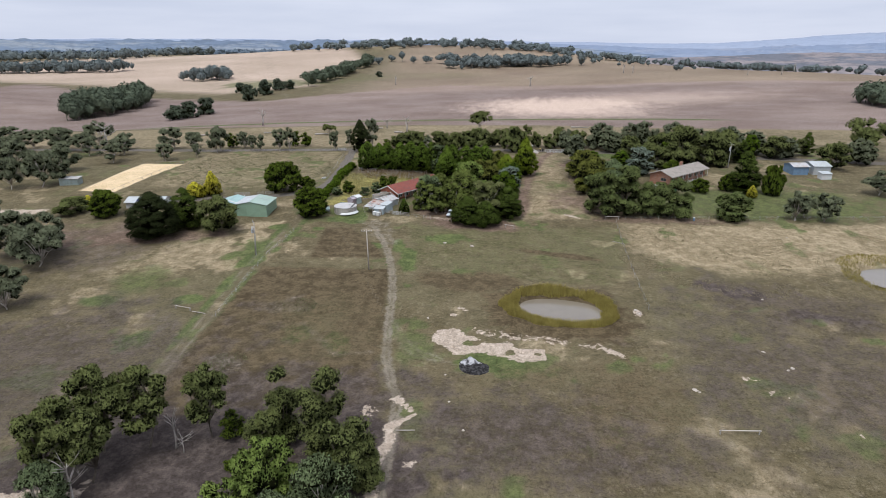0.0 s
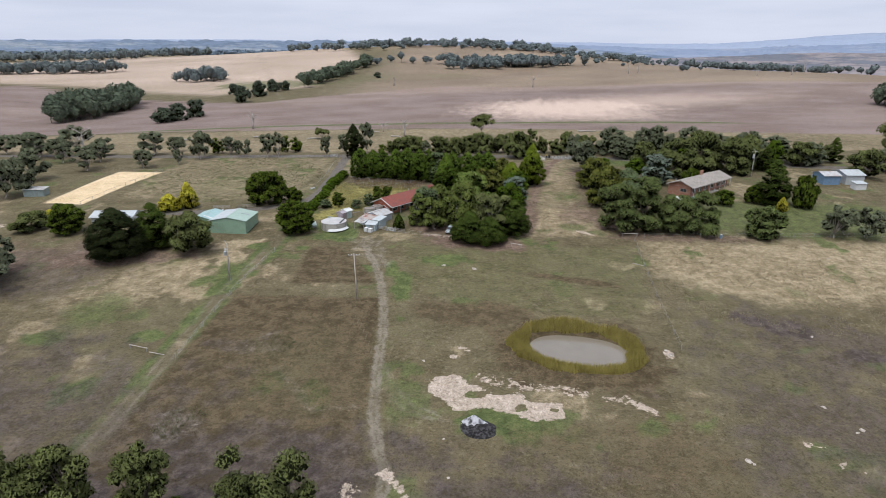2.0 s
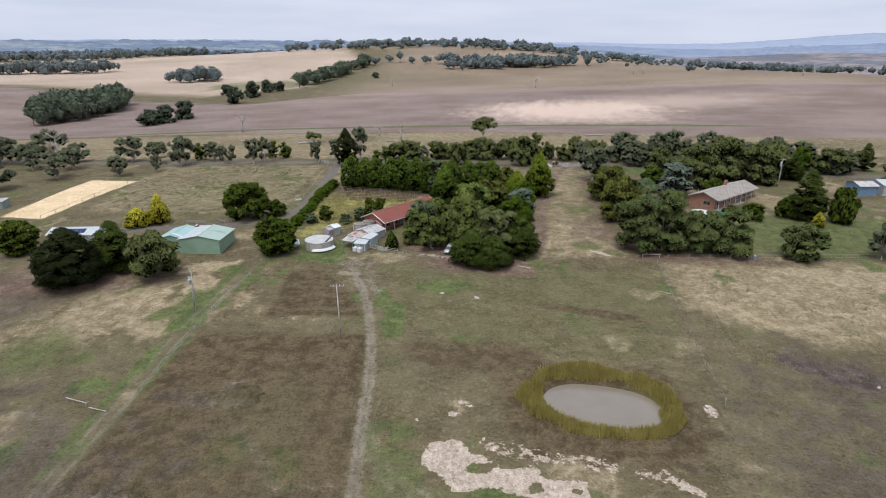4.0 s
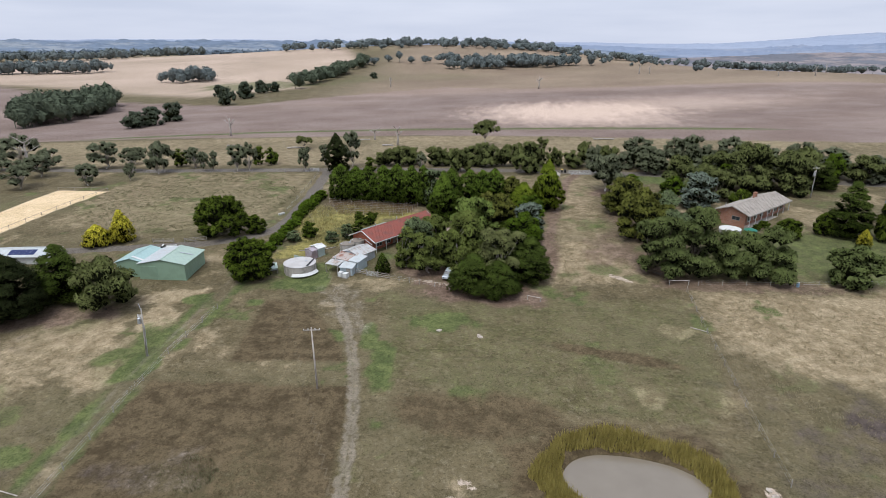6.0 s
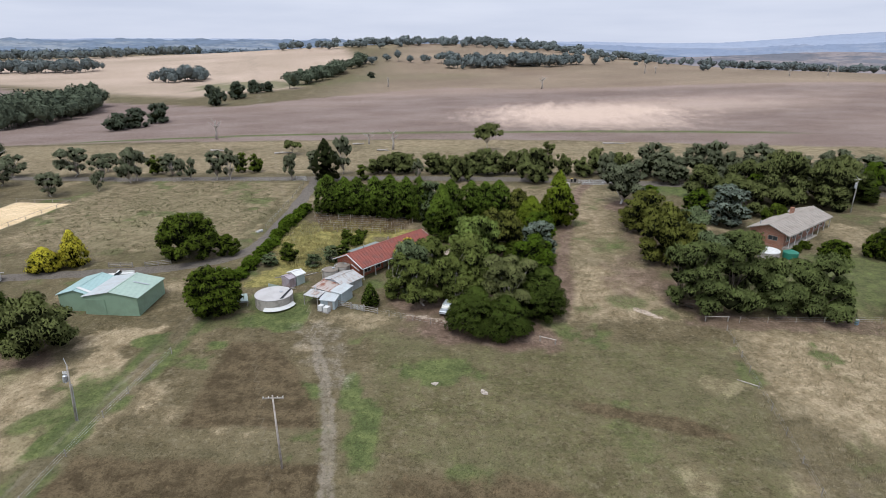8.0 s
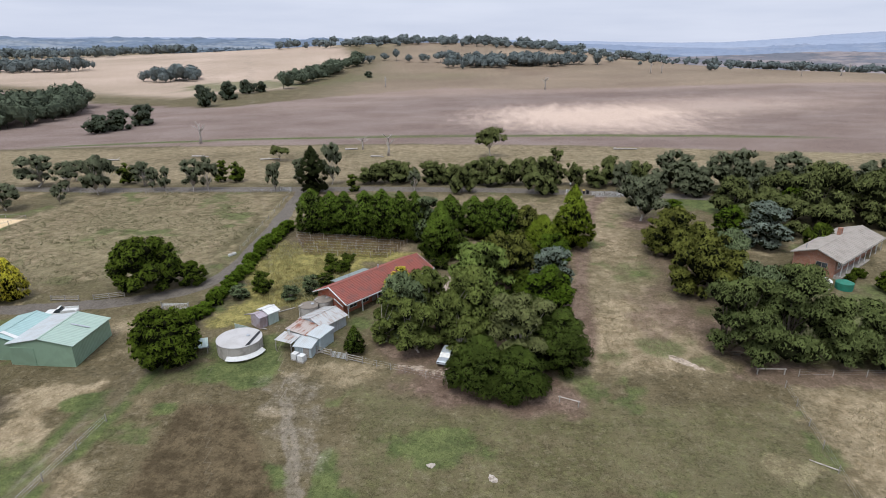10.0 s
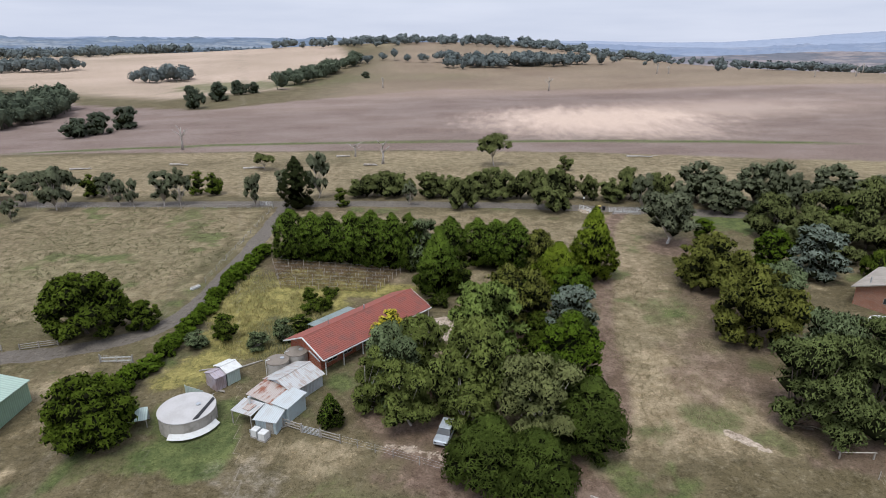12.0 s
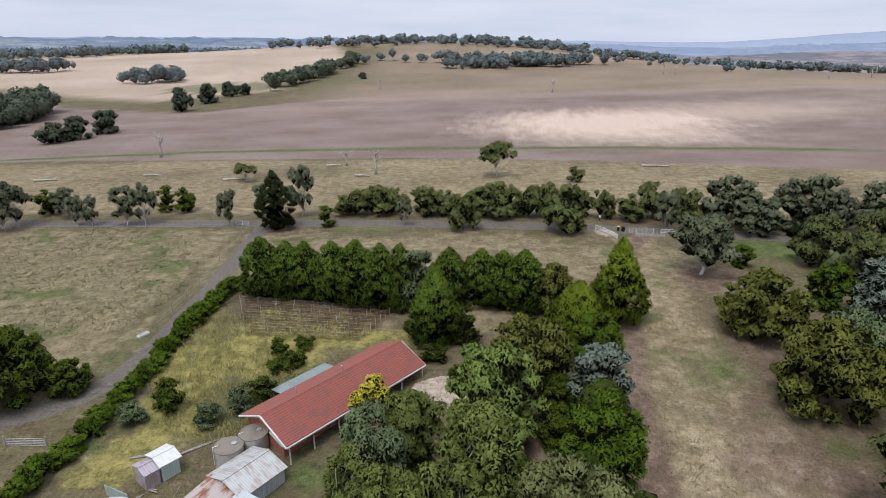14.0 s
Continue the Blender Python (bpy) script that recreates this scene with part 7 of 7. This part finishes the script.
# ---- vehicles and yard things ----
def car(x, y, turn, paint, label, long=4.4, tray=False):
    """A parked car: a body, glass house, wheels with rims, lamps."""
    veh = thing("car", pose(x, y, ground(x, y), 0, 0, turn), label, "car", "parked cars")
    w = 1.75
    body = part("body", boxed(-long / 2, long / 2, -w / 2, w / 2, 0.35, 0.95, 0.12), paint, veh)
    x1 = 0.1 if tray else long * 0.42
    bm = bmesh.new()
    low = [(-long * 0.22, s * w * 0.48, 0.93) for s in (-1, 1)] + [(x1, s * w * 0.48, 0.93) for s in (1, -1)]
    high = [(-long * 0.08, s * w * 0.4, 1.5) for s in (-1, 1)] + [(x1 - 0.25, s * w * 0.4, 1.5) for s in (1, -1)]
    a, b = [bm.verts.new(v) for v in low], [bm.verts.new(v) for v in high]
    for i in range(4):
        bm.faces.new((a[i], a[(i + 1) % 4], b[(i + 1) % 4], b[i]))
    bm.faces.new(b)
    part("windows", bm, M_GLASS, veh, "dark glass")
    part("roof", boxed(-long * 0.1, x1 - 0.22, -w * 0.41, w * 0.41, 1.49, 1.56, 0.03), paint, veh)
    if tray:
        for s in (-1, 1):
            part("tray_side", boxed(0.2, long / 2, s * 0.84 - 0.03, s * 0.84 + 0.03, 0.9, 1.25), paint, veh)
    for sx in (-0.31, 0.31):
        for sy in (-1, 1):
            wheel = part("wheel", lathe([(0.12, -0.11), (0.33, -0.11), (0.33, 0.11), (0.12, 0.11)], 18), M_BLACK, veh, "black tyre")
            wheel.matrix_basis = pose(sx * long, sy * (w / 2 - 0.08), 0.33, 90, 0, 0)
            part("rim", lathe([(0.0, -0.12), (0.2, -0.12), (0.2, 0.12), (0.0, 0.12)], 12), M_STEEL, wheel)
    for sy in (-1, 1):
        part("headlight", boxed(-long / 2 - 0.02, -long / 2 + 0.05, sy * 0.6 - 0.16, sy * 0.6 + 0.16, 0.65, 0.82, 0.02), M_GLASS, veh)


M_CAR = worn("pale_car_paint", (0.5, 0.54, 0.58), (0.36, 0.38, 0.4), 2.0, 0.4, 0.35, 0.2)
car(-3.0, 165.8, 75, M_CAR, "white car parked under the gums")
car(-67.2, 175.6, 12, M_WHITE, "white utility parked behind the green shed", 4.8, True)
trough = thing("water_trough", pose(-48.6, 202.6, ground(-48.6, 202.6), 0, 0, 60), "white tub lying on the grass verge", "trough")
part("tub", boxed(-0.9, 0.9, -0.35, 0.35, 0, 0.5, 0.1), M_WHITE, trough)
part("rim", boxed(-0.8, 0.8, -0.27, 0.27, 0.5, 0.52), M_CONCRETE, trough)
cabinet = thing("pump_box", pose(-38.1, 218.0, ground(-38.1, 218.0), 0, 0, 5), "white pump box on legs beside the hedge", "box")
part("body", boxed(-0.5, 0.5, -0.4, 0.4, 0.35, 1.5, 0.03), M_WHITE, cabinet)
for sx in (-0.42, 0.42):
    for sy in (-0.32, 0.32):
        part("leg", boxed(sx - 0.04, sx + 0.04, sy - 0.04, sy + 0.04, -0.2, 0.35), M_STEEL, cabinet)
barrel = thing("barrel", pose(66.4, 163.0, ground(66.4, 163.0)), "blue plastic drum beside the lawn fence", "barrel")
part("drum", lathe([(0.0, 0), (0.29, 0), (0.31, 0.3), (0.29, 0.32), (0.31, 0.6), (0.29, 0.9), (0.0, 0.9)], 18), M_BLUE_WALL, barrel)
part("lid", lathe([(0.3, 0.9), (0.3, 0.95), (0.0, 0.96)], 18), M_WHITE, barrel)
